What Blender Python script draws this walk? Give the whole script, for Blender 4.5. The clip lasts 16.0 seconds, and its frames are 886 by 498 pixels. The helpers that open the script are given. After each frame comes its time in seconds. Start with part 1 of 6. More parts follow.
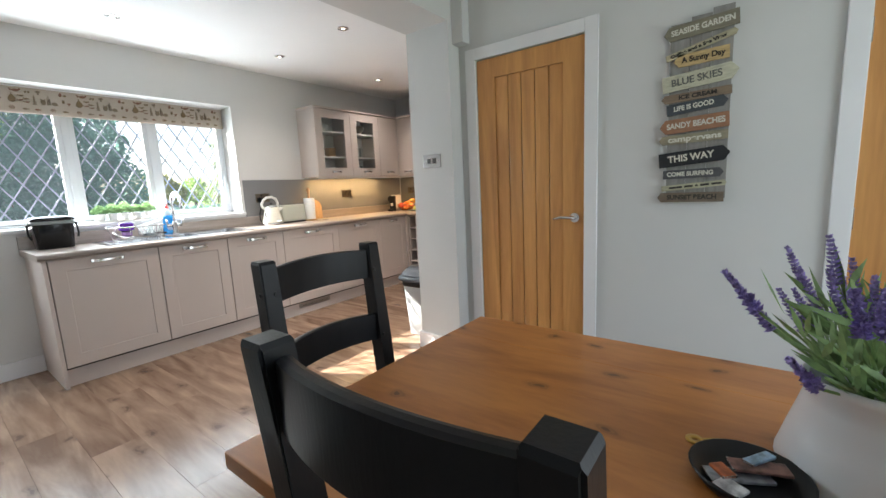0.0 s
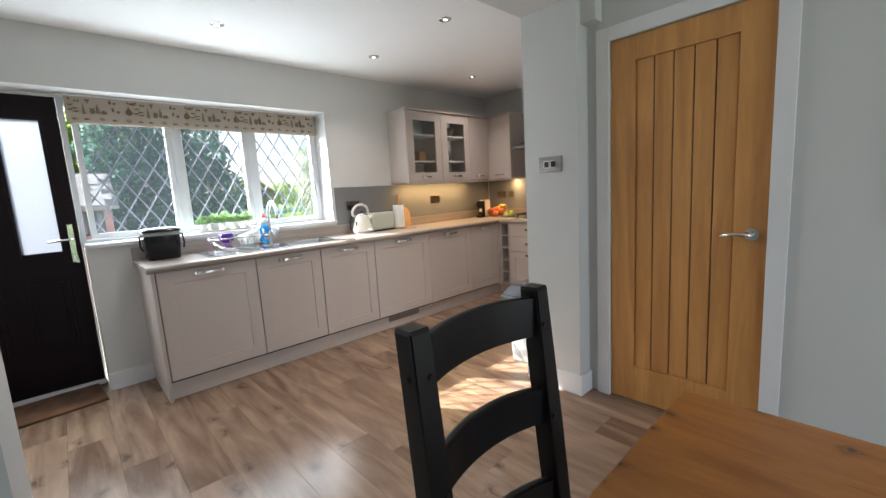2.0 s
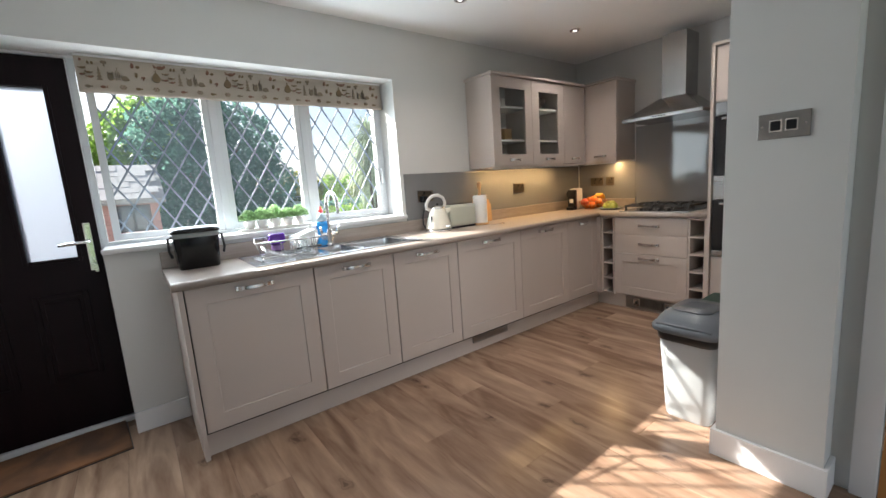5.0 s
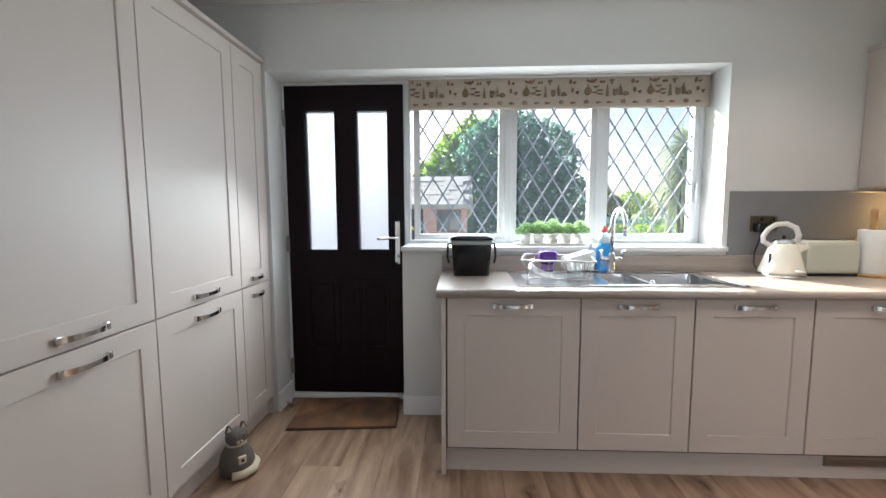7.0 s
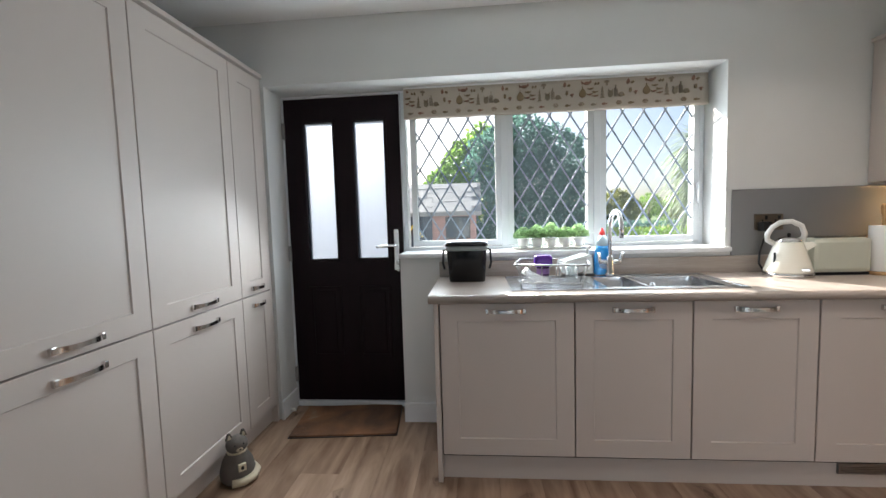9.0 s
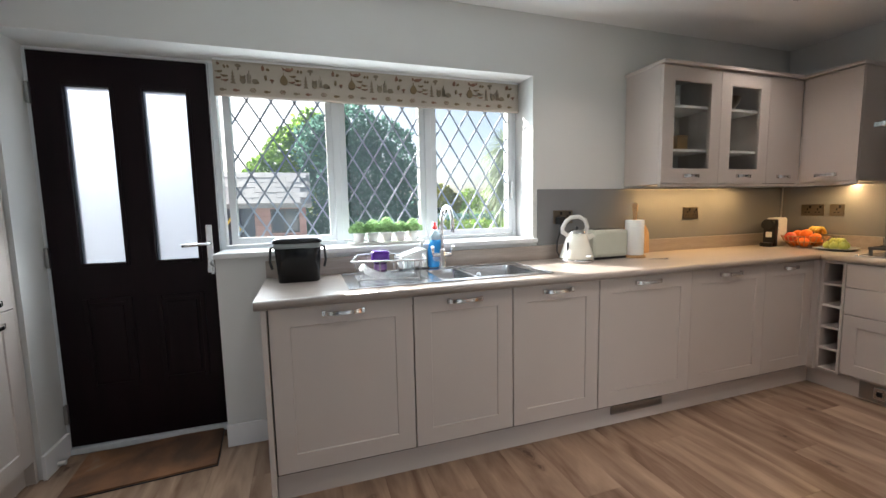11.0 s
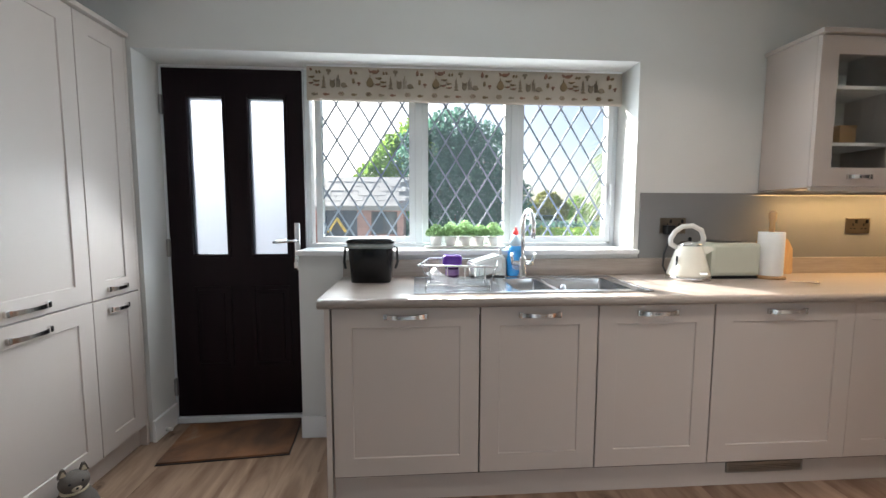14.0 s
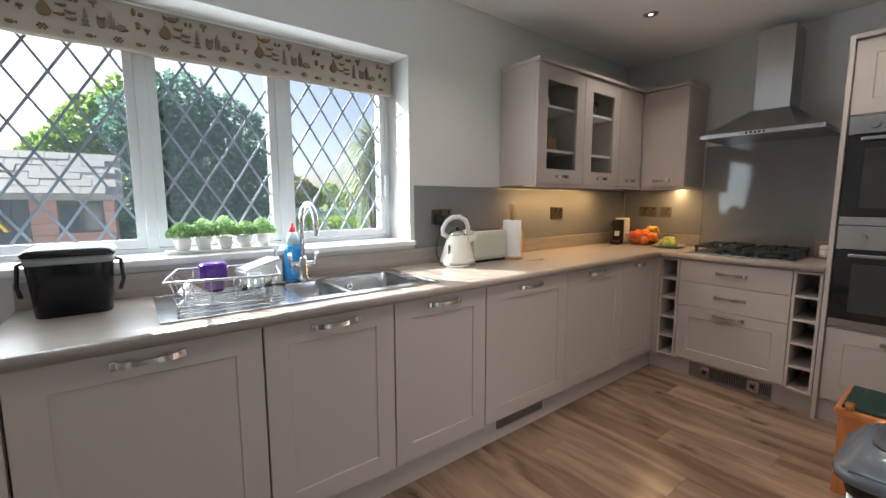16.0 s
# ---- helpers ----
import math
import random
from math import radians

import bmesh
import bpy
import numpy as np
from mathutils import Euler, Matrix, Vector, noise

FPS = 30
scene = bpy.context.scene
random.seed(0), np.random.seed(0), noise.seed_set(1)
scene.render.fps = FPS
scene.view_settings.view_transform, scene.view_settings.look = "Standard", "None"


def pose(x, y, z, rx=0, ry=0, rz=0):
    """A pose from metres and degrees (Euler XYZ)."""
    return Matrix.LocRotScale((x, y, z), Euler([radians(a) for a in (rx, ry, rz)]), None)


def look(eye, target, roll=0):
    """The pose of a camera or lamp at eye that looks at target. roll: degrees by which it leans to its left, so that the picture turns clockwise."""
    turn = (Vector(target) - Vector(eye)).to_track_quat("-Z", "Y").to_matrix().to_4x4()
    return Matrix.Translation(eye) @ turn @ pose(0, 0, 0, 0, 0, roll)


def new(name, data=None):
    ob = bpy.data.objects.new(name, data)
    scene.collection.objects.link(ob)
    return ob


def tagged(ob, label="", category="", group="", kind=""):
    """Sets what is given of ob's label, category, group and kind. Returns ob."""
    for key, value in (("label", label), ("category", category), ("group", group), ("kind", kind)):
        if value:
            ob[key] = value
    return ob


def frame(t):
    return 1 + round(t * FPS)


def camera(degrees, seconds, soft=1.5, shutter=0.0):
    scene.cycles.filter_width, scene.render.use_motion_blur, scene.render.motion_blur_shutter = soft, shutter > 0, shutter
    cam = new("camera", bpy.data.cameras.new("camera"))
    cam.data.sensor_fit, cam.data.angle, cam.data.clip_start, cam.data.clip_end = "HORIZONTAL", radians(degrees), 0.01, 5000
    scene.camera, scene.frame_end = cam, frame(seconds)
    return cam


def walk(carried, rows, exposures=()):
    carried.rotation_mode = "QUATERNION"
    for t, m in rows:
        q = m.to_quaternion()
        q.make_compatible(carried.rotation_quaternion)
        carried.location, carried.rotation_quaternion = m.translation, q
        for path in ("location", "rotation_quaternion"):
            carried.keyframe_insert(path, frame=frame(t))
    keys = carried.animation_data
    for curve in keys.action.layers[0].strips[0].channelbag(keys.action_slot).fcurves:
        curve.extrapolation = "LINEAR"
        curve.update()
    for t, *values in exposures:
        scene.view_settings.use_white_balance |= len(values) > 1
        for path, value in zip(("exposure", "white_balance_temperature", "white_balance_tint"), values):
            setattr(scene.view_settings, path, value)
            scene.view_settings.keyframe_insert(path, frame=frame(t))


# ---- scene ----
cam = camera(94.8, 16.0)
PATH = [
    (0, (-0.451, -3.412, 1.205), (1.122, -2.215, 0.903), -2.7),
    (0.5, (-0.452, -3.325, 1.21), (1.078, -2.071, 0.917), -3.0),
    (1, (-0.436, -3.221, 1.225), (1.06, -1.923, 0.946), -3.2),
    (1.5, (-0.399, -3.121, 1.241), (1.032, -1.752, 0.958), -3.4),
    (2, (-0.331, -2.982, 1.261), (1.016, -1.53, 0.982), -3.4),
    (2.5, (-0.306, -2.863, 1.261), (1.024, -1.396, 0.983), -3.1),
    (3, (-0.285, -2.699, 1.267), (1.065, -1.248, 0.998), -3.1),
    (3.5, (-0.270, -2.533, 1.264), (1.056, -1.063, 0.979), -3.1),
    (3.7, (-0.254, -2.47, 1.254), (1.047, -0.98, 0.958), -3.2),
    (6, (-0.006, -1.902, 1.255), (0.894, -0.138, 0.974), -3.9),
    (6.5, (0.001, -1.816, 1.264), (0.509, 0.103, 1.023), -2.1),
    (7, (0.106, -1.772, 1.252), (0.021, 0.218, 1.068), -0.2),
    (7.5, (0.132, -1.77, 1.246), (-0.409, 0.149, 1.09), 0.2),
    (8, (0.148, -1.79, 1.252), (-0.5, 0.097, 1.12), -0.4),
    (8.5, (0.182, -1.775, 1.248), (-0.254, 0.172, 1.117), -1.5),
    (9, (0.224, -1.772, 1.246), (0.054, 0.215, 1.099), -1.7),
    (9.5, (0.225, -1.771, 1.255), (0.308, 0.222, 1.099), -1.8),
    (10, (0.206, -1.755, 1.26), (0.547, 0.208, 1.092), -2.0),
    (10.2, (0.198, -1.744, 1.26), (0.635, 0.199, 1.084), -2.2),
    (12.3, (0.333, -1.619, 1.241), (1.023, 0.243, 1.006), -0.6),
    (12.5, (0.367, -1.605, 1.236), (1.0, 0.279, 1.009), -0.4),
    (13, (0.432, -1.581, 1.239), (0.901, 0.352, 1.024), -0.3),
    (13.5, (0.406, -1.584, 1.237), (0.686, 0.388, 1.056), -0.4),
    (14, (0.379, -1.583, 1.239), (0.514, 0.405, 1.069), 0.1),
    (14.5, (0.391, -1.552, 1.253), (0.786, 0.401, 1.073), -0.3),
    (15, (0.372, -1.464, 1.277), (1.188, 0.354, 1.101), -1.0),
    (15.5, (0.341, -1.382, 1.273), (1.475, 0.253, 1.081), -0.8),
    (16, (0.321, -1.353, 1.27), (1.533, 0.221, 1.036), -0.1),
]
walk(cam, [(t, look(eye, target, roll)) for t, eye, target, roll in PATH], [(0, 2.8), (1.5, 2.6), (2.5, 2.42), (3.5, 2.36), (6, 2.28), (6.5, 2.42), (7, 2.36), (8, 2.1), (10, 2.17), (13, 2.24), (15, 2.2), (16, 2.02)])

# ---- world and light ----
SUN_DIR = Vector((0.785, -1.362, -1.0)).normalized()
world = bpy.data.worlds.new("world")
scene.world = world
world.use_nodes = True
wn = world.node_tree.nodes
sky = wn.new("ShaderNodeTexSky")
sky.sky_type = "NISHITA"
sky.sun_disc = False
sky.air_density, sky.dust_density, sky.ozone_density = 0.7, 2.6, 1.0
sky.sun_elevation = radians(32.5)
sky.sun_rotation = radians(330)
wn["Background"].inputs[1].default_value = 0.045
world.node_tree.links.new(sky.outputs[0], wn["Background"].inputs[0])

sun = new("sun", bpy.data.lights.new("sun", "SUN"))
sun.data.energy = 5.0
sun.data.angle = radians(0.5)
sun.data.color = (1.0, 0.955, 0.88)
sun.matrix_world = look((0, 0, 0), SUN_DIR)


def area_lamp(name, eye, target, sx, sy, power, color):
    lamp = new(name, bpy.data.lights.new(name, "AREA"))
    lamp.data.shape, lamp.data.size, lamp.data.size_y = "RECTANGLE", sx, sy
    lamp.data.energy, lamp.data.color = power, color
    lamp.matrix_world = look(eye, target)
    return lamp


# daylight lamps at an assumed, unseen opening behind and at the kitchen window
area_lamp("rear_daylight", (0.9, -5.25, 1.1), (0.3, 0, 0.9), 1.8, 1.9, 5.6, (0.82, 0.92, 1.0))
area_lamp("window_daylight", (0.66, 0.768, 1.45), (0.60, -1.5, 1.25), 1.6, 0.68, 5.6, (0.79, 0.92, 1.0))
# sun scattered by the frosted door panes
for gx in (-0.769, -0.4435):
    eye = Vector((gx, 0.66, 1.30))
    lamp = area_lamp("door_glass_sun", eye, eye + Vector((0.0, -1.0, -0.75)), 0.17, 0.42, 0.65, (0.86, 0.95, 1.0))
    lamp.data.spread = radians(105)
# recessed ceiling downlights, dim beside the daylight
DOWNLIGHTS = [(0.575, 0.0), (1.768, -0.01), (2.955, -0.03), (1.745, -0.90), (2.955, -0.90), (0.575, -0.90)]
for dx, dy in DOWNLIGHTS:
    lamp = area_lamp("downlight_beam", (dx, dy, 2.40), (dx, dy, 0), 0.04, 0.04, (0.25 if dx < 1 else 0.6) if dy > -0.5 else (0.4 if dx < 1 else 1.1 if dx < 2 else 0.7), (1.0, 0.90, 0.82))
    lamp.data.spread = radians(110)
# warm strips under the wall cabinets
area_lamp("undercabinet_glow", (2.85, 0.46, 1.352), (2.85, 0.50, 0), 1.0, 0.05, 1.25, (1.0, 0.62, 0.25))
area_lamp("undercabinet_glow", (3.75, 0.1, 1.352), (3.78, 0.1, 0), 0.05, 0.3, 0.6, (1.0, 0.64, 0.28))

# ---- materials ----


def nodes_of(name):
    m = bpy.data.materials.new(name)
    m.use_nodes = True
    return m, m.node_tree.nodes, m.node_tree.links, m.node_tree.nodes["Principled BSDF"]


def mat(name, color, rough=0.5, metal=0.0, vary=0.06, scale=8.0, bump=0.0, bscale=200.0, stretch=(1, 1, 1), coat=0.0, vary2=0.0, spec=0.5):
    """A surface with broad and fine variation of its colour, and fine relief."""
    m, n, l, b = nodes_of(name)
    b.inputs["Roughness"].default_value, b.inputs["Metallic"].default_value = rough, metal
    b.inputs["Coat Weight"].default_value, b.inputs["Specular IOR Level"].default_value = coat, spec
    tc, mp = n.new("ShaderNodeTexCoord"), n.new("ShaderNodeMapping")
    mp.inputs["Scale"].default_value = stretch
    l.new(tc.outputs["Object"], mp.inputs["Vector"])
    big, fine = n.new("ShaderNodeTexNoise"), n.new("ShaderNodeTexNoise")
    big.inputs["Scale"].default_value, fine.inputs["Scale"].default_value = scale, bscale
    big.inputs["Detail"].default_value, fine.inputs["Detail"].default_value = 4, 3
    l.new(mp.outputs[0], big.inputs["Vector"]), l.new(mp.outputs[0], fine.inputs["Vector"])
    ramp = n.new("ShaderNodeMapRange")
    ramp.inputs["From Min"].default_value, ramp.inputs["From Max"].default_value = 0.3, 0.7
    ramp.inputs["To Min"].default_value, ramp.inputs["To Max"].default_value = 1 - vary, 1 + vary
    l.new(big.outputs["Fac"], ramp.inputs["Value"])
    r2 = n.new("ShaderNodeMapRange")
    r2.inputs["From Min"].default_value, r2.inputs["From Max"].default_value = 0.3, 0.7
    r2.inputs["To Min"].default_value, r2.inputs["To Max"].default_value = 1 - vary2, 1 + vary2
    l.new(fine.outputs["Fac"], r2.inputs["Value"])
    mul = n.new("ShaderNodeMath")
    mul.operation = "MULTIPLY"
    l.new(ramp.outputs[0], mul.inputs[0]), l.new(r2.outputs[0], mul.inputs[1])
    sc = n.new("ShaderNodeVectorMath")
    sc.operation = "SCALE"
    sc.inputs[0].default_value = color[:3]
    l.new(mul.outputs[0], sc.inputs["Scale"])
    l.new(sc.outputs[0], b.inputs["Base Color"])
    rr = n.new("ShaderNodeMapRange")
    rr.inputs["To Min"].default_value, rr.inputs["To Max"].default_value = max(0.02, rough * 0.85), min(1, rough * 1.15)
    l.new(big.outputs["Fac"], rr.inputs["Value"]), l.new(rr.outputs[0], b.inputs["Roughness"])
    if bump:
        bp = n.new("ShaderNodeBump")
        bp.inputs["Strength"].default_value, bp.inputs["Distance"].default_value = bump, 0.002
        l.new(fine.outputs["Fac"], bp.inputs["Height"]), l.new(bp.outputs[0], b.inputs["Normal"])
    return m


def wood(name, dark, light, rough=0.45, grain=(14, 1.2, 14), knots=0.0, knot_scale=3.0, knot_color=(0.09, 0.04, 0.02), coat=0.0, per_piece=0.0, streak=1.0, contrast=0.46, sparse=0.45):
    """Timber with long grain, broad tone and knots; per_piece shifts grain and tone from board to board."""
    m, n, l, b = nodes_of(name)
    b.inputs["Roughness"].default_value, b.inputs["Coat Weight"].default_value = rough, coat
    tc, info = n.new("ShaderNodeTexCoord"), n.new("ShaderNodeObjectInfo")
    off = n.new("ShaderNodeVectorMath")
    off.operation = "MULTIPLY_ADD"
    cmb = n.new("ShaderNodeCombineXYZ")
    for k in range(3):
        l.new(info.outputs["Random"], cmb.inputs[k])
    off.inputs[1].default_value = (37 * per_piece, 23 * per_piece, 11 * per_piece)
    l.new(cmb.outputs[0], off.inputs[0]), l.new(tc.outputs["Object"], off.inputs[2])
    mp = n.new("ShaderNodeMapping")
    mp.inputs["Scale"].default_value = grain
    l.new(off.outputs[0], mp.inputs["Vector"])
    g1, g2 = n.new("ShaderNodeTexNoise"), n.new("ShaderNodeTexNoise")
    g1.inputs["Scale"].default_value, g1.inputs["Detail"].default_value, g1.inputs["Distortion"].default_value = 1.0, 6, 1.2
    g2.inputs["Scale"].default_value, g2.inputs["Detail"].default_value = 9.0, 4
    l.new(mp.outputs[0], g1.inputs["Vector"]), l.new(mp.outputs[0], g2.inputs["Vector"])
    mixv = n.new("ShaderNodeMath")
    mixv.operation = "MULTIPLY_ADD"
    mixv.inputs[1].default_value = 0.3 * streak
    l.new(g2.outputs["Fac"], mixv.inputs[0]), l.new(g1.outputs["Fac"], mixv.inputs[2])
    tone = n.new("ShaderNodeMath")
    tone.operation = "MULTIPLY_ADD"
    tone.inputs[1].default_value = 0.13 if per_piece else 0.0
    l.new(info.outputs["Random"], tone.inputs[0]), l.new(mixv.outputs[0], tone.inputs[2])
    ramp = n.new("ShaderNodeValToRGB")
    lo = 0.65 - contrast / 2 + 0.065 * bool(per_piece)
    ramp.color_ramp.elements[0].position, ramp.color_ramp.elements[1].position = lo, lo + contrast
    ramp.color_ramp.elements[0].color, ramp.color_ramp.elements[1].color = (*dark, 1), (*light, 1)
    l.new(tone.outputs[0], ramp.inputs[0])
    out = ramp.outputs[0]
    if knots:
        mk = n.new("ShaderNodeMapping")
        mk.inputs["Scale"].default_value = (knot_scale, knot_scale * 0.55, knot_scale) if grain[1] < grain[0] else (knot_scale * 0.55, knot_scale, knot_scale)
        l.new(off.outputs[0], mk.inputs["Vector"])
        wob = n.new("ShaderNodeTexNoise")
        wob.inputs["Scale"].default_value = 14.0
        l.new(off.outputs[0], wob.inputs["Vector"])
        add = n.new("ShaderNodeVectorMath")
        add.operation = "MULTIPLY_ADD"
        add.inputs[1].default_value = (0.34, 0.34, 0.34)
        l.new(wob.outputs["Color"], add.inputs[0]), l.new(mk.outputs[0], add.inputs[2])
        vo = n.new("ShaderNodeTexVoronoi")
        vo.voronoi_dimensions = "2D"
        vo.inputs["Scale"].default_value = 1.0
        l.new(add.outputs[0], vo.inputs["Vector"])
        kr = n.new("ShaderNodeValToRGB")
        kr.color_ramp.elements[0].position, kr.color_ramp.elements[1].position = 0.035, 0.19
        kr.color_ramp.elements[0].color, kr.color_ramp.elements[1].color = (knots, knots, knots, 1), (0, 0, 0, 1)
        for at, f in ((0.06, 0.35), (0.085, 0.6), (0.11, 0.2)):
            e = kr.color_ramp.elements.new(at)
            e.color = (f * knots, f * knots, f * knots, 1)
        l.new(vo.outputs["Distance"], kr.inputs[0])
        sep, few, both = n.new("ShaderNodeSeparateColor"), n.new("ShaderNodeMath"), n.new("ShaderNodeMath")
        few.operation, both.operation = "GREATER_THAN", "MULTIPLY"
        few.inputs[1].default_value = sparse
        l.new(vo.outputs["Color"], sep.inputs[0]), l.new(sep.outputs[0], few.inputs[0])
        l.new(few.outputs[0], both.inputs[0]), l.new(kr.outputs[0], both.inputs[1])
        mx = n.new("ShaderNodeMix")
        mx.data_type = "RGBA"
        l.new(both.outputs[0], mx.inputs["Factor"]), l.new(out, mx.inputs["A"])
        mx.inputs["B"].default_value = (*knot_color, 1)
        out = mx.outputs["Result"]
    l.new(out, b.inputs["Base Color"])
    bp = n.new("ShaderNodeBump")
    bp.inputs["Strength"].default_value, bp.inputs["Distance"].default_value = 0.15, 0.001
    l.new(g2.outputs["Fac"], bp.inputs["Height"]), l.new(bp.outputs[0], b.inputs["Normal"])
    return m


def frosted_glass(name):
    """Stippled obscure glass: part blurred see-through, part scattered daylight."""
    m, n, l, b = nodes_of(name)
    n.remove(b)
    tr, gl, mx = n.new("ShaderNodeBsdfTranslucent"), n.new("ShaderNodeBsdfGlass"), n.new("ShaderNodeMixShader")
    tr.inputs["Color"].default_value = (0.28, 0.30, 0.33, 1)
    gl.inputs["Roughness"].default_value = 0.45
    gl.inputs["Color"].default_value = (0.68, 0.74, 0.82, 1)
    mx.inputs[0].default_value = 0.55
    nz, bp = n.new("ShaderNodeTexNoise"), n.new("ShaderNodeBump")
    nz.inputs["Scale"].default_value = 60
    bp.inputs["Strength"].default_value = 0.6
    l.new(nz.outputs["Fac"], bp.inputs["Height"]), l.new(bp.outputs[0], gl.inputs["Normal"])
    l.new(tr.outputs[0], mx.inputs[1]), l.new(gl.outputs[0], mx.inputs[2])
    l.new(mx.outputs[0], n["Material Output"].inputs[0])
    return m


def pane_glass(name, gloss=0.006, haze=0.0):
    """Thin clear glazing: see-through, with a faint gloss and an added bluish veil that stands in for haze."""
    m, n, l, b = nodes_of(name)
    n.remove(b)
    tr, gl, mx = n.new("ShaderNodeBsdfTransparent"), n.new("ShaderNodeBsdfGlossy"), n.new("ShaderNodeMixShader")
    tr.inputs["Color"].default_value = (0.97, 0.985, 0.98, 1)
    gl.inputs["Roughness"].default_value = 0.03
    mx.inputs[0].default_value = gloss
    l.new(tr.outputs[0], mx.inputs[1]), l.new(gl.outputs[0], mx.inputs[2])
    # bluish translucent veil, mixed in unevenly to imitate haze and glare
    film, veil, haze_noise = n.new("ShaderNodeBsdfTranslucent"), n.new("ShaderNodeMixShader"), n.new("ShaderNodeTexNoise")
    film.inputs["Color"].default_value = (0.62, 0.82, 1.0, 1)
    haze_noise.inputs["Scale"].default_value = 5.0
    amount = n.new("ShaderNodeMapRange")
    amount.inputs["To Min"].default_value, amount.inputs["To Max"].default_value = haze * 0.6, haze * 1.4
    l.new(haze_noise.outputs["Fac"], amount.inputs["Value"]), l.new(amount.outputs[0], veil.inputs[0])
    l.new(mx.outputs[0], veil.inputs[1]), l.new(film.outputs[0], veil.inputs[2])
    l.new(veil.outputs[0], n["Material Output"].inputs[0])
    return m


def leafy(name, color, vary=0.4, scale=3.0, through_light=0.4):
    """Foliage that lets some of the light behind it through."""
    m = mat(name, color, 0.5, vary=vary, scale=scale, vary2=0.3, bscale=25)
    n, l = m.node_tree.nodes, m.node_tree.links
    b = n["Principled BSDF"]
    tr, mx = n.new("ShaderNodeBsdfTranslucent"), n.new("ShaderNodeMixShader")
    src = b.inputs["Base Color"].links[0].from_socket
    l.new(src, tr.inputs["Color"])
    mx.inputs[0].default_value = through_light
    l.new(b.outputs[0], mx.inputs[1]), l.new(tr.outputs[0], mx.inputs[2]), l.new(mx.outputs[0], n["Material Output"].inputs[0])
    return m


def glow(name, color, power):
    m, n, l, b = nodes_of(name)
    b.inputs["Emission Color"].default_value = (*color, 1)
    b.inputs["Emission Strength"].default_value = power
    return m


M_WALL = mat("wall_paint", (0.60, 0.60, 0.59), 0.75, vary=0.02, scale=2.0, bump=0.08, bscale=300)
M_CEIL = mat("ceiling_paint", (0.82, 0.82, 0.82), 0.85, vary=0.015, scale=1.5, bump=0.05, bscale=250)
M_TRIM = mat("white_gloss_paint", (0.74, 0.74, 0.75), 0.35, vary=0.02, scale=5)
M_UPVC = mat("white_upvc", (0.63, 0.66, 0.69), 0.25, vary=0.02, scale=5)
M_CAB = mat("stone_painted_door", (0.51, 0.45, 0.415), 0.48, vary=0.02, scale=3, bump=0.04, bscale=120, stretch=(1, 1, 0.2))
M_CARC = mat("cabinet_white_board", (0.74, 0.73, 0.70), 0.5, vary=0.02)
M_WORK = mat("beige_laminate_worktop", (0.335, 0.285, 0.252), 0.32, vary=0.12, scale=5, stretch=(0.35, 6, 6), bscale=40, vary2=0.08)
M_STEEL = mat("brushed_steel", (0.52, 0.53, 0.55), 0.22, 1.0, vary=0.03, scale=2, stretch=(1, 6, 6))
M_HOOD = mat("satin_steel", (0.50, 0.50, 0.50), 0.22, 1.0, vary=0.05, scale=3, stretch=(8, 8, 0.4), bscale=120, vary2=0.06)
M_CHROME = mat("chrome", (0.78, 0.78, 0.78), 0.1, 1.0, vary=0.03)
M_NICKEL = mat("satin_nickel", (0.68, 0.66, 0.64), 0.18, 1.0, vary=0.05)
M_DARKDOOR = mat("dark_rosewood_skin", (0.007, 0.002, 0.0035), 0.45, vary=0.25, scale=4, stretch=(6, 6, 0.5), bump=0.15, bscale=60, spec=0.16)
M_BLACK = mat("black_plastic", (0.009, 0.009, 0.010), 0.35, vary=0.15, spec=0.35)
M_DKGLASS = mat("black_oven_glass", (0.010, 0.010, 0.012), 0.05, vary=0.1, coat=0.5)
M_SPLASH = mat("grey_glass_splashback", (0.20, 0.20, 0.205), 0.06, vary=0.02, spec=0.45)
M_OAK = wood("oak_veneer", (0.43, 0.19, 0.058), (0.64, 0.32, 0.105), 0.38, (10, 10, 0.9), coat=0.1)
M_PLANK = wood("oak_laminate_plank", (0.150, 0.088, 0.058), (0.42, 0.290, 0.205), 0.24, (8, 1.2, 8), knots=0.7, knot_scale=4.2, knot_color=(0.05, 0.028, 0.02), per_piece=1.0, streak=0.5, contrast=0.56, sparse=0.45)
M_PINE = wood("waxed_pine", (0.28, 0.092, 0.023), (0.60, 0.245, 0.066), 0.36, (9, 1.6, 9), knots=0.85, knot_scale=8.5, knot_color=(0.085, 0.029, 0.011), contrast=0.62, coat=0.15, sparse=0.25)
M_DKWOOD = mat("black_stained_wood", (0.0085, 0.0085, 0.0095), 0.38, vary=0.3, scale=6, stretch=(3, 3, 0.6), bump=0.12, bscale=70, spec=0.28)
M_GLASS = pane_glass("window_glass", haze=0.009)
M_CABGLASS = pane_glass("cabinet_glass", 0.08)
M_FROST = frosted_glass("frosted_glass")
M_CLEAR = pane_glass("clear_glass", 0.14, 0.02)
M_LEAD = mat("lead_strip", (0.26, 0.32, 0.40), 0.5, 0.0, vary=0.15)
M_JOINT = mat("dark_joint", (0.05, 0.035, 0.025), 0.8)
M_DKSTEEL = mat("dark_brushed_steel", (0.30, 0.29, 0.28), 0.35, 0.9, vary=0.05)
# near-black, so the carcass colour holds the shade of door gaps; heater fins too
M_GAP = mat("dark_gap_shade", (0.022, 0.020, 0.018), 0.8)
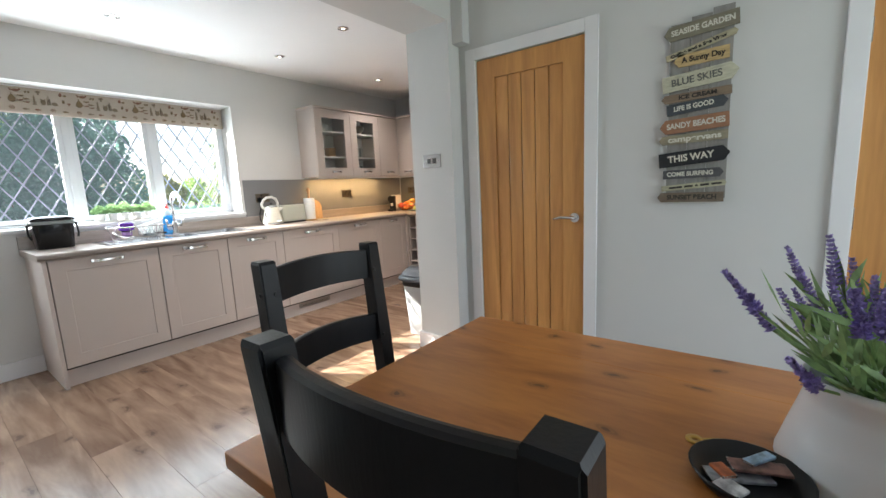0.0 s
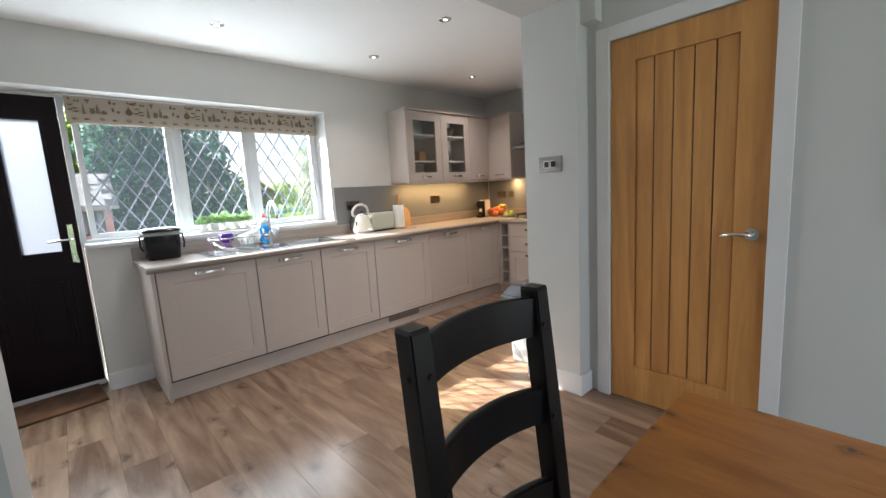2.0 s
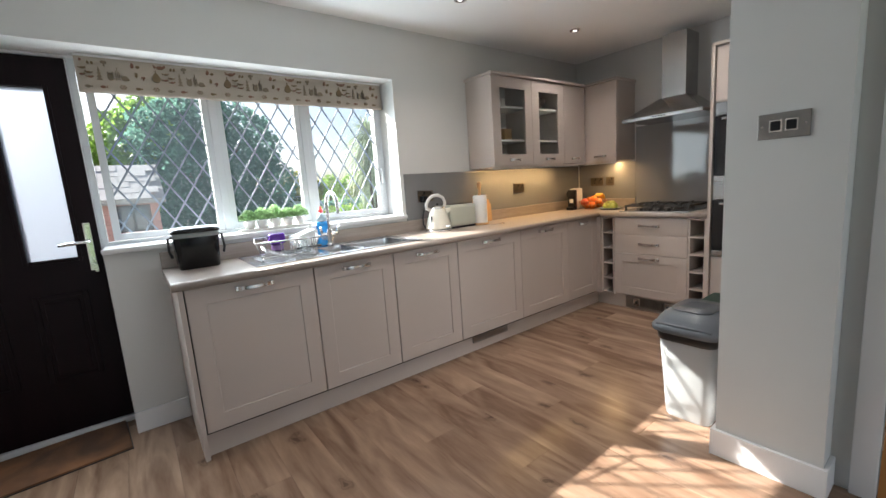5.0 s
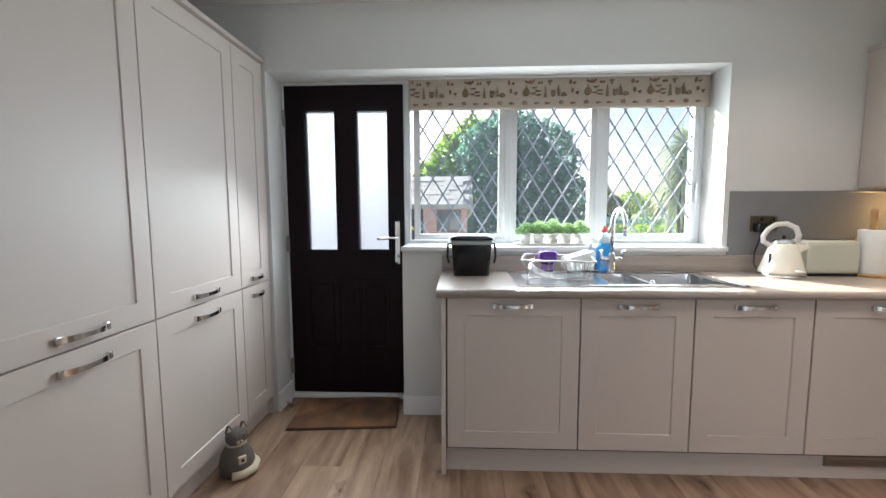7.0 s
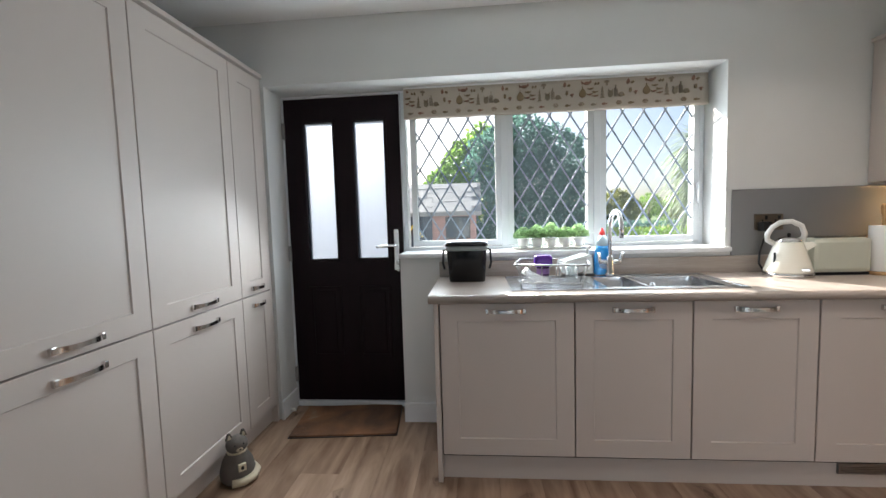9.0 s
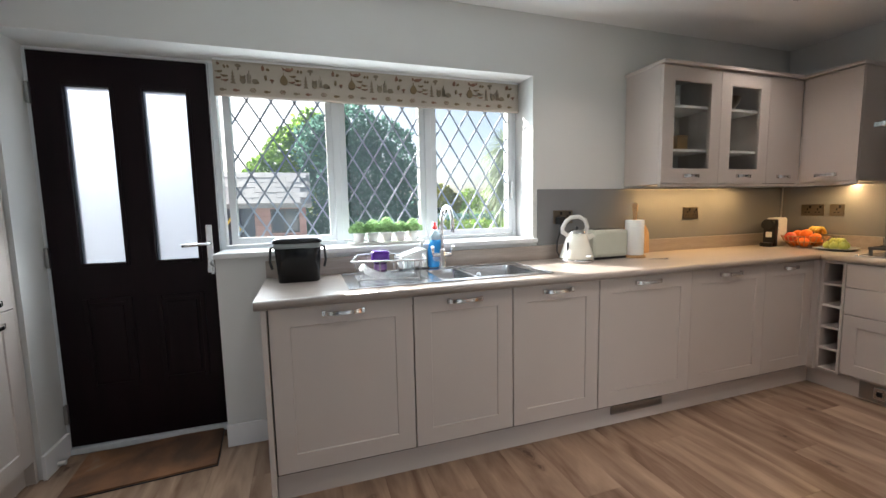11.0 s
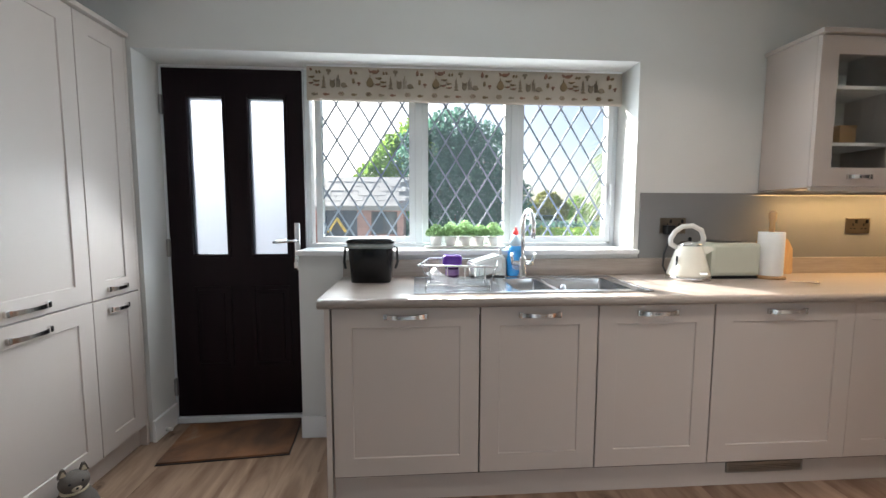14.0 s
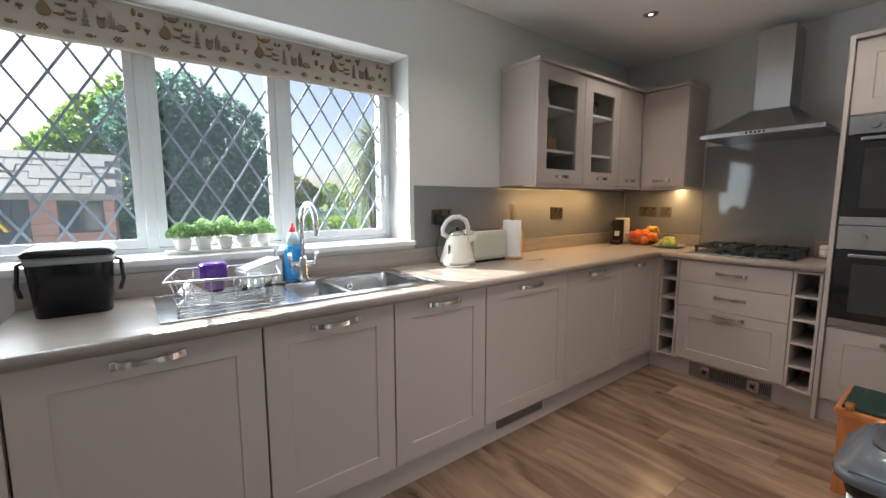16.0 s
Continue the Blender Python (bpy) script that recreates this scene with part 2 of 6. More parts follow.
M_WHITE = mat("white_ceramic", (0.78, 0.77, 0.74), 0.25, vary=0.02)

# ---- building helpers ----


def box(bm, x0, x1, y0, y1, z0, z1, bevel=0.0):
    r = bmesh.ops.create_cube(bm, size=1.0)
    vs = r["verts"]
    bmesh.ops.scale(bm, vec=(abs(x1 - x0), abs(y1 - y0), abs(z1 - z0)), verts=vs)
    bmesh.ops.translate(bm, vec=((x0 + x1) / 2, (y0 + y1) / 2, (z0 + z1) / 2), verts=vs)
    if bevel:
        es = list({e for v in vs for e in v.link_edges})
        bmesh.ops.bevel(bm, geom=es, offset=bevel, segments=2, affect="EDGES", profile=0.6)
    return bm


def bx(x0, x1, y0, y1, z0, z1, bevel=0.0):
    return box(bmesh.new(), x0, x1, y0, y1, z0, z1, bevel)


def ring_frame(x0, x1, z0, z1, left, right, low, high, y0, y1, bm=None):
    """One closed rectangular frame facing -y, with its own rail widths."""
    bm = bm or bmesh.new()
    o = ((x0, z0), (x1, z0), (x1, z1), (x0, z1))
    i = ((x0 + left, z0 + low), (x1 - right, z0 + low), (x1 - right, z1 - high), (x0 + left, z1 - high))
    of, inf, ob_, inb = ([bm.verts.new((x, y, z)) for x, z in q] for q, y in ((o, y0), (i, y0), (o, y1), (i, y1)))
    for k in range(4):
        n = (k + 1) % 4
        bm.faces.new((of[k], of[n], inf[n], inf[k])), bm.faces.new((ob_[n], ob_[k], inb[k], inb[n]))
        bm.faces.new((of[n], of[k], ob_[k], ob_[n])), bm.faces.new((inf[k], inf[n], inb[n], inb[k]))
    return bm


def lathe(profile, seg=24, cx=0.0, cy=0.0, bm=None):
    """A turned solid from (radius, z) pairs."""
    bm = bm or bmesh.new()
    rings = []
    for r, z in profile:
        rings.append([bm.verts.new((cx + max(r, 1e-4) * math.cos(2 * math.pi * k / seg), cy + max(r, 1e-4) * math.sin(2 * math.pi * k / seg), z)) for k in range(seg)])
    for a, b in zip(rings, rings[1:]):
        for k in range(seg):
            f = bm.faces.new((a[k], a[(k + 1) % seg], b[(k + 1) % seg], b[k]))
            f.smooth = True
    return bm


def tube(points, radius, seg=8, bm=None, taper=1.0):
    """A round bar along points."""
    bm = bm or bmesh.new()
    pts = [Vector(p) for p in points]
    rings, up = [], None
    for i, p in enumerate(pts):
        d = (pts[min(i + 1, len(pts) - 1)] - pts[max(i - 1, 0)]).normalized()
        if up is None:
            up = Vector((0, 0, 1)) if abs(d.z) < 0.9 else Vector((1, 0, 0))
        side = d.cross(up).normalized()
        up = side.cross(d).normalized()
        r = radius * (1 + (taper - 1) * i / max(1, len(pts) - 1))
        rings.append([bm.verts.new(p + side * r * math.cos(2 * math.pi * k / seg) + up * r * math.sin(2 * math.pi * k / seg)) for k in range(seg)])
    for a, b in zip(rings, rings[1:]):
        for k in range(seg):
            f = bm.faces.new((a[k], a[(k + 1) % seg], b[(k + 1) % seg], b[k]))
            f.smooth = True
    bm.faces.new(rings[0][::-1]), bm.faces.new(rings[-1])
    return bm


def prism(outline, d, bm=None, m=None):
    """A flat outline (u, v) given depth d along w; m takes (u, v, w) to its place."""
    bm = bm or bmesh.new()
    a = [bm.verts.new((u, v, 0)) for u, v in outline]
    b = [bm.verts.new((u, v, d)) for u, v in outline]
    bm.faces.new(a[::-1]), bm.faces.new(b)
    for k in range(len(a)):
        bm.faces.new((a[k], a[(k + 1) % len(a)], b[(k + 1) % len(a)], b[k]))
    if m is not None:
        bmesh.ops.transform(bm, matrix=m, verts=a + b)
    return bm


def ball(bm, x, y, z, r, sz=1.0, sub=2):
    r0 = bmesh.ops.create_icosphere(bm, subdivisions=sub, radius=r)
    bmesh.ops.scale(bm, vec=(1, 1, sz), verts=r0["verts"])
    bmesh.ops.translate(bm, vec=(x, y, z), verts=r0["verts"])
    for v in r0["verts"]:
        for f in v.link_faces:
            f.smooth = True
    return bm


def rounded(w, d, z, r=0.03):
    out = []
    for sx, sy, a0 in ((1, 1, 0), (-1, 1, 90), (-1, -1, 180), (1, -1, 270)):
        for k in range(4):
            a = radians(a0 + 30 * k)
            out.append((sx * (w / 2 - r) + r * math.cos(a), sy * (d / 2 - r) + r * math.sin(a), z))
    return out


def loft(rings, cap=True):
    bm = bmesh.new()
    vr = [[bm.verts.new(p) for p in ring] for ring in rings]
    for a, b in zip(vr, vr[1:]):
        for k in range(len(a)):
            bm.faces.new((a[k], a[(k + 1) % len(a)], b[(k + 1) % len(a)], b[k])).smooth = True
    if cap:
        bm.faces.new(vr[0][::-1]), bm.faces.new(vr[-1])
    return bm


def ellipse(cx, cz, rx, rz, n=12, tip=0.0):
    out = []
    for k in range(n):
        a = 2 * math.pi * k / n
        z = math.sin(a)
        out.append((cx + rx * math.cos(a) * (1 - tip * max(0, z)), cz + rz * z * (1 + tip * max(0, z))))
    return out


def mesh_of(name, bm, material):
    bmesh.ops.recalc_face_normals(bm, faces=bm.faces)
    me = bpy.data.meshes.new(name)
    bm.to_mesh(me)
    bm.free()
    if material:
        me.materials.append(material)
    return me


def part(name, bm, material, parent=None, label=""):
    ob = new(name, mesh_of(name, bm, material))
    if parent is not None:
        ob.parent = parent
    return tagged(ob, label=label)


def thing(name, x, y, z, label, category, group="", kind="", rz=0):
    ob = new(name)
    ob.empty_display_size = 0.05
    ob.matrix_world = pose(x, y, z, 0, 0, rz)
    return tagged(ob, label, category, group, kind)


def setting(name, bm, material, label, category):
    return tagged(part(name, bm, material), label, category, kind="structure")


# ---- plan ----
XW, XE, XO, XP = -1.62, 3.86, 1.866, 1.75     # west wall, hob wall, oak door wall, pier face
YN, YO, YP0, YP1, YS = 0.58, 0.90, -1.852, -1.51, -5.3  # window wall in and out, pier, dining end
ZC, ZB = 2.41, 2.217                          # ceiling, beam underside
FZ = 0.035                                    # finished floor
XR0, XR1, ZR = -1.005, 1.574, 2.048           # window and door recess

floor = setting("floor", bx(XW - 0.3, XE + 0.3, YS - 0.3, YO, -0.2, FZ - 0.012), M_JOINT, "pale oak laminate plank floor", "floor")

bm = bmesh.new()
box(bm, XW - 0.3, XR0, YN, YO, -0.15, ZC)
box(bm, XR1, XE + 0.3, YN, YO, -0.15, ZC)
box(bm, XR0, XR1, YN, YO, ZR, ZC)
box(bm, -0.232, XR1, YN, YO, -0.15, 1.022)
setting("wall_north", bm, M_WALL, "pale grey painted wall with a deep window and door recess", "wall")
setting("wall_east", bx(XE, XE + 0.3, -1.80, YN, -0.15, ZC), M_WALL, "pale grey painted kitchen wall", "wall")
bm = bmesh.new()
box(bm, XP, XE + 0.3, YP0, YP1, -0.15, ZC)
setting("wall_pier", bm, M_WALL, "pale grey painted pier at the end of a dividing wall", "wall")
bm = bmesh.new()
DY0, DY1 = -2.666, -1.976      # near oak door opening
EY0, EY1 = -4.45, -3.74        # second oak door opening
box(bm, XO, XO + 0.12, DY1, YP0, -0.15, ZC)
box(bm, XO, XO + 0.12, DY0, DY1, 1.98, ZC)
box(bm, XO, XO + 0.12, EY1, DY0, -0.15, ZC)
box(bm, XO, XO + 0.12, EY0, EY1, 1.98, ZC)
box(bm, XO, XO + 0.12, YS - 0.3, EY0, -0.15, ZC)
setting("wall_dining", bm, M_WALL, "pale grey painted dining wall with two oak doors", "wall")
# unseen end wall with an assumed opening for the rear daylight lamp
bm = bmesh.new()
box(bm, XW - 0.3, -1.0, YS - 0.3, YS, -0.15, ZC)
box(bm, 1.2, XO, YS - 0.3, YS, -0.15, ZC)
box(bm, -1.0, 1.2, YS - 0.3, YS, 2.1, ZC)
setting("wall_south", bm, M_WALL, "pale grey painted wall round an assumed rear opening", "wall")
setting("wall_west", bx(XW - 0.3, XW, YS, YN, -0.15, ZC), M_WALL, "pale grey painted wall behind the tall cabinets", "wall")
setting("wall_nib", bx(XW, -0.473, YP0, -1.60, -0.15, ZC), M_WALL, "pale grey painted wall end beside the opening", "wall")
setting("beam", bx(-0.473, XP, YP0, YP1, ZB, ZC), M_WALL, "pale grey painted boxed beam over the opening", "beam")
setting("ceiling", bx(XW - 0.3, XE + 0.3, YS - 0.3, YO, ZC, ZC + 0.2), M_CEIL, "smooth white painted ceiling", "ceiling")
setting("pipe_boxing", bx(XO - 0.075, XO, -1.935, YP0, 2.085, ZC, 0.003), M_WALL, "painted pipe boxing above the door casing", "boxing")


def skirting(name, x0, x1, y0, y1):
    bm = bx(x0, x1, y0, y1, FZ, 0.152, 0.003)
    setting(name, bm, M_TRIM, "white painted skirting board", "skirting board")


skirting("baseboard", -0.235, 0.018, YN - 0.016, YN - 0.001)
skirting("baseboard", XR0 + 0.001, XR0 + 0.017, YN - 0.012, 0.78)
skirting("baseboard", XP - 0.016, XP - 0.001, YP0 - 0.016, YP1 + 0.016)
skirting("baseboard", XP - 0.0, XO - 0.004, YP0 - 0.016, YP0 - 0.001)
skirting("baseboard", XO - 0.017, XO - 0.001, EY1 + 0.08, DY0 - 0.075)
skirting("baseboard", XP, 3.0, YP1 + 0.001, YP1 + 0.016)

# ---- window ----
FY0, FY1 = 0.80, 0.865
GX = [(-0.150, 0.345), (0.455, 0.902), (1.012, 1.518)]
GZ0, GZ1 = 1.108, 1.955
KNOTS = [(-0.005, 1.559), (0.681, 1.657), (1.238, 1.659)]      # one crossing of the leading in each pane
win = tagged(new("window_1"), "white plastic casement window with three leaded panes", "window", kind="structure")
bm = ring_frame(-0.238, 1.572, 1.022, 2.035, 0.026, 0.024, 0.046, 0.046, FY0, FY1 + 0.02)
part("window_frame", bm, M_UPVC, win)
for xm in (0.40, 0.957):
    part("mullion", bx(xm - 0.022, xm + 0.022, FY0 - 0.004, FY1 + 0.018, 1.068, 2.0, 0.004), M_UPVC, win)
for (gx0, gx1), (kx, kz) in zip(GX, KNOTS):
    s = 0.034
    bm = ring_frame(gx0 - s, gx1 + s, GZ0 - s, GZ1 + s, s, s, s, s, FY0 + 0.004, FY1)
    sash = part("sash", bm, M_UPVC, win)
    pn = part("pane", bx(gx0, gx1, 0.832, 0.838, GZ0, GZ1), M_GLASS, sash)
    pn.visible_shadow = False
    # diamond leading laid on the glass
    bm = bmesh.new()
    dx, dz = 0.1243, 0.2008
    k, w, h = dz / dx, gx1 - gx0, GZ1 - GZ0
    for sign in (1, -1):
        n = int((w * k + h) / dz) + 8
        for i in range(-n, n):
            c = i * dz + (kz - GZ0) % dz - sign * k * (kx - gx0)
            # line z = c + sign*k*u, u in 0..w, clipped to 0..h
            u0, u1 = sorted(((0 - c) / (sign * k), (h - c) / (sign * k)))
            u0, u1 = max(0, u0), min(w, u1)
            if u1 - u0 < 0.015:
                continue
            ang = math.atan(sign * k)
            ln = (u1 - u0) / math.cos(ang)
            um = (u0 + u1) / 2
            mm = Matrix.Translation((gx0 + um, 0.8285, GZ0 + c + sign * k * um)) @ Matrix.Rotation(-ang, 4, "Y")
            r = bmesh.ops.create_cube(bm, size=1.0)
            bmesh.ops.transform(bm, matrix=mm @ Matrix.Diagonal((ln, 0.006 if sign > 0 else 0.0055, 0.0092, 1)), verts=r["verts"])
    part("lead_lattice", bm, M_LEAD, sash, "grey lead diamond strips")
bm = bmesh.new()
box(bm, -0.231, 1.573, 0.585, FY0, 1.0225, 1.05, 0.004)
box(bm, -0.238, 1.60, 0.552, 0.579, 1.0225, 1.05, 0.008)
box(bm, -0.231, 1.573, 0.574, 0.59, 1.0235, 1.0495)
part("window_sill", bm, M_TRIM, win, "white painted sill board")
part("latch", bx(1.532, 1.546, 0.775, 0.80, 1.30, 1.42, 0.004), M_UPVC, win)
setting("trim", bx(XR0, XR1, FY0, FY1, ZR - 0.012, ZR), M_TRIM, "white frame head over the door and window", "trim")
for x0, x1 in ((XR0, -0.99), (-0.245, -0.239)):
    setting("door_jamb", bx(x0, x1, 0.79, 0.86, FZ, 2.036), M_UPVC, "white plastic door jamb", "door frame")
setting("threshold", bx(-0.99, -0.245, 0.765, 0.87, FZ, 0.067, 0.004), M_UPVC, "white plastic door threshold", "threshold")

# ---- dark front door ----
door = tagged(new("door_1"), "closed dark rosewood back door with two frosted panes", "door", kind="structure")
DX0, DX1, DZ0, DZ1, DY = -0.988, -0.247, 0.070, 2.026, 0.785
gl = [(-0.862, -0.676), (-0.540, -0.347)]
gz0, gz1 = 1.012, 1.874
bm = bmesh.new()
box(bm, DX0, gl[0][0], DY, DY + 0.045, DZ0, DZ1)
box(bm, gl[0][1], gl[1][0], DY, DY + 0.045, DZ0, DZ1)
box(bm, gl[1][1], DX1, DY, DY + 0.045, DZ0, DZ1)
for a, b in gl:
    box(bm, a, b, DY, DY + 0.045, DZ0, gz0)
    box(bm, a, b, DY, DY + 0.045, gz1, DZ1)
part("slab", bm, M_DARKDOOR, door)
for a, b in gl:
    p = part("frosted_pane", bx(a, b, DY + 0.018, DY + 0.026, gz0, gz1), M_FROST, door, "frosted white glass")
    bm = bmesh.new()
    for q in ((a - 0.018, a, gz0 - 0.018, gz1 + 0.018), (b, b + 0.018, gz0 - 0.018, gz1 + 0.018), (a, b, gz0 - 0.018, gz0), (a, b, gz1, gz1 + 0.018)):
        box(bm, q[0], q[1], DY - 0.008, DY + 0.002, q[2], q[3], 0.003)
    part("bead", bm, M_DARKDOOR, door)
for a, b in ((-0.875, -0.665), (-0.555, -0.335)):
    for z0, z1 in ((0.36, 0.83),):
        bm = bmesh.new()
        for q in ((a, a + 0.022, z0, z1), (b - 0.022, b, z0, z1), (a + 0.022, b - 0.022, z0, z0 + 0.022), (a + 0.022, b - 0.022, z1 - 0.022, z1)):
            box(bm, q[0], q[1], DY - 0.007, DY + 0.002, q[2], q[3], 0.003)
        part("moulding", bm, M_DARKDOOR, door)
        part("raised_panel", bx(a + 0.04, b - 0.04, DY - 0.006, DY + 0.002, z0 + 0.04, z1 - 0.04, 0.004), M_DARKDOOR, door)
hd = part("handle_plate", bx(-0.305, -0.272, DY - 0.013, DY, 0.93, 1.19, 0.005), M_CHROME, door, "polished chrome handle plate")
part("lever", tube([(-0.288, DY - 0.01, 1.09), (-0.288, DY - 0.05, 1.09), (-0.30, DY - 0.058, 1.09), (-0.36, DY - 0.056, 1.086), (-0.41, DY - 0.05, 1.082)], 0.009, 10), M_CHROME, hd)
part("lock_cylinder", tube([(-0.288, DY - 0.026, 0.985), (-0.288, DY, 0.985)], 0.013, 14), M_CHROME, hd)
bm = bmesh.new()
box(bm, -0.291, -0.285, DY - 0.05, DY - 0.026, 0.972, 0.992)
box(bm, -0.30, -0.278, DY - 0.046, DY - 0.043, 0.935, 0.972, 0.001)
box(bm, -0.285, -0.270, DY - 0.042, DY - 0.039, 0.925, 0.965, 0.001)
part("keys", bm, M_NICKEL, hd, "bunch of keys in the lock")
for z in (0.25, 1.05, 1.83):
    part("hinge", bx(-0.998, -0.983, DY - 0.02, DY + 0.002, z - 0.05, z + 0.05, 0.003), M_DKSTEEL, door, "grey steel hinge")

# ---- oak doors ----


def oak_door(name, y0, y1, label):
    """A ledged oak door in the dining wall, between y0 and y1, with its handle towards y0."""
    d = tagged(new(name), label, "door", kind="structure")
    x = XO + 0.004
    bm = bmesh.new()
    st = 0.128
    box(bm, x, x + 0.038, y0 + 0.004, y0 + st, FZ + 0.006, 1.972, 0.0015)
    box(bm, x, x + 0.038, y1 - st, y1 - 0.004, FZ + 0.006, 1.972, 0.0015)
    box(bm, x, x + 0.038, y0 + st, y1 - st, 1.856, 1.972, 0.0015)
    box(bm, x, x + 0.038, y0 + st, y1 - st, FZ + 0.006, 0.238, 0.0015)
    part("door_frame", bm, M_OAK, d)
    n = 5
    w = (y1 - y0 - 2 * st) / n
    for k in range(n):
        a = y0 + st + k * w
        part("board", bx(x + 0.010, x + 0.03, a + 0.0025, a + w - 0.0025, 0.238, 1.856, 0.005), M_OAK, d)
    part("door_core", bx(x + 0.024, x + 0.034, y0 + st, y1 - st, 0.238, 1.856), M_JOINT, d)
    rose = part("rose", tube([(x - 0.012, y0 + 0.058, 0.995), (x, y0 + 0.058, 0.995)], 0.027, 20), M_CHROME, d, "round chrome handle rose")
    part("lever", tube([(x - 0.01, y0 + 0.058, 0.995), (x - 0.045, y0 + 0.058, 0.995), (x - 0.052, y0 + 0.07, 0.996), (x - 0.05, y0 + 0.12, 0.998), (x - 0.046, y0 + 0.17, 0.99)], 0.009, 10), M_CHROME, rose)
    for z in (0.28, 1.0, 1.72):
        part("hinge", bx(x - 0.004, x + 0.001, y1 - 0.008, y1 - 0.001, z - 0.045, z + 0.045), M_NICKEL, d)
    bm = bmesh.new()
    t = 0.068
    box(bm, XO - 0.018, XO - 0.001, y0 - t, y0 + 0.002, FZ, 1.978 + t, 0.003)
    box(bm, XO - 0.018, XO - 0.001, y1 - 0.002, min(y1 + t, YP0 - 0.02), FZ, 1.978 + t, 0.003)
    box(bm, XO - 0.018, XO - 0.001, y0 + 0.002, y1 - 0.002, 1.976, 1.978 + t, 0.003)
    setting("architrave", bm, M_TRIM, "white painted door casing", "door frame")
    return d


oak_door("door_2", DY0, DY1, "closed honey oak door with vertical grooved boards")
oak_door("door_3", EY0, EY1, "closed honey oak door beside the dining wall")

# ---- kitchen units ----


def bow_handle(length, drop=0.0):
    """A bowed flat pull along x, standing out towards -y, centred on the origin."""
    bm = bmesh.new()
    pts = []
    n = 16
    for i in range(n + 1):
        u = -1 + 2 * i / n
        pts.append((u * length / 2, -0.008 - 0.020 * (1 - abs(u) ** 3)))
    ring = []
    for x, y in pts:
        hh = 0.010 - 0.003 * (1 - abs(2 * x / length))
        ring.append([bm.verts.new((x, y - 0.003, -hh)), bm.verts.new((x, y + 0.003, -hh)), bm.verts.new((x, y + 0.003, hh)), bm.verts.new((x, y - 0.003, hh))])
    for a, b in zip(ring, ring[1:]):
        for k in range(4):
            bm.faces.new((a[k], a[(k + 1) % 4], b[(k + 1) % 4], b[k])).smooth = True
    for a in ring:
        for e in {e for v in a for e in v.link_edges}:
            if abs(e.verts[0].co.x - e.verts[1].co.x) > 1e-5:
                e.smooth = False
    bm.faces.new(ring[0][::-1]), bm.faces.new(ring[-1])
    for s in (-1, 1):
        box(bm, s * length / 2 - 0.008, s * length / 2 + 0.008, -0.014, 0.0, -0.012, 0.012, 0.003)
    return mesh_of("handle", bm, M_NICKEL)


HANDLE_L, HANDLE_S = bow_handle(0.16), bow_handle(0.11)


def shaker(bm, x0, x1, z0, z1, y=0.0, rail=0.075, t=0.02):
    """A framed door front facing -y, its face at y, its panel set back behind a small bevel."""
    e = 0.0018

    def rect(d, yy):
        return [bm.verts.new(p) for p in ((x0 + d, yy, z0 + d), (x1 - d, yy, z0 + d), (x1 - d, yy, z1 - d), (x0 + d, yy, z1 - d))]
    rs = [rect(0, y + t), rect(0, y + e), rect(e, y), rect(rail, y), rect(rail + 0.003, y + 0.0055)]
    for a, b in zip(rs, rs[1:]):
        for k in range(4):
            bm.faces.new((a[k], a[(k + 1) % 4], b[(k + 1) % 4], b[k]))
    bm.faces.new(rs[-1]), bm.faces.new(rs[0][::-1])
    return bm


def put_handle(door_ob, x, z, mesh=None, y=0.0):
    h = new("handle", mesh or HANDLE_L)
    h.parent = door_ob
    h.location = (x, y, z)
    tagged(h, label="bowed satin nickel pull handle")
    return h


def unit(name, m, w, depth, z0, z1, label, doors, category="cabinet", group="", open_front=False, gap=(0.0019, 0.0019)):
    """A cabinet facing -y, its front left corner at the origin of m; doors: (x0, x1, z0, z1, handle z, rail)."""
    u = tagged(new(name), label, category, group)
    u.matrix_world = m
    part("carcass", bx(0.001, w - 0.001, 0.021, depth, z0, z1), M_CAB if open_front else M_GAP, u)
    for x0, x1, a, b, hz, rail in doors:
        d = part("door", shaker(bmesh.new(), x0 + gap[0], x1 - gap[1], a, b, 0.0, rail) if rail else bx(x0 + gap[0], x1 - gap[1], 0, 0.02, a, b, 0.002), M_CAB, u)
        if hz is not None:
            put_handle(d, (x0 + x1) / 2, hz, HANDLE_L if x1 - x0 > 0.45 else HANDLE_S)
    return u


BZ0, BZ1, HZ = 0.165, 0.866, 0.833
for x0, x1, lab in ((0.042, 0.637, "dishwasher front"), (0.637, 1.131, "sink cupboard"), (1.131, 1.635, "sink cupboard"), (1.635, 2.272, "appliance front"), (2.272, 2.872, "cupboard"), (2.872, 3.315, "corner cupboard")):
    unit("base_cabinet", pose(x0, 0.02, 0), x1 - x0, 0.535, 0.15, 0.868 if x0 > 1.5 or x0 < 0.5 else 0.70, "stone painted shaker base cabinet, " + lab, [(0, x1 - x0, BZ0, BZ1, HZ, 0.078)], group="base cabinets under the worktop", gap=(0.0052 if x0 < 2 else 0.0008, 0.0006))
tagged(part("end_panel", bx(0.020, 0.041, 0.012, 0.578, FZ, 0.868, 0.001), M_CAB), "stone painted end panel of the base run", "panel")
PL = tagged(part("plinth", bx(0.042, 3.385, 0.055, 0.071, FZ, 0.156), M_CAB), "stone painted plinth under the base cabinets", "plinth")


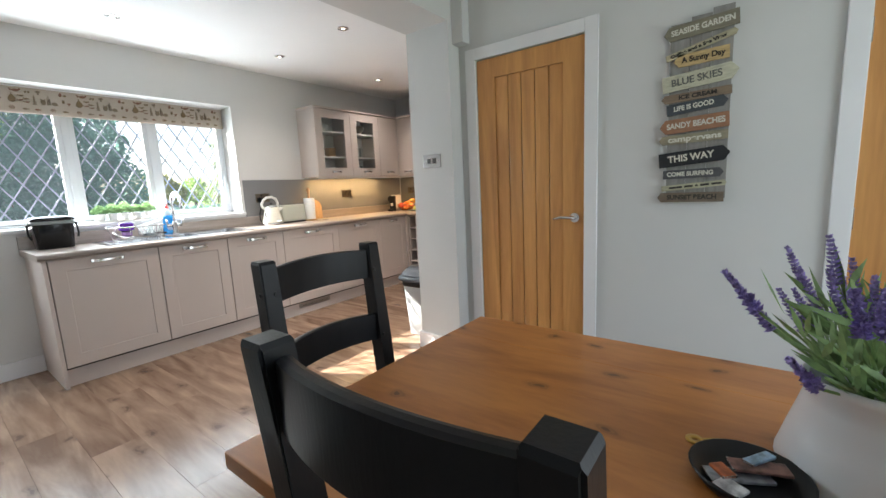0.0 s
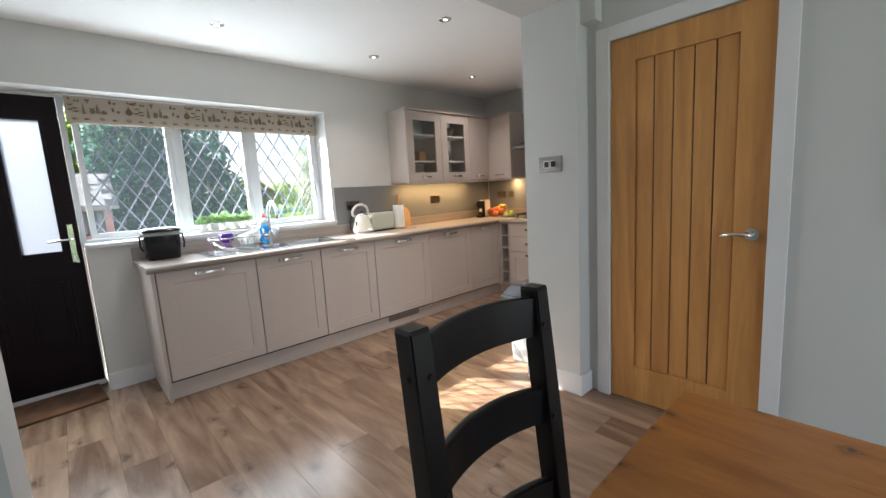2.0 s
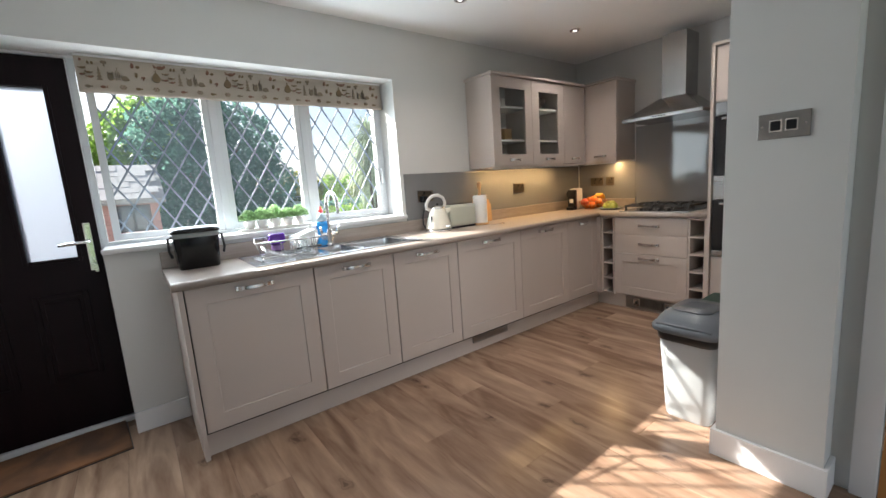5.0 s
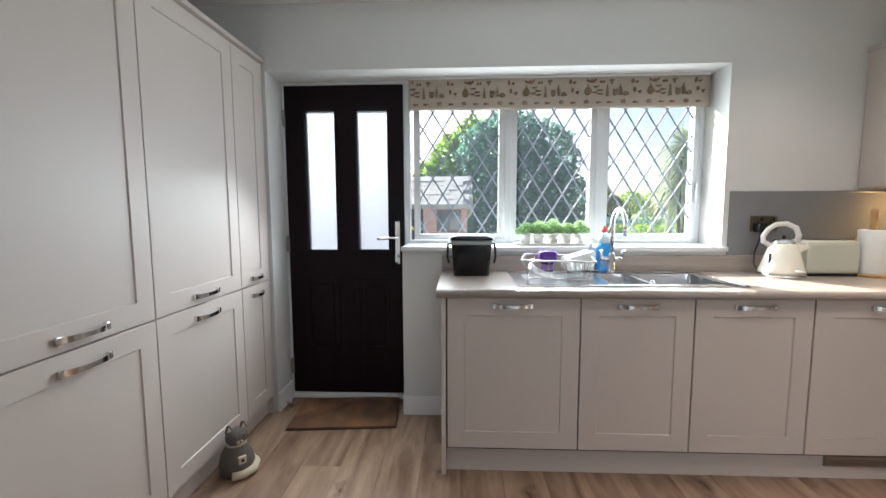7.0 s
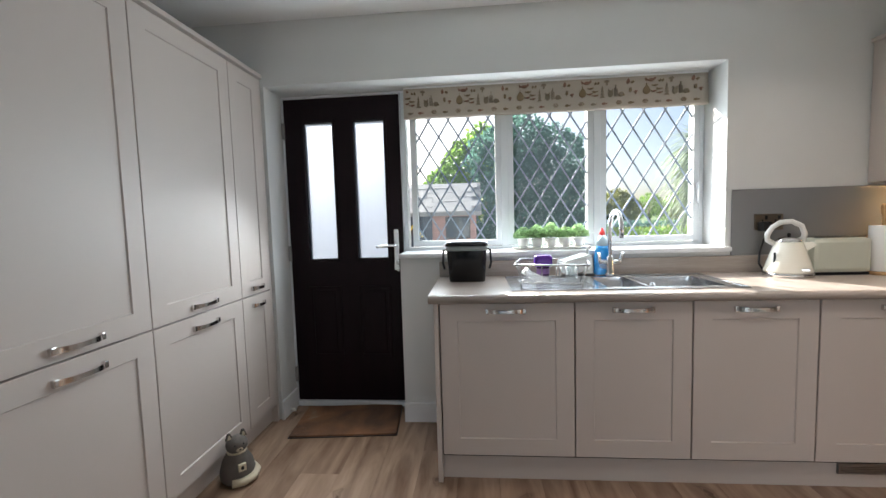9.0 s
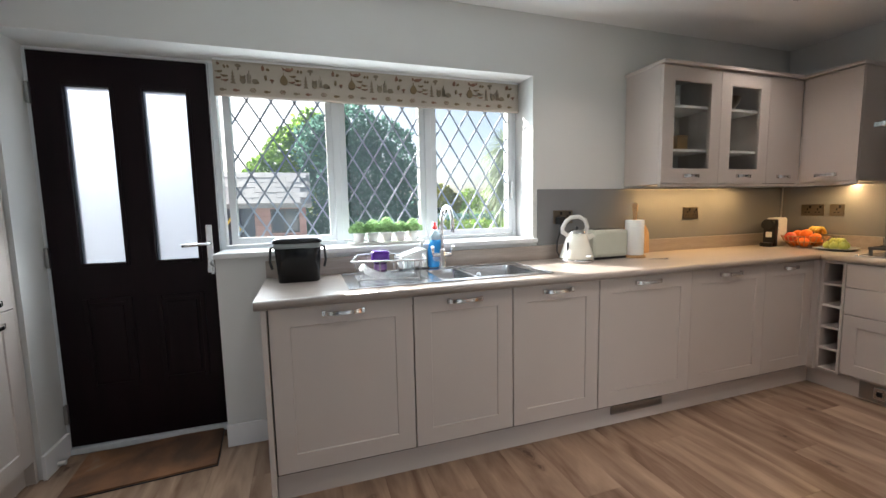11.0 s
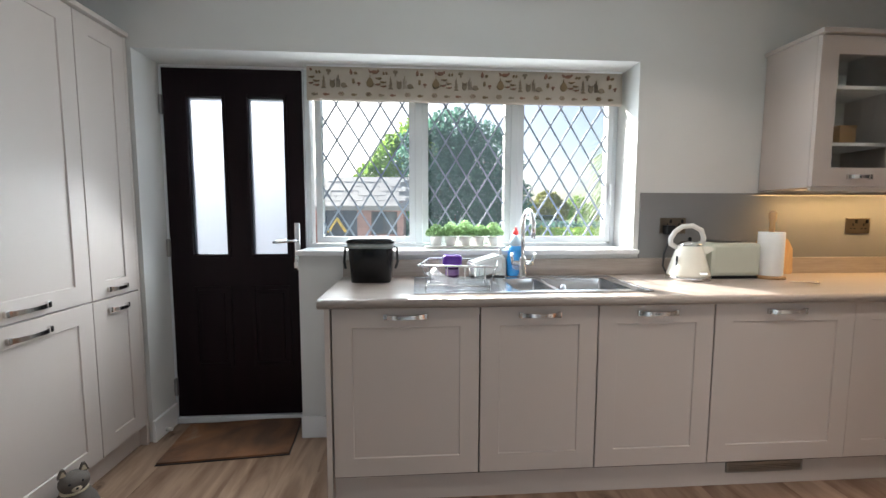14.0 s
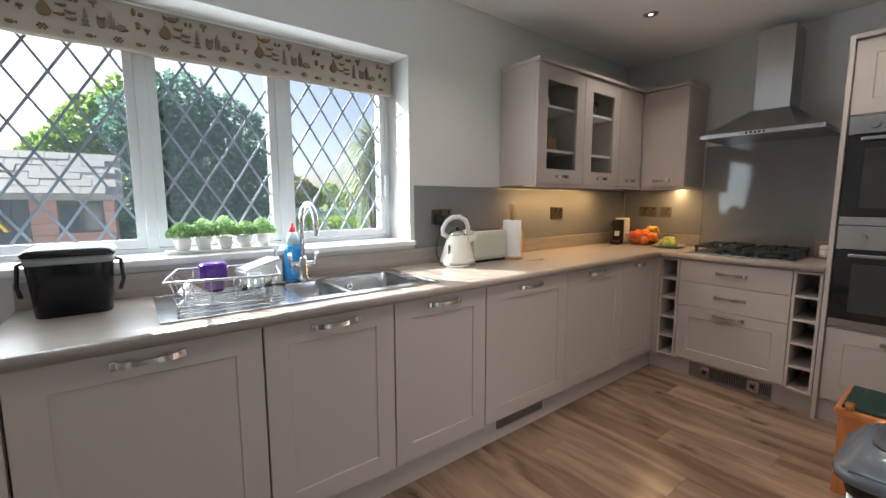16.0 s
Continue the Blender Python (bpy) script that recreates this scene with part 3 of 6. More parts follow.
def grille(name, m, w, h, slats, label, material):
    g = tagged(new(name), label, "vent")
    g.matrix_world = m
    part("backing", bx(0, w, 0.004, 0.006, 0, h), M_BLACK, g)
    bm = bmesh.new()
    for q in ((0, w, 0, 0.008), (0, w, h - 0.008, h), (0, 0.008, 0.008, h - 0.008), (w - 0.008, w, 0.008, h - 0.008)):
        box(bm, q[0], q[1], -0.004, 0.004, q[2], q[3])
    part("frame", bm, material, g)
    sl = mesh_of("slat", bx(0.008, w - 0.008, -0.003, 0.003, -0.0025, 0.0025), material)
    for k in range(slats):
        s = new("slat", sl)
        s.parent = g
        s.location = (0, 0, 0.008 + (k + 0.5) * (h - 0.016) / slats)
    return g


grille("plinth_vent", pose(1.752, 0.048, 0.097), 0.357, 0.047, 4, "dark metal vent grille in the plinth", M_DKSTEEL)

tagged(part("corner_post", bx(3.316, 3.36, -0.011, 0.04, 0.155, 0.868), M_CAB), "stone painted corner post between the runs", "panel")

# hob run, facing west: local x runs towards -y
EAST = pose(3.34, 0, 0, 0, 0, -90)


def rack(yl, w, label):
    r = tagged(new("wine_rack"), label, "wine rack", "open racks beside the drawers")
    r.matrix_world = EAST @ Matrix.Translation((yl, 0, 0))
    t = 0.014
    for a in (0, w - t):
        part("side", bx(a, a + t, 0.0, 0.50, 0.155, 0.868), M_CAB, r)
    part("back", bx(t, w - t, 0.40, 0.41, 0.155, 0.868), M_CARC, r)
    n = 5
    for k in range(n + 1):
        z = 0.155 + (0.868 - 0.155 - t) * k / n
        part("shelf", bx(t, w - t, 0.001, 0.40, z, z + t), M_CAB, r)


rack(0.012, 0.123, "stone painted open wine rack, five cells, empty")
rack(0.752, 0.128, "stone painted open wine rack beside the oven tower")
dru = tagged(new("drawer_unit"), "stone painted three drawer pan unit under the hob", "drawers")
dru.matrix_world = EAST
part("carcass", bx(0.138, 0.75, 0.021, 0.50, 0.155, 0.868), M_CAB, dru)
for a, b, hz in ((0.719, 0.864, 0.796), (0.549, 0.715, 0.638)):
    bm = bx(0.139, 0.748, 0, 0.02, a, b, 0.002)
    d = part("drawer_front", bm, M_CAB, dru)
    put_handle(d, 0.447, hz)
d = part("drawer_front", shaker(bmesh.new(), 0.139, 0.748, 0.172, 0.545, 0, 0.07), M_CAB, dru)
put_handle(d, 0.447, 0.512)
tagged(part("plinth", bx(3.386, 3.402, -0.888, 0.054, FZ, 0.152), M_CAB), "stone painted plinth under the hob run", "plinth")
ph = tagged(new("plinth_heater"), "steel kickspace heater set in the plinth", "heater")
ph.matrix_world = EAST @ Matrix.Translation((0.225, 0.040, 0.046))
part("body", bx(0, 0.47, -0.002, 0.006, 0, 0.108, 0.002), M_DKSTEEL, ph)
for a in (0.07, 0.345):
    part("switch_box", bx(a, a + 0.055, -0.006, 0.001, 0.02, 0.09, 0.002), M_STEEL, ph)
    part("knob", bx(a + 0.015, a + 0.04, -0.012, -0.006, 0.04, 0.068, 0.002), M_BLACK, ph)
for k in range(22):
    part("fin", bx(0.132 + k * 0.0095, 0.136 + k * 0.0095, -0.006, 0.001, 0.018, 0.092), M_GAP, ph)
for k in range(6):
    part("fin", bx(0.41 + k * 0.0095, 0.414 + k * 0.0095, -0.006, 0.001, 0.018, 0.092), M_GAP, ph)

# oven tower
tagged(part("tower_panel", bx(3.318, 3.858, -0.908, -0.888, FZ, 2.10, 0.001), M_CAB), "stone painted side panel of the oven tower", "panel")
tw = tagged(new("oven_tower"), "stone painted tall housing for two ovens", "cabinet")
tw.matrix_world = EAST @ Matrix.Translation((0.91, 0, 0))
TWW = 0.597
bm = bmesh.new()
box(bm, 0, TWW, 0.022, 0.515, FZ, 0.585)
box(bm, 0, TWW, 0.022, 0.515, 1.70, 2.085)
box(bm, 0, TWW, 0.40, 0.515, 0.585, 1.70)
box(bm, 0, 0.02, 0.022, 0.40, 0.585, 1.70)
box(bm, TWW - 0.02, TWW, 0.022, 0.40, 0.585, 1.70)
part("carcass", bm, M_CAB, tw)
part("cornice", bx(-0.025, TWW, -0.02, 0.515, 2.085, 2.108, 0.004), M_CAB, tw)
d = part("door", shaker(bmesh.new(), 0.002, TWW - 0.002, 0.165, 0.575, 0, 0.075), M_CAB, tw)
put_handle(d, TWW / 2, 0.53)
d = part("door", shaker(bmesh.new(), 0.002, TWW - 0.002, 1.708, 2.08, 0, 0.075), M_CAB, tw)
put_handle(d, TWW / 2, 1.75)


def oven(z0, z1, zc, label):
    o = tagged(new("oven"), label, "oven", "built-in ovens")
    o.matrix_world = EAST @ Matrix.Translation((0.91, 0, 0))
    part("body", bx(0.021, TWW - 0.021, 0.022, 0.39, z0 + 0.01, z1 - 0.005), M_BLACK, o)
    c = part("control_panel", bx(0.004, TWW - 0.004, -0.004, 0.02, zc, z1, 0.002), M_HOOD, o, "brushed steel control panel")
    for a in (0.10, 0.49):
        part("knob", tube([(a, -0.004, (zc + z1) / 2), (a, -0.03, (zc + z1) / 2)], 0.02, 18), M_HOOD, c)
    part("display", bx(0.22, 0.38, -0.006, -0.003, zc + 0.03, z1 - 0.03), M_DKGLASS, c)
    dd = part("oven_door", bx(0.004, TWW - 0.004, -0.006, 0.02, z0 + 0.045, zc - 0.004, 0.002), M_DKGLASS, o, "black glass oven door")
    part("lower_trim", bx(0.004, TWW - 0.004, -0.006, 0.02, z0, z0 + 0.043, 0.002), M_HOOD, o)
    part("window", bx(0.075, TWW - 0.075, -0.0075, -0.005, z0 + 0.09, zc - 0.075), mat("oven_window", (0.05, 0.05, 0.05), 0.04, vary=0.1), dd)
    hdl = part("handle", bx(0.06, TWW - 0.06, -0.05, -0.036, zc - 0.038, zc - 0.02, 0.004), M_HOOD, dd, "steel bar handle")
    for a in (0.08, TWW - 0.095):
        part("bracket", bx(a, a + 0.015, -0.036, -0.006, zc - 0.036, zc - 0.022), M_HOOD, hdl)
    return o


oven(0.588, 1.136, 1.012, "built-in lower oven, black glass and steel")
oven(1.140, 1.698, 1.609, "built-in upper oven, black glass and steel")

# ---- worktop with sink opening ----
WT0, WT1 = 0.87, 0.91
SX0, SX1, SY0, SY1 = 0.80, 1.345, 0.115, 0.45      # opening under the bowls
wt = thing("worktop", 0, 0, 0, "beige grained laminate worktop round the corner", "worktop")
for q in ((0.0, SX0, 0.0, 0.578), (SX1, 3.32, 0.0, 0.578), (SX0, SX1, 0.0, SY0), (SX0, SX1, SY1, 0.578), (3.32, 3.858, -0.886, 0.578)):
    bm = bmesh.new()
    vs = [[bm.verts.new((x, y, z)) for x, y in ((q[0], q[2]), (q[1], q[2]), (q[1], q[3]), (q[0], q[3]))] for z in (WT0, WT1)]
    bm.faces.new(vs[0][::-1]), bm.faces.new(vs[1])
    for k in range(4):
        bm.faces.new((vs[0][k], vs[0][(k + 1) % 4], vs[1][(k + 1) % 4], vs[1][k]))
    part("slab", bm, M_WORK, wt)
part("front_edge", tube([(0.0, 0.0, 0.89), (3.318, 0.0, 0.89)], 0.0199, 12), M_WORK, wt)
part("front_edge", tube([(3.322, -0.002, 0.89), (3.322, -0.886, 0.89)], 0.0199, 12), M_WORK, wt)
tagged(part("upstand", bx(0.0, 3.838, 0.560, 0.578, 0.91, 1.0, 0.002), M_WORK), "beige laminate upstand behind the worktop", "upstand")
tagged(part("splashback", bx(XR1 + 0.03, 3.85, 0.572, 0.5785, 1.001, 1.357), M_SPLASH), "grey back-painted glass splashback", "splashback")
tagged(part("splashback", bx(3.852, 3.8585, -0.066, 0.56, 1.001, 1.357), M_SPLASH), "grey glass splashback in the corner", "splashback")
tagged(part("splashback", bx(3.852, 3.8585, -0.886, -0.0675, 0.912, 1.675), M_SPLASH), "tall grey glass splashback behind the hob", "splashback")
tagged(part("upstand", bx(3.84, 3.8515, -0.066, 0.559, 0.91, 1.0, 0.002), M_WORK), "beige laminate upstand behind the worktop", "upstand")

# ---- wall cabinets ----
WZ0, WZ1, WY = 1.372, 2.085, 0.272


def glazed_unit(x0, x1, label):
    u = tagged(new("wall_cabinet"), label, "cabinet", "wall cabinets")
    u.matrix_world = pose(x0, WY, 0)
    w, dp, t = x1 - x0, 0.303, 0.016
    for a in (0, w - t):
        part("side", bx(a, a + t, 0.021, dp, WZ0, WZ1), M_CAB, u)
    part("back", bx(t, w - t, dp - 0.01, dp, WZ0, WZ1), M_CARC, u)
    part("top", bx(t, w - t, 0.021, dp - 0.01, WZ1 - t, WZ1), M_CAB, u)
    part("bottom", bx(t, w - t, 0.021, dp - 0.01, WZ0, WZ0 + t), M_CAB, u)
    for z in (1.594, 1.866):
        part("shelf", bx(t, w - t, 0.05, dp - 0.01, z - 0.016, z), M_WHITE, u)
    g0, g1 = 0.092, w - 0.085
    z0, z1 = WZ0 + 0.004, WZ1 - 0.007
    bm = ring_frame(0.0015, w - 0.0015, z0, z1, g0 - 0.0015, w - 0.0015 - g1, 1.467 - z0, z1 - 1.994, 0, 0.02)
    d = part("door", bm, M_CAB, u)
    part("pane", bx(g0, g1, 0.009, 0.012, 1.467, 1.994), M_CABGLASS, d).visible_shadow = False
    put_handle(d, w / 2, 1.422, HANDLE_S)


glazed_unit(2.28, 2.757, "stone painted wall cabinet, glazed door, crockery inside")
glazed_unit(2.757, 3.20, "stone painted wall cabinet, glazed door, glasses inside")
u = unit("wall_cabinet", pose(3.20, WY, 0), 0.33, 0.303, WZ0, WZ1, "stone painted narrow wall cabinet in the corner", [(0, 0.33, WZ0 + 0.004, WZ1 - 0.007, 1.42, None)], group="wall cabinets")
u = unit("wall_cabinet", pose(3.53, 0.27, 0, 0, 0, -90), 0.322, 0.327, WZ0, WZ1, "stone painted wall cabinet beside the hood", [(0, 0.322, WZ0 + 0.004, WZ1 - 0.007, 1.42, None)], group="wall cabinets", open_front=True)
bm = bmesh.new()
box(bm, 2.268, 3.505, WY - 0.018, 0.577, WZ1, WZ1 + 0.02, 0.003)
box(bm, 3.508, 3.857, -0.065, 0.577, WZ1, WZ1 + 0.02, 0.003)
tagged(part("cornice", bm, M_CAB), "stone painted cornice on the wall cabinets", "cornice")
bm = bmesh.new()
box(bm, 2.28, 3.53, WY + 0.002, WY + 0.02, 1.355, WZ0)
box(bm, 3.532, 3.55, -0.052, WY + 0.02, 1.355, WZ0)
tagged(part("pelmet", bm, M_CAB), "stone painted light pelmet under the wall cabinets", "pelmet")
for q in ((2.38, 2.70, 0.40, 0.46), (2.86, 3.18, 0.40, 0.46), (3.68, 3.76, -0.02, 0.2)):
    tagged(part("strip_light", bx(*q, 1.366, 1.3715, 0.001), glow("warm_diffuser", (1.0, 0.62, 0.26), 0.10)), "warm white strip light under the wall cabinet", "light", "strip lights under the cabinets")

# ---- extractor hood ----
hood = tagged(new("cooker_hood"), "brushed steel chimney cooker hood over the hob", "cooker hood")
hood.matrix_world = pose(0, 0, 0)
HC = -0.50
part("chimney", bx(3.625, 3.857, HC - 0.094, HC + 0.094, 1.85, 2.354, 0.002), M_HOOD, hood)
bm = bmesh.new()
lo = [bm.verts.new(p) for p in ((3.40, HC - 0.30, 1.70), (3.40, HC + 0.30, 1.70), (3.857, HC + 0.30, 1.70), (3.857, HC - 0.30, 1.70))]
hi = [bm.verts.new(p) for p in ((3.62, HC - 0.11, 1.852), (3.62, HC + 0.11, 1.852), (3.857, HC + 0.11, 1.852), (3.857, HC - 0.11, 1.852))]
for k in range(4):
    bm.faces.new((lo[k], lo[(k + 1) % 4], hi[(k + 1) % 4], hi[k]))
bm.faces.new(lo[::-1]), bm.faces.new(hi)
part("canopy", bm, M_HOOD, hood)
rim = part("rim", bx(3.385, 3.857, HC - 0.315, HC + 0.315, 1.672, 1.698, 0.002), M_HOOD, hood)
for k in range(5):
    part("button", tube([(3.386, HC + 0.05 - 0.022 * k, 1.685), (3.381, HC + 0.05 - 0.022 * k, 1.685)], 0.006, 10), M_BLACK, rim)

# ---- tall cabinets, facing east ----
WESTM = lambda y: pose(-1.02, y, 0, 0, 0, 90)
for y0, y1, lab in ((-1.53, -0.93, "tall larder"), (-0.93, -0.34, "tall fridge housing"), (-0.34, 0.258, "tall freezer housing"), (0.258, 0.552, "narrow tall cupboard")):
    w = y1 - y0
    u = unit("tall_cabinet", WESTM(y0), w, 0.59, 0.14, 2.085, "stone painted " + lab + " with two shaker doors", [(0, w, 0.145, 0.852, 0.80, 0.078), (0, w, 0.858, 2.08, 0.895, 0.078)], group="tall cabinets")
tagged(part("plinth", bx(-1.075, -1.06, -1.598, 0.552, FZ, 0.139), M_CAB), "stone painted plinth under the tall cabinets", "plinth")
tagged(part("cornice", bx(-1.615, -1.002, -1.598, 0.565, 2.086, 2.108, 0.004), M_CAB), "stone painted cornice on the tall cabinets", "cornice")
tagged(part("filler_panel", bx(-1.615, -1.022, -1.598, -1.531, FZ, 2.085, 0.001), M_CAB), "stone painted filler panel of the tall cabinets", "panel")
tagged(part("end_panel", bx(-1.615, -1.022, 0.553, 0.572, FZ, 2.085, 0.001), M_CAB), "stone painted filler panel of the tall cabinets", "panel")

# ---- dining table and chairs ----
TX0, TX1, TY0, TY1, TZ = -0.17, 0.695, -4.10, -2.69, 0.76
tb = thing("dining_table", TX0, TY0, 0, "waxed knotty pine dining table with dark legs", "table")
W, L = TX1 - TX0, TY1 - TY0
nb = 5
for k in range(nb):
    part("board", bx(W * k / nb + 0.0001, W * (k + 1) / nb - 0.0001, 0, L, TZ - 0.032, TZ, 0.0003 if 0 < k < nb - 1 else 0.003), M_PINE, tb)
part("apron", bx(0.06, W - 0.06, 0.06, L - 0.06, 0.63, TZ - 0.033), M_DKWOOD, tb)
for a in (0.05, W - 0.13):
    for b in (0.05, L - 0.13):
        part("leg", bx(a, a + 0.08, b, b + 0.08, FZ, 0.63, 0.006), M_DKWOOD, tb)


def chair(name, x, y, rz, label):
    """A ladder-back chair; its back posts stand on the line y=0, the seat runs to +y."""
    c = thing(name, x, y, 0, label, "chair", "chairs round the table", rz=rz)
    w, ps = 0.192, 0.044
    lean = 0.06

    def back_y(z):
        return -lean * max(0.0, (z - 0.45) / 0.60)
    for s in (-1, 1):
        bm = bmesh.new()
        ring = []
        for z in (FZ, 0.2, 0.45, 0.74, 1.041, 1.048):
            h = ps / 2 - (0.004 if z > 1.045 else 0)
            cy = back_y(z)
            ring.append([bm.verts.new((s * (w - ps / 2) + a * h, cy + b * h, z)) for a, b in ((-1, -1), (1, -1), (1, 1), (-1, 1))])
        for a, b in zip(ring, ring[1:]):
            for k in range(4):
                bm.faces.new((a[k], a[(k + 1) % 4], b[(k + 1) % 4], b[k]))
        bm.faces.new(ring[0][::-1]), bm.faces.new(ring[-1])
        bmesh.ops.bevel(bm, geom=[e for e in bm.edges if abs(e.verts[0].co.z - e.verts[1].co.z) > 0.02], offset=0.004, segments=2, affect="EDGES")
        pst = part("back_post", bm, M_DKWOOD, c)
        for z in (0.968, 0.765):
            part("peg", tube([(s * w, back_y(z), z), (s * (w + 0.003), back_y(z), z)], 0.006, 8), M_BLACK, pst)
            part("peg", tube([(s * (w - 0.03), back_y(z) + 0.021, z), (s * (w - 0.03), back_y(z) + 0.025, z)], 0.006, 8), M_BLACK, pst)
        part("front_leg", bx(s * (w - ps / 2) - ps / 2, s * (w - ps / 2) + ps / 2, 0.36, 0.36 + ps, FZ, 0.43, 0.004), M_DKWOOD, c)
    for zc, hh, arch in ((0.984, 0.086, 0.007), (0.790, 0.080, 0.007), (0.585, 0.080, 0.007)):
        bm = bmesh.new()
        n = 20
        ring = []
        for i in range(n + 1):
            u = -1 + 2 * i / n
            xx = u * (w - ps + 0.004)
            bow = -0.028 * (1 - u * u)
            up = arch * (1 - u * u)
            cy = back_y(zc) + bow
            ring.append([bm.verts.new((xx, cy - 0.010, zc - hh / 2 + up * 0.45)), bm.verts.new((xx, cy + 0.010, zc - hh / 2 + up * 0.45)), bm.verts.new((xx, cy + 0.010, zc + hh / 2 + up - 0.002)), bm.verts.new((xx, cy + 0.004, zc + hh / 2 + up)), bm.verts.new((xx, cy - 0.004, zc + hh / 2 + up)), bm.verts.new((xx, cy - 0.010, zc + hh / 2 + up - 0.002))])
        for a, b in zip(ring, ring[1:]):
            for k in range(6):
                f = bm.faces.new((a[k], a[(k + 1) % 6], b[(k + 1) % 6], b[k]))
                f.smooth = True
        for a in ring:
            for v in a:
                for e in v.link_edges:
                    if abs(e.verts[0].co.x - e.verts[1].co.x) > 1e-5:
                        e.smooth = False
        bm.faces.new(ring[0][::-1]), bm.faces.new(ring[-1])
        part("slat", bm, M_DKWOOD, c)
    part("seat", bx(-w, w, -0.01, 0.42, 0.43, 0.455, 0.006), M_PINE, c)
    for s in (-1, 1):
        part("side_rail", bx(s * (w - 0.021) - 0.011, s * (w - 0.021) + 0.011, 0.021, 0.36, 0.37, 0.43), M_DKWOOD, c)
        part("stretcher", bx(s * (w - 0.021) - 0.010, s * (w - 0.021) + 0.010, 0.02, 0.36, 0.15, 0.18), M_DKWOOD, c)
    part("front_rail", bx(-w + ps, w - ps, 0.37, 0.39, 0.37, 0.43), M_DKWOOD, c)
    part("cross_stretcher", bx(-w + 0.03, w - 0.03, 0.18, 0.205, 0.152, 0.178), M_DKWOOD, c)
    return c


chair("dining_chair", 0.227, -2.538, 180, "black stained ladder-back chair with curved slats")
chair("dining_chair", -0.165, -3.155, -90, "black stained ladder-back chair pushed under the table")

# ---- sink, tap and what stands by the window ----
sink = tagged(new("sink"), "stainless steel one and a half bowl sink with drainer", "sink")
sink.matrix_world = pose(0, 0, 0)
PX0, PX1, PY0, PY1 = 0.375, 1.395, 0.075, 0.50
B1, B2, BY0, BY1 = (0.815, 0.985), (1.005, 1.33), 0.13, 0.435
bm = bmesh.new()
ZS = 0.9135
for q in ((PX0, B1[0], PY0, PY1), (B2[1], PX1, PY0, PY1), (B1[1], B2[0], BY0, BY1), (B1[0], B2[1], PY0, BY0), (B1[0], B2[1], BY1, PY1)):
    vs = [bm.verts.new(p) for p in ((q[0], q[2], ZS), (q[1], q[2], ZS), (q[1], q[3], ZS), (q[0], q[3], ZS))]
    bm.faces.new(vs)
for x0, x1, y0, y1 in ((PX0, PX1, PY0 - 0.004, PY0 + 0.004), (PX0, PX1, PY1 - 0.004, PY1 + 0.004), (PX0 - 0.004, PX0 + 0.004, PY0, PY1), (PX1 - 0.004, PX1 + 0.004, PY0, PY1)):
    box(bm, x0, x1, y0, y1, 0.9105, 0.9165, 0.002)
part("drainer", bm, M_STEEL, sink)
for k in range(7):
    part("rib", bx(0.43, 0.76, 0.14 + k * 0.045, 0.15 + k * 0.045, ZS - 0.001, ZS + 0.003, 0.001), M_STEEL, sink)
for (x0, x1), dep in ((B1, 0.10), (B2, 0.155)):
    bm = bmesh.new()
    r = 0.022
    top, low = [], []
    for cx, cy, a0 in ((x1 - r, BY1 - r, 0), (x0 + r, BY1 - r, 90), (x0 + r, BY0 + r, 180), (x1 - r, BY0 + r, 270)):
        for k in range(4):
            a = radians(a0 + 30 * k)
            top.append((cx + r * math.cos(a), cy + r * math.sin(a)))
    mx, my = (x0 + x1) / 2, (BY0 + BY1) / 2
    t = [bm.verts.new((x, y, ZS)) for x, y in top]
    l = [bm.verts.new((mx + (x - mx) * 0.94, my + (y - my) * 0.94, ZS - dep)) for x, y in top]
    for k in range(len(t)):
        bm.faces.new((t[k], t[(k + 1) % len(t)], l[(k + 1) % len(t)], l[k])).smooth = True
    bm.faces.new(l)
    bowl = part("bowl", bm, M_STEEL, sink)
    part("waste", lathe([(0.0, ZS - dep + 0.004), (0.03, ZS - dep + 0.004), (0.036, ZS - dep + 0.001)], 20, mx, my + 0.02), M_CHROME, bowl)
part("overflow", tube([(1.13, BY1 - 0.012, ZS - 0.045), (1.13, BY1 - 0.004, ZS - 0.045)], 0.015, 16), M_CHROME, sink)
for k in range(3):
    a = radians(90 + 120 * k)
    part("overflow_hole", tube([(1.13 + 0.007 * math.cos(a), BY1 - 0.0135, ZS - 0.045 + 0.007 * math.sin(a)), (1.13 + 0.007 * math.cos(a), BY1 - 0.011, ZS - 0.045 + 0.007 * math.sin(a))], 0.0048, 8), M_BLACK, sink)

tap = thing("mixer_tap", 0.93, 0.475, 0.9145, "chrome swan-neck kitchen mixer tap", "tap")
part("base", lathe([(0.0, 0), (0.026, 0), (0.026, 0.012), (0.02, 0.02), (0.018, 0.10), (0.012, 0.11), (0, 0.11)], 20), M_CHROME, tap)
arc = [(0, 0, 0.10), (0, 0, 0.24)] + [(0.0 + 0.01 * k / 8, -0.075 + 0.075 * math.cos(radians(180 * k / 8)), 0.27 + 0.075 * math.sin(radians(180 * k / 8))) for k in range(9)] + [(0.01, -0.15, 0.21)]
part("spout", tube(arc, 0.0105, 12), M_CHROME, tap)
for s in (-1, 1):
    v = part("valve", tube([(0, 0, 0.075), (s * 0.055, 0, 0.075)], 0.012, 12), M_CHROME, tap)
    part("lever", tube([(s * 0.05, 0, 0.07), (s * 0.055, -0.005, 0.10), (s * 0.062, -0.015, 0.125)], 0.008, 8), M_CHROME, v)

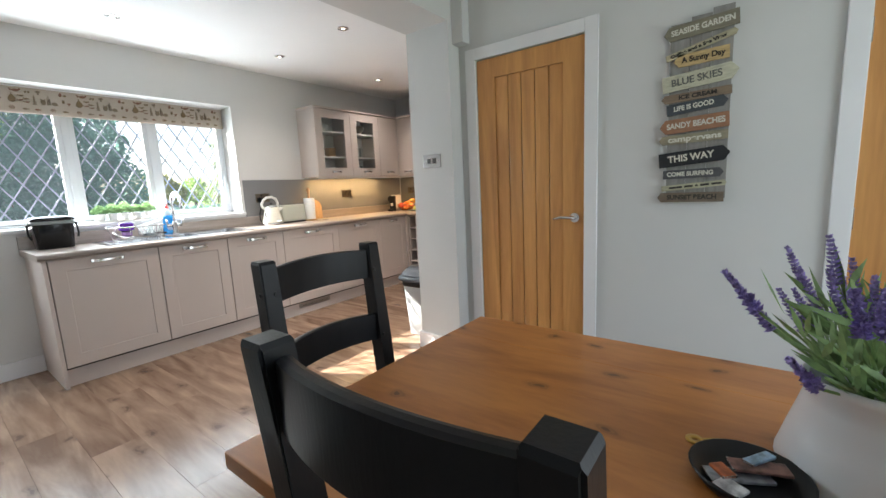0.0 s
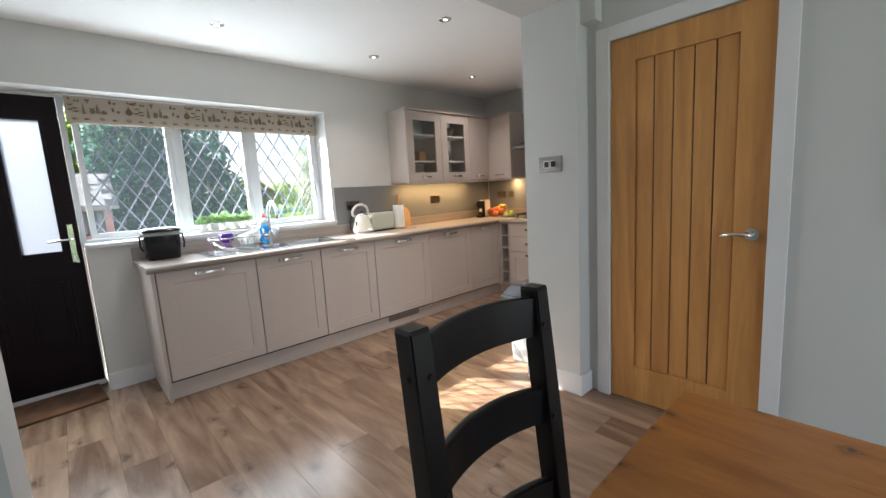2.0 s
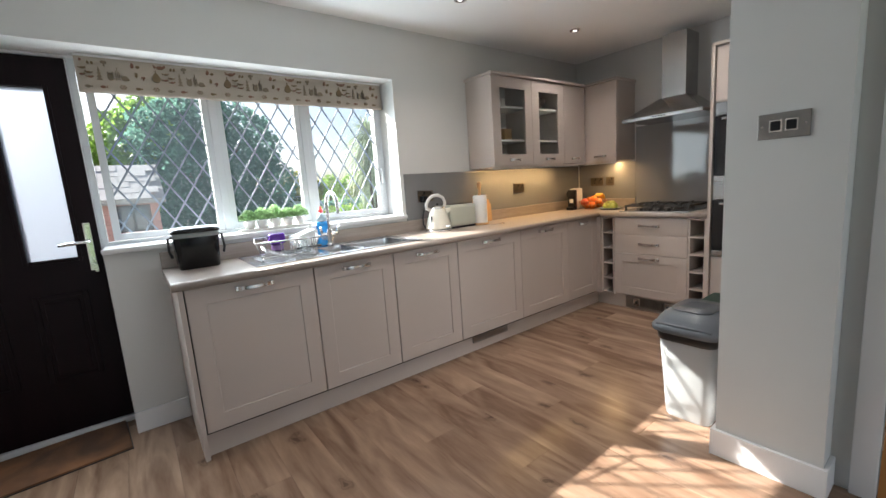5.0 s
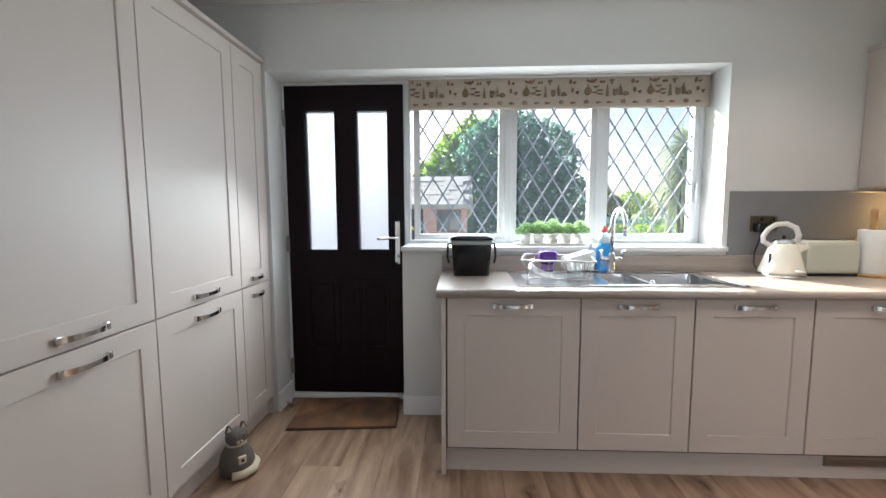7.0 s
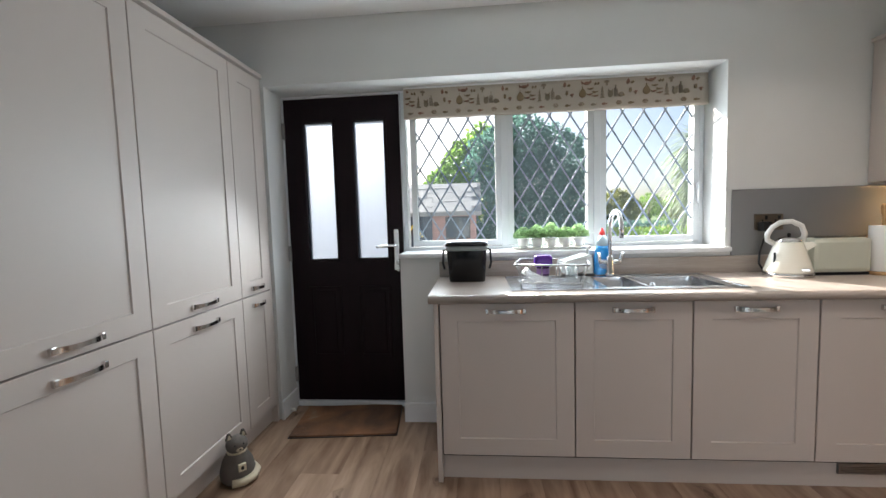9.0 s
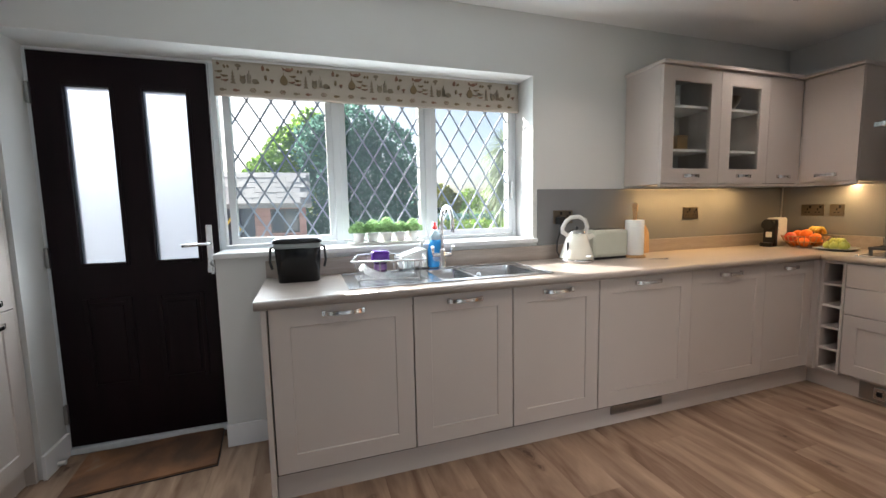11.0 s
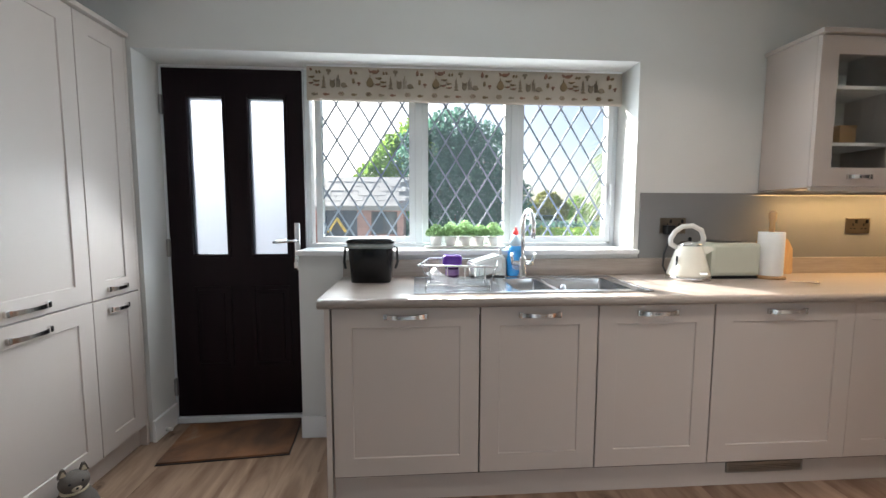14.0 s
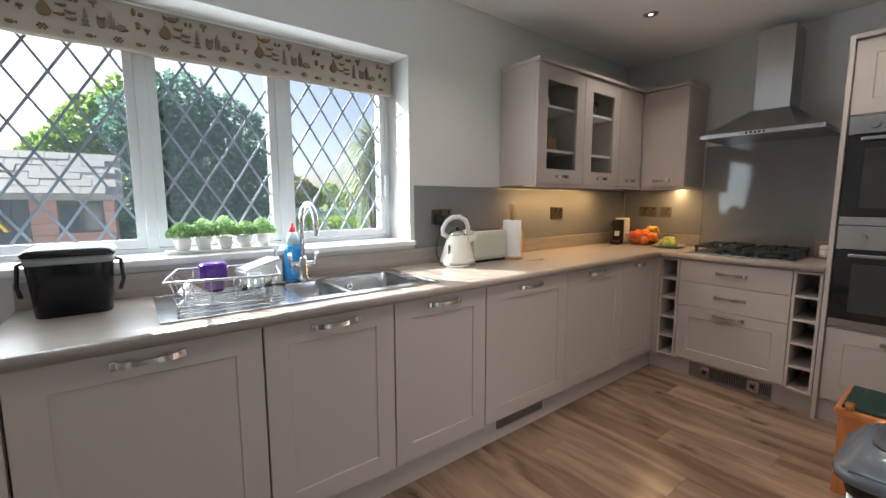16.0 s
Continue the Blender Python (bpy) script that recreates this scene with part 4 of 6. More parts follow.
M_BLUE = mat("blue_soap", (0.03, 0.33, 0.80), 0.15, vary=0.05, coat=0.4)
M_RED = mat("red_cap", (0.65, 0.03, 0.03), 0.35, vary=0.05)
wb = thing("soap_bottle", 0.905, 0.525, 0.9165, "blue washing-up liquid bottle with red cap", "bottle")
part("bottle", loft([rounded(0.084, 0.056, 0, 0.024), rounded(0.09, 0.06, 0.008, 0.026), rounded(0.09, 0.06, 0.09, 0.026), rounded(0.076, 0.052, 0.13, 0.024), rounded(0.066, 0.05, 0.158, 0.022)]), M_BLUE, wb)
part("shoulder", loft([rounded(0.066, 0.05, 0.1582, 0.022), rounded(0.052, 0.044, 0.19, 0.02), rounded(0.03, 0.03, 0.214, 0.014)]), mat("clear_blue_plastic", (0.55, 0.70, 0.78), 0.12, vary=0.04, coat=0.5), wb, "clear empty shoulder")
part("cap", lathe([(0.014, 0.215), (0.015, 0.217), (0.014, 0.235), (0.008, 0.24), (0.006, 0.255), (0, 0.255)], 16), M_RED, wb, "red cap")
part("label", prism(ellipse(0, 0.06, 0.026, 0.026, 16), 0.003, None, Matrix(((1, 0, 0, 0), (0, 0, -1, -0.0295), (0, 1, 0, 0), (0, 0, 0, 1)))), mat("pale_blue_label", (0.35, 0.52, 0.75), 0.3, vary=0.3, scale=60), wb, "pale oval label")
sb = thing("soap_dispenser", 0.825, 0.52, 0.9165, "clear pump bottle of white hand soap", "soap bottle")
part("bottle", lathe([(0, 0), (0.026, 0), (0.028, 0.008), (0.027, 0.085), (0.012, 0.11), (0, 0.11)], 18), mat("milky_plastic", (0.62, 0.62, 0.58), 0.25, vary=0.05), sb)
part("pump", tube([(0, 0, 0.11), (0, 0, 0.145), (0.0, -0.03, 0.147)], 0.007, 8), M_WHITE, sb)

# dish rack with a purple tin and a white tub
rk = thing("dish_rack", 0.40, 0.125, 0.9165, "pale chrome wire dish rack on the drainer", "dish rack", rz=-12)
M_WIRE = mat("pale_chrome_wire", (0.50, 0.51, 0.53), 0.25, 0.7, vary=0.03)
RW, RD = 0.31, 0.26


def loop_at(z, grow):
    return [(-grow, -grow, z), (RW + grow, -grow, z), (RW + grow, RD + grow, z), (-grow, RD + grow, z), (-grow, -grow, z)]


part("top_rim", tube(loop_at(0.108, 0.010), 0.0042, 8), M_WIRE, rk)
part("bottom_rim", tube(loop_at(0.022, -0.02), 0.003, 6), M_WIRE, rk)
for x in (0.04, 0.115, 0.19, 0.27):
    for y0, y1 in ((-0.01, 0.02), (RD + 0.01, RD - 0.02)):
        part("upright", tube([(x, y0, 0.108), (x, y1, 0.022)], 0.0024, 6), M_WIRE, rk)
for y in (0.06, 0.13, 0.20):
    for x0, x1 in ((-0.01, 0.02), (RW + 0.01, RW - 0.02)):
        part("upright", tube([(x0, y, 0.108), (x1, y, 0.022)], 0.0024, 6), M_WIRE, rk)
# bowed plate ribs at one end and hooped ones at the other
for k in range(9):
    y = 0.03 + 0.025 * k
    part("plate_rib", tube([(0.02 + 0.13 * u, y - 0.03 * math.sin(math.pi * u), 0.024 + 0.045 * (1 - u) ** 2) for u in (0, 0.2, 0.4, 0.6, 0.8, 1.0)], 0.0019, 6), M_WIRE, rk)
for k in range(5):
    x = 0.175 + 0.022 * k
    part("hoop", tube([(x, 0.15 + 0.038 * math.cos(radians(a)), 0.03 + 0.05 * math.sin(radians(a))) for a in range(0, 181, 20)], 0.0019, 6), M_WIRE, rk)
for a, b in ((0.02, 0.02), (RW - 0.02, 0.02), (0.02, RD - 0.02), (RW - 0.02, RD - 0.02)):
    part("foot", tube([(a, b, 0.0), (a, b, 0.022)], 0.004, 8), M_WIRE, rk)
mg = thing("purple_tin", 0.552, 0.325, 0.942, "upturned purple tin drying in the rack", "tin")
part("body", lathe([(0, 0), (0.030, 0), (0.032, 0.004), (0.032, 0.05), (0, 0.05)], 24), mat("plum_plastic", (0.035, 0.012, 0.05), 0.2, vary=0.2), mg)
part("cap", loft([rounded(0.084, 0.07, 0.05, 0.02), rounded(0.09, 0.076, 0.056, 0.02), rounded(0.09, 0.076, 0.098, 0.02), rounded(0.078, 0.064, 0.106, 0.018)]), mat("purple_plastic", (0.085, 0.02, 0.26), 0.25, vary=0.08), mg, "wide purple cap")
part("stripe", lathe([(0.0325, 0.012), (0.0325, 0.04)], 24), mat("lilac_label", (0.16, 0.08, 0.24), 0.4, vary=0.3, scale=30), mg, "paler printed band")
tubw = thing("plastic_tub", 0.712, 0.315, 0.945, "white translucent tub tilted in the rack", "tub", rz=12)
bm = bmesh.new()
lo = [bm.verts.new((a * 0.06, b * 0.045, 0.0)) for a, b in ((-1, -1), (1, -1), (1, 1), (-1, 1))]
hi = [bm.verts.new((a * 0.075, b * 0.055, 0.075)) for a, b in ((-1, -1), (1, -1), (1, 1), (-1, 1))]
for k in range(4):
    bm.faces.new((lo[k], lo[(k + 1) % 4], hi[(k + 1) % 4], hi[k]))
bm.faces.new(lo[::-1]), bm.faces.new(hi)
bmesh.ops.bevel(bm, geom=list(bm.edges), offset=0.008, segments=2, affect="EDGES")
bmesh.ops.rotate(bm, cent=(0, 0, 0.03), matrix=Matrix.Rotation(radians(-14), 3, "Y"), verts=bm.verts)
bmesh.ops.translate(bm, vec=(0, 0, 0.016), verts=bm.verts)
part("tub", bm, mat("frosty_plastic", (0.74, 0.77, 0.78), 0.3, vary=0.05), tubw)
jar = thing("drinking_glass", 0.665, 0.20, 0.942, "clear upturned drinking glass in the rack", "glass")
part("glass", lathe([(0.0, 0.075), (0.026, 0.075), (0.030, 0.0), (0.028, 0.0), (0.024, 0.071), (0, 0.071)], 20), M_CLEAR, jar)
br = thing("dish_brush", 0.63, 0.255, 0.945, "black handled dish brush lying in the rack", "brush")
part("handle", tube([(0, 0, 0.006), (0.1, 0.006, 0.008), (0.16, 0.012, 0.006)], 0.007, 8), M_BLACK, br)

# food caddy
M_CADDY = mat("glossy_black_plastic", (0.006, 0.006, 0.007), 0.16, vary=0.1, spec=0.4)
cd = thing("food_caddy", 0.165, 0.44, 0.911, "black lidded food waste caddy with raised handle", "caddy")


part("body", loft([rounded(0.185, 0.165, 0), rounded(0.19, 0.17, 0.004), rounded(0.212, 0.19, 0.165), rounded(0.212, 0.19, 0.166)]), M_CADDY, cd)
part("liner_rim", loft([rounded(0.216, 0.194, 0.166), rounded(0.218, 0.196, 0.19)]), mat("grey_green_rim", (0.30, 0.33, 0.33), 0.4, vary=0.06), cd, "pale grey rim under the lid")
part("lid", loft([rounded(0.225, 0.203, 0.19), rounded(0.228, 0.206, 0.2), rounded(0.20, 0.18, 0.212), rounded(0.15, 0.13, 0.216)]), M_CADDY, cd)
part("handle", tube([(-0.108, -0.02, 0.17), (-0.125, -0.03, 0.165), (-0.128, -0.05, 0.10), (-0.118, -0.07, 0.07)], 0.006, 8), M_BLACK, cd)
part("handle", tube([(0.108, -0.02, 0.17), (0.125, -0.03, 0.165), (0.128, -0.05, 0.10), (0.118, -0.07, 0.07)], 0.006, 8), M_BLACK, cd)

# herb pots in a tray on the sill
tray = thing("sill_tray", 0.655, 0.68, 1.0505, "white tray for herb pots on the window sill", "tray")
part("tray", bx(-0.225, 0.225, -0.045, 0.045, 0, 0.014, 0.004), M_WHITE, tray)
M_HERB = leafy("herb_leaf", (0.27, 0.42, 0.19), 0.35, 60, 0.5)
M_SOIL = mat("potting_soil", (0.04, 0.025, 0.018), 0.9, vary=0.3, scale=60)


def leaf_quads(bm, rng, n, place, size, up=0.0):
    """Adds n small folded leaves; place(rng) gives a centre."""
    for _ in range(n):
        c = Vector(place(rng))
        d = Vector((rng.gauss(0, 1), rng.gauss(0, 1), rng.gauss(0, 1) + up)).normalized()
        s = d.orthogonal().normalized()
        s = Matrix.Rotation(rng.uniform(0, 6.28), 3, d) @ s
        w = d.cross(s)
        L = size * rng.uniform(0.6, 1.4)
        a, b, e, f = c - s * L * 0.5, c + w * L * 0.28 + d * L * 0.06, c + s * L * 0.55, c - w * L * 0.28 + d * L * 0.06
        bm.faces.new([bm.verts.new(p) for p in (a, b, e, f)])
    return bm


for k in range(5):
    pt = thing("herb_pot", 0.655 - 0.16 + 0.08 * k, 0.68, 1.065, "small white pot of green herbs on the sill tray", "potted plant", "herb pots on the sill")
    pot = part("pot", lathe([(0, 0), (0.026, 0), (0.034, 0.045), (0.035, 0.05), (0.032, 0.05), (0.031, 0.044), (0, 0.044)], 18), M_WHITE, pt)
    rng = random.Random(40 + k)

    def spot(r, hh=0.066 + 0.012 * (k % 3)):
        a, q = r.uniform(0, 6.28), 0.058 * r.uniform(0, 1) ** 0.6
        return (q * math.cos(a), q * math.sin(a), 0.05 + r.uniform(0.1, 1) * hh * (1 - 0.75 * min(1, q / 0.06) ** 2) + 0.004)
    tagged(part("herb_foliage", leaf_quads(bmesh.new(), rng, 1100, spot, 0.0125, 0.6), M_HERB, pt), kind="stuff")

# roman blind with a printed border of small motifs
bl = thing("roman_blind", -0.205, 0.735, 1.857, "raised cream fabric blind printed with brown woodland motifs", "blind")
M_LINEN = mat("cream_linen", (0.42, 0.365, 0.31), 0.9, vary=0.05, scale=6, bump=0.4, bscale=500, vary2=0.05)
BW, BH = 1.762, 0.178
bm = bmesh.new()
prof = [(0.0, 0.0), (-0.005, 0.012), (-0.004, 0.05), (0.0, 0.10), (0.002, 0.15), (0.0, BH), (0.014, BH), (0.016, 0.10), (0.014, 0.0)]
rows = []
for i in range(41):
    x = BW * i / 40
    wv = 0.0025 * math.sin(i * 0.9) + 0.002 * math.sin(i * 2.3)
    rows.append([bm.verts.new((x, y + wv * (1 - z / BH), z + 0.0015 * math.sin(i * 0.7) * (1 - z / BH))) for y, z in prof])
for a, b in zip(rows, rows[1:]):
    for k in range(len(prof)):
        bm.faces.new((a[k], a[(k + 1) % len(prof)], b[(k + 1) % len(prof)], b[k])).smooth = True
bm.faces.new(rows[0]), bm.faces.new(rows[-1][::-1])
part("fabric", bm, M_LINEN, bl)
for k, dy in enumerate((0.018, 0.027)):
    part("fold", bx(0.01, BW - 0.01, dy, dy + 0.007, 0.012 + 0.012 * k, BH), M_LINEN, bl)
part("head_rail", bx(0.0, BW, 0.0, 0.035, BH, BH + 0.012, 0.002), M_TRIM, bl)
INKS = [mat("print_brown", (0.17, 0.12, 0.065), 0.9), mat("print_rust", (0.20, 0.105, 0.07), 0.9), mat("print_grey", (0.20, 0.16, 0.115), 0.9)]


def motifs():
    """One repeat of the print, 0.36 wide: (ink, outline) in the blind's plane."""
    o = [(0, ellipse(0.03, 0.094, 0.020, 0.022, 14, 0.3)), (0, [(0.029, 0.120), (0.031, 0.120), (0.0315, 0.136), (0.0285, 0.136)])]
    for cx, cz, turn in ((0.078, 0.120, 1), (0.100, 0.100, -1), (0.072, 0.088, 1), (0.104, 0.078, 1)):
        o.append((1 if cz < 0.09 else 0, ellipse(cx, cz, 0.010, 0.0042)))
        o.append((0, ellipse(cx + turn * 0.011, cz + 0.003, 0.0038, 0.0034, 8)))
        o.append((0, [(cx - turn * 0.009, cz), (cx - turn * 0.018, cz + 0.005), (cx - turn * 0.016, cz - 0.002)]))
    for k in range(4):
        w = 0.013 - 0.0026 * k
        o.append((2, [(0.142 - w, 0.064 + 0.016 * k), (0.142 + w, 0.064 + 0.016 * k), (0.142, 0.084 + 0.016 * k)]))
    o.append((2, ellipse(0.188, 0.085, 0.014, 0.019, 14)))
    for s_ in (-1, 1):
        o.append((0, ellipse(0.188 + s_ * 0.006, 0.095, 0.0042, 0.0042, 8)))
        o.append((2, [(0.188 + s_ * 0.004, 0.102), (0.188 + s_ * 0.013, 0.100), (0.188 + s_ * 0.012, 0.111)]))
    for x_, top in ((0.212, 0.118), (0.219, 0.134), (0.226, 0.112)):
        o.append((2, [(x_ - 0.0014, 0.070), (x_ + 0.0014, 0.070), (x_ + 0.0014, top), (x_ - 0.0014, top)]))
    o.append((2, ellipse(0.248, 0.080, 0.016, 0.013)))
    o.append((0, ellipse(0.262, 0.075, 0.006, 0.004, 8)))
    o.append((1, ellipse(0.055, 0.153, 0.018, 0.008)))
    o.append((1, ellipse(0.075, 0.160, 0.006, 0.006, 8)))
    o.append((1, [(0.038, 0.154), (0.022, 0.166), (0.028, 0.148)]))
    for x_ in (0.104, 0.120):
        o.append((0, ellipse(x_, 0.148, 0.0055, 0.007, 10)))
    o.append((2, ellipse(0.168, 0.156, 0.014, 0.007)))
    o.append((2, [(0.164, 0.136), (0.172, 0.136), (0.171, 0.152), (0.165, 0.152)]))
    o.append((1, ellipse(0.288, 0.150, 0.008, 0.012, 10, 0.3)))
    o.append((0, ellipse(0.312, 0.146, 0.009, 0.006)))
    o.append((0, ellipse(0.300, 0.100, 0.007, 0.010, 10)))
    o.append((2, [(0.292, 0.109), (0.308, 0.109), (0.304, 0.115), (0.296, 0.115)]))
    o.append((1, ellipse(0.330, 0.092, 0.010, 0.005)))
    o.append((1, [(0.327, 0.078), (0.333, 0.078), (0.332, 0.090), (0.328, 0.090)]))
    for cx in (0.022, 0.235):
        o.append((1, ellipse(cx, 0.034, 0.004, 0.004, 8)))
        for k in range(6):
            o.append((0, ellipse(cx + 0.012 * math.cos(k * 1.047), 0.034 + 0.009 * math.sin(k * 1.047), 0.0042, 0.0034, 8)))
    for cx, ink in ((0.088, 2), (0.150, 1), (0.300, 0)):
        o.append((ink, ellipse(cx, 0.030, 0.012, 0.007)))
        o.append((ink, [(cx + 0.010, 0.030), (cx + 0.020, 0.036), (cx + 0.019, 0.025)]))
    return o


for ink in range(3):
    bm = bmesh.new()
    for r in range(6):
        for i, outl in motifs():
            if i != ink:
                continue
            pts = [(r * 0.36 + u - 0.05, v) for u, v in outl]
            if min(p[0] for p in pts) < 0.004 or max(p[0] for p in pts) > BW - 0.004:
                continue
            a = [bm.verts.new((u, -0.0105, v)) for u, v in pts]
            b = [bm.verts.new((u, 0.006, v)) for u, v in pts]
            bm.faces.new(a), bm.faces.new(b[::-1])
            for k in range(len(a)):
                bm.faces.new((a[k], a[(k + 1) % len(a)], b[(k + 1) % len(a)], b[k]))
    tagged(part("print", bm, INKS[ink], bl, "printed plants and animals"), kind="stuff")

# ---- worktop things towards the corner ----
M_CREAM = mat("cream_enamel", (0.72, 0.69, 0.60), 0.22, vary=0.03, coat=0.3)
kt = thing("kettle", 1.775, 0.40, 0.911, "cream pyramid electric kettle with chrome trim", "kettle", rz=160)
part("base_ring", lathe([(0, 0), (0.103, 0), (0.103, 0.016), (0.097, 0.02), (0, 0.02)], 32), M_CHROME, kt)
part("body", lathe([(0, 0.02), (0.099, 0.02), (0.100, 0.028), (0.058, 0.165), (0.053, 0.17), (0, 0.17)], 32), M_CREAM, kt)
part("lid", lathe([(0.053, 0.17), (0.054, 0.177), (0.040, 0.19), (0.012, 0.197), (0, 0.197)], 24), M_CHROME, kt)
part("knob", lathe([(0, 0.197), (0.008, 0.198), (0.010, 0.21), (0, 0.216)], 14), M_BLACK, kt)
part("spout", prism([(-0.105, 0.155), (-0.05, 0.11), (-0.05, 0.168), (-0.09, 0.17)], 0.034, m=Matrix(((1, 0, 0, 0), (0, 0, 1, -0.017), (0, 1, 0, 0), (0, 0, 0, 1)))), M_CREAM, kt)
part("handle", tube([(-0.05, 0, 0.165), (-0.062, 0, 0.21), (-0.048, 0, 0.25), (-0.01, 0, 0.272), (0.035, 0, 0.268), (0.068, 0, 0.243), (0.088, 0, 0.205), (0.086, 0, 0.178), (0.056, 0, 0.158)], 0.0125, 12), mat("pale_grey_plastic", (0.62, 0.61, 0.59), 0.3, vary=0.03), kt)
part("badge", bx(-0.06, -0.02, 0.083, 0.092, 0.032, 0.045, 0.002), M_CHROME, kt)
part("gauge", bx(0.062, 0.072, 0.045, 0.052, 0.05, 0.12, 0.002), M_BLACK, kt, "dark water gauge")
ts = thing("toaster", 2.015, 0.455, 0.911, "pale cream two-slot toaster", "toaster")
part("body", bx(-0.135, 0.135, -0.075, 0.075, 0.012, 0.185, 0.022), mat("cream_toaster", (0.55, 0.56, 0.47), 0.3, vary=0.03), ts)
for k in (-1, 1):
    part("slot", bx(-0.10, 0.10, k * 0.03 - 0.012, k * 0.03 + 0.012, 0.18, 0.187), M_BLACK, ts)
part("base", bx(-0.128, 0.128, -0.068, 0.068, 0, 0.014, 0.003), M_BLACK, ts)
part("lever", bx(-0.150, -0.134, -0.015, 0.015, 0.12, 0.135, 0.003), M_CHROME, ts)
kr = thing("kitchen_roll", 2.215, 0.40, 0.911, "white kitchen roll on a wooden stand", "kitchen roll")
M_BEECH = wood("beech", (0.45, 0.25, 0.11), (0.62, 0.40, 0.20), 0.5, (30, 30, 3))
part("base", lathe([(0, 0), (0.07, 0), (0.07, 0.012), (0.066, 0.015), (0, 0.015)], 28), M_BEECH, kr)
part("paper", lathe([(0.018, 0.016), (0.056, 0.016), (0.057, 0.02), (0.057, 0.236), (0.055, 0.24), (0.018, 0.24)], 32), mat("tissue", (0.82, 0.82, 0.80), 0.95, vary=0.02, bump=0.5, bscale=160), kr)
part("pole", lathe([(0, 0.015), (0.012, 0.015), (0.012, 0.29), (0.016, 0.30), (0.017, 0.33), (0.012, 0.345), (0, 0.347)], 16), M_BEECH, kr)
cb = thing("chopping_board", 2.36, 0.542, 0.911, "wooden chopping board leaning on the splashback", "chopping board")
bm = bmesh.new()
prism([(-0.11, 0), (0.10, 0), (0.11, 0.012), (0.11, 0.14), (0.085, 0.19), (0.03, 0.215), (-0.02, 0.215), (-0.08, 0.195), (-0.11, 0.15)], 0.016, bm, Matrix.Rotation(radians(86), 4, "X"))
part("board", bm, M_BEECH, cb)
sp = thing("teaspoon", 2.19, 0.255, 0.911, "steel teaspoon lying on the worktop", "spoon", rz=-20)
part("spoon", ball(tube([(0, 0, 0.004), (0.05, 0, 0.006), (0.09, 0, 0.004)], 0.0025, 6), 0.105, 0, 0.005, 0.017, 0.28), M_CHROME, sp)

M_SOCK = mat("dark_bronze_plate", (0.16, 0.13, 0.10), 0.3, 0.9, vary=0.08)


def socket(name, m, w, n, label):
    s = tagged(new(name), label, "socket")
    s.matrix_world = m
    pl = part("plate", bx(-w / 2, w / 2, -0.006, 0, -0.043, 0.043, 0.002), M_SOCK, s)
    for k in range(n):
        cx = (k - (n - 1) / 2) * (w / n) * 0.9
        for dx, dz, hw, hh in ((0, 0.018, 0.004, 0.007), (-0.011, -0.004, 0.006, 0.003), (0.011, -0.004, 0.006, 0.003)):
            part("hole", bx(cx + dx - hw, cx + dx + hw, -0.0068, -0.005, dz - 0.012 - hh, dz - 0.012 + hh), M_BLACK, pl)
        part("rocker", bx(cx + 0.012, cx + 0.024, -0.010, -0.005, 0.014, 0.034, 0.001), M_BLACK, pl)
    return s


socket("wall_socket", pose(2.885, 0.5715, 1.178), 0.146, 2, "bronze double socket on the grey splashback")
socket("wall_socket", pose(1.79, 0.5715, 1.178), 0.146, 2, "bronze double socket behind the kettle")
socket("wall_socket", pose(3.8515, 0.35, 1.178, 0, 0, -90), 0.146, 2, "bronze double socket in the corner")
socket("wall_socket", pose(3.8515, 0.20, 1.178, 0, 0, -90), 0.086, 1, "bronze single outlet in the corner")
pg = thing("plug", 1.755, 0.565, 1.155, "black plug with its kettle lead hanging down", "plug")
part("body", bx(-0.024, 0.024, -0.045, 0.0, -0.024, 0.026, 0.006), M_BLACK, pg)
part("lead", tube([(0, -0.03, -0.02), (-0.012, -0.04, -0.06), (-0.045, -0.055, -0.13), (-0.06, -0.075, -0.19), (-0.05, -0.10, -0.23), (-0.02, -0.125, -0.238), (0.0, -0.14, -0.239)], 0.0048, 8), M_BLACK, pg)

cm = thing("coffee_machine", 3.60, 0.45, 0.911, "small white and black capsule coffee machine", "coffee machine", rz=-82)
part("body", bx(-0.042, 0.042, -0.03, 0.095, 0.0, 0.215, 0.014), mat("white_machine", (0.72, 0.70, 0.66), 0.3, vary=0.03), cm)
part("front", bx(-0.040, 0.040, -0.075, -0.03, 0.0, 0.205, 0.010), M_BLACK, cm)
part("head", tube([(0, -0.11, 0.165), (0, 0.02, 0.165)], 0.038, 20), M_BLACK, cm)
part("drip_tray", bx(-0.035, 0.035, -0.125, -0.075, 0.0, 0.03, 0.006), M_BLACK, cm)
part("badge", bx(-0.02, 0.02, -0.0775, -0.074, 0.07, 0.11, 0.001), M_WHITE, cm)
bk = thing("fruit_basket", 3.665, 0.285, 0.911, "bronze wire basket full of oranges and fruit", "fruit basket")
M_COPPER = mat("bronze_wire", (0.45, 0.26, 0.14), 0.35, 0.9, vary=0.05)
for z, r in ((0.004, 0.075), (0.045, 0.115), (0.085, 0.135)):
    part("ring", tube([(r * math.cos(radians(a)), r * math.sin(radians(a)), z) for a in range(0, 361, 15)], 0.0028, 6), M_COPPER, bk)
for a in range(0, 360, 15):
    c, s = math.cos(radians(a)), math.sin(radians(a))
    part("wire", tube([(0.075 * c, 0.075 * s, 0.004), (0.115 * c, 0.115 * s, 0.045), (0.135 * c, 0.135 * s, 0.085)], 0.0024, 5), M_COPPER, bk)
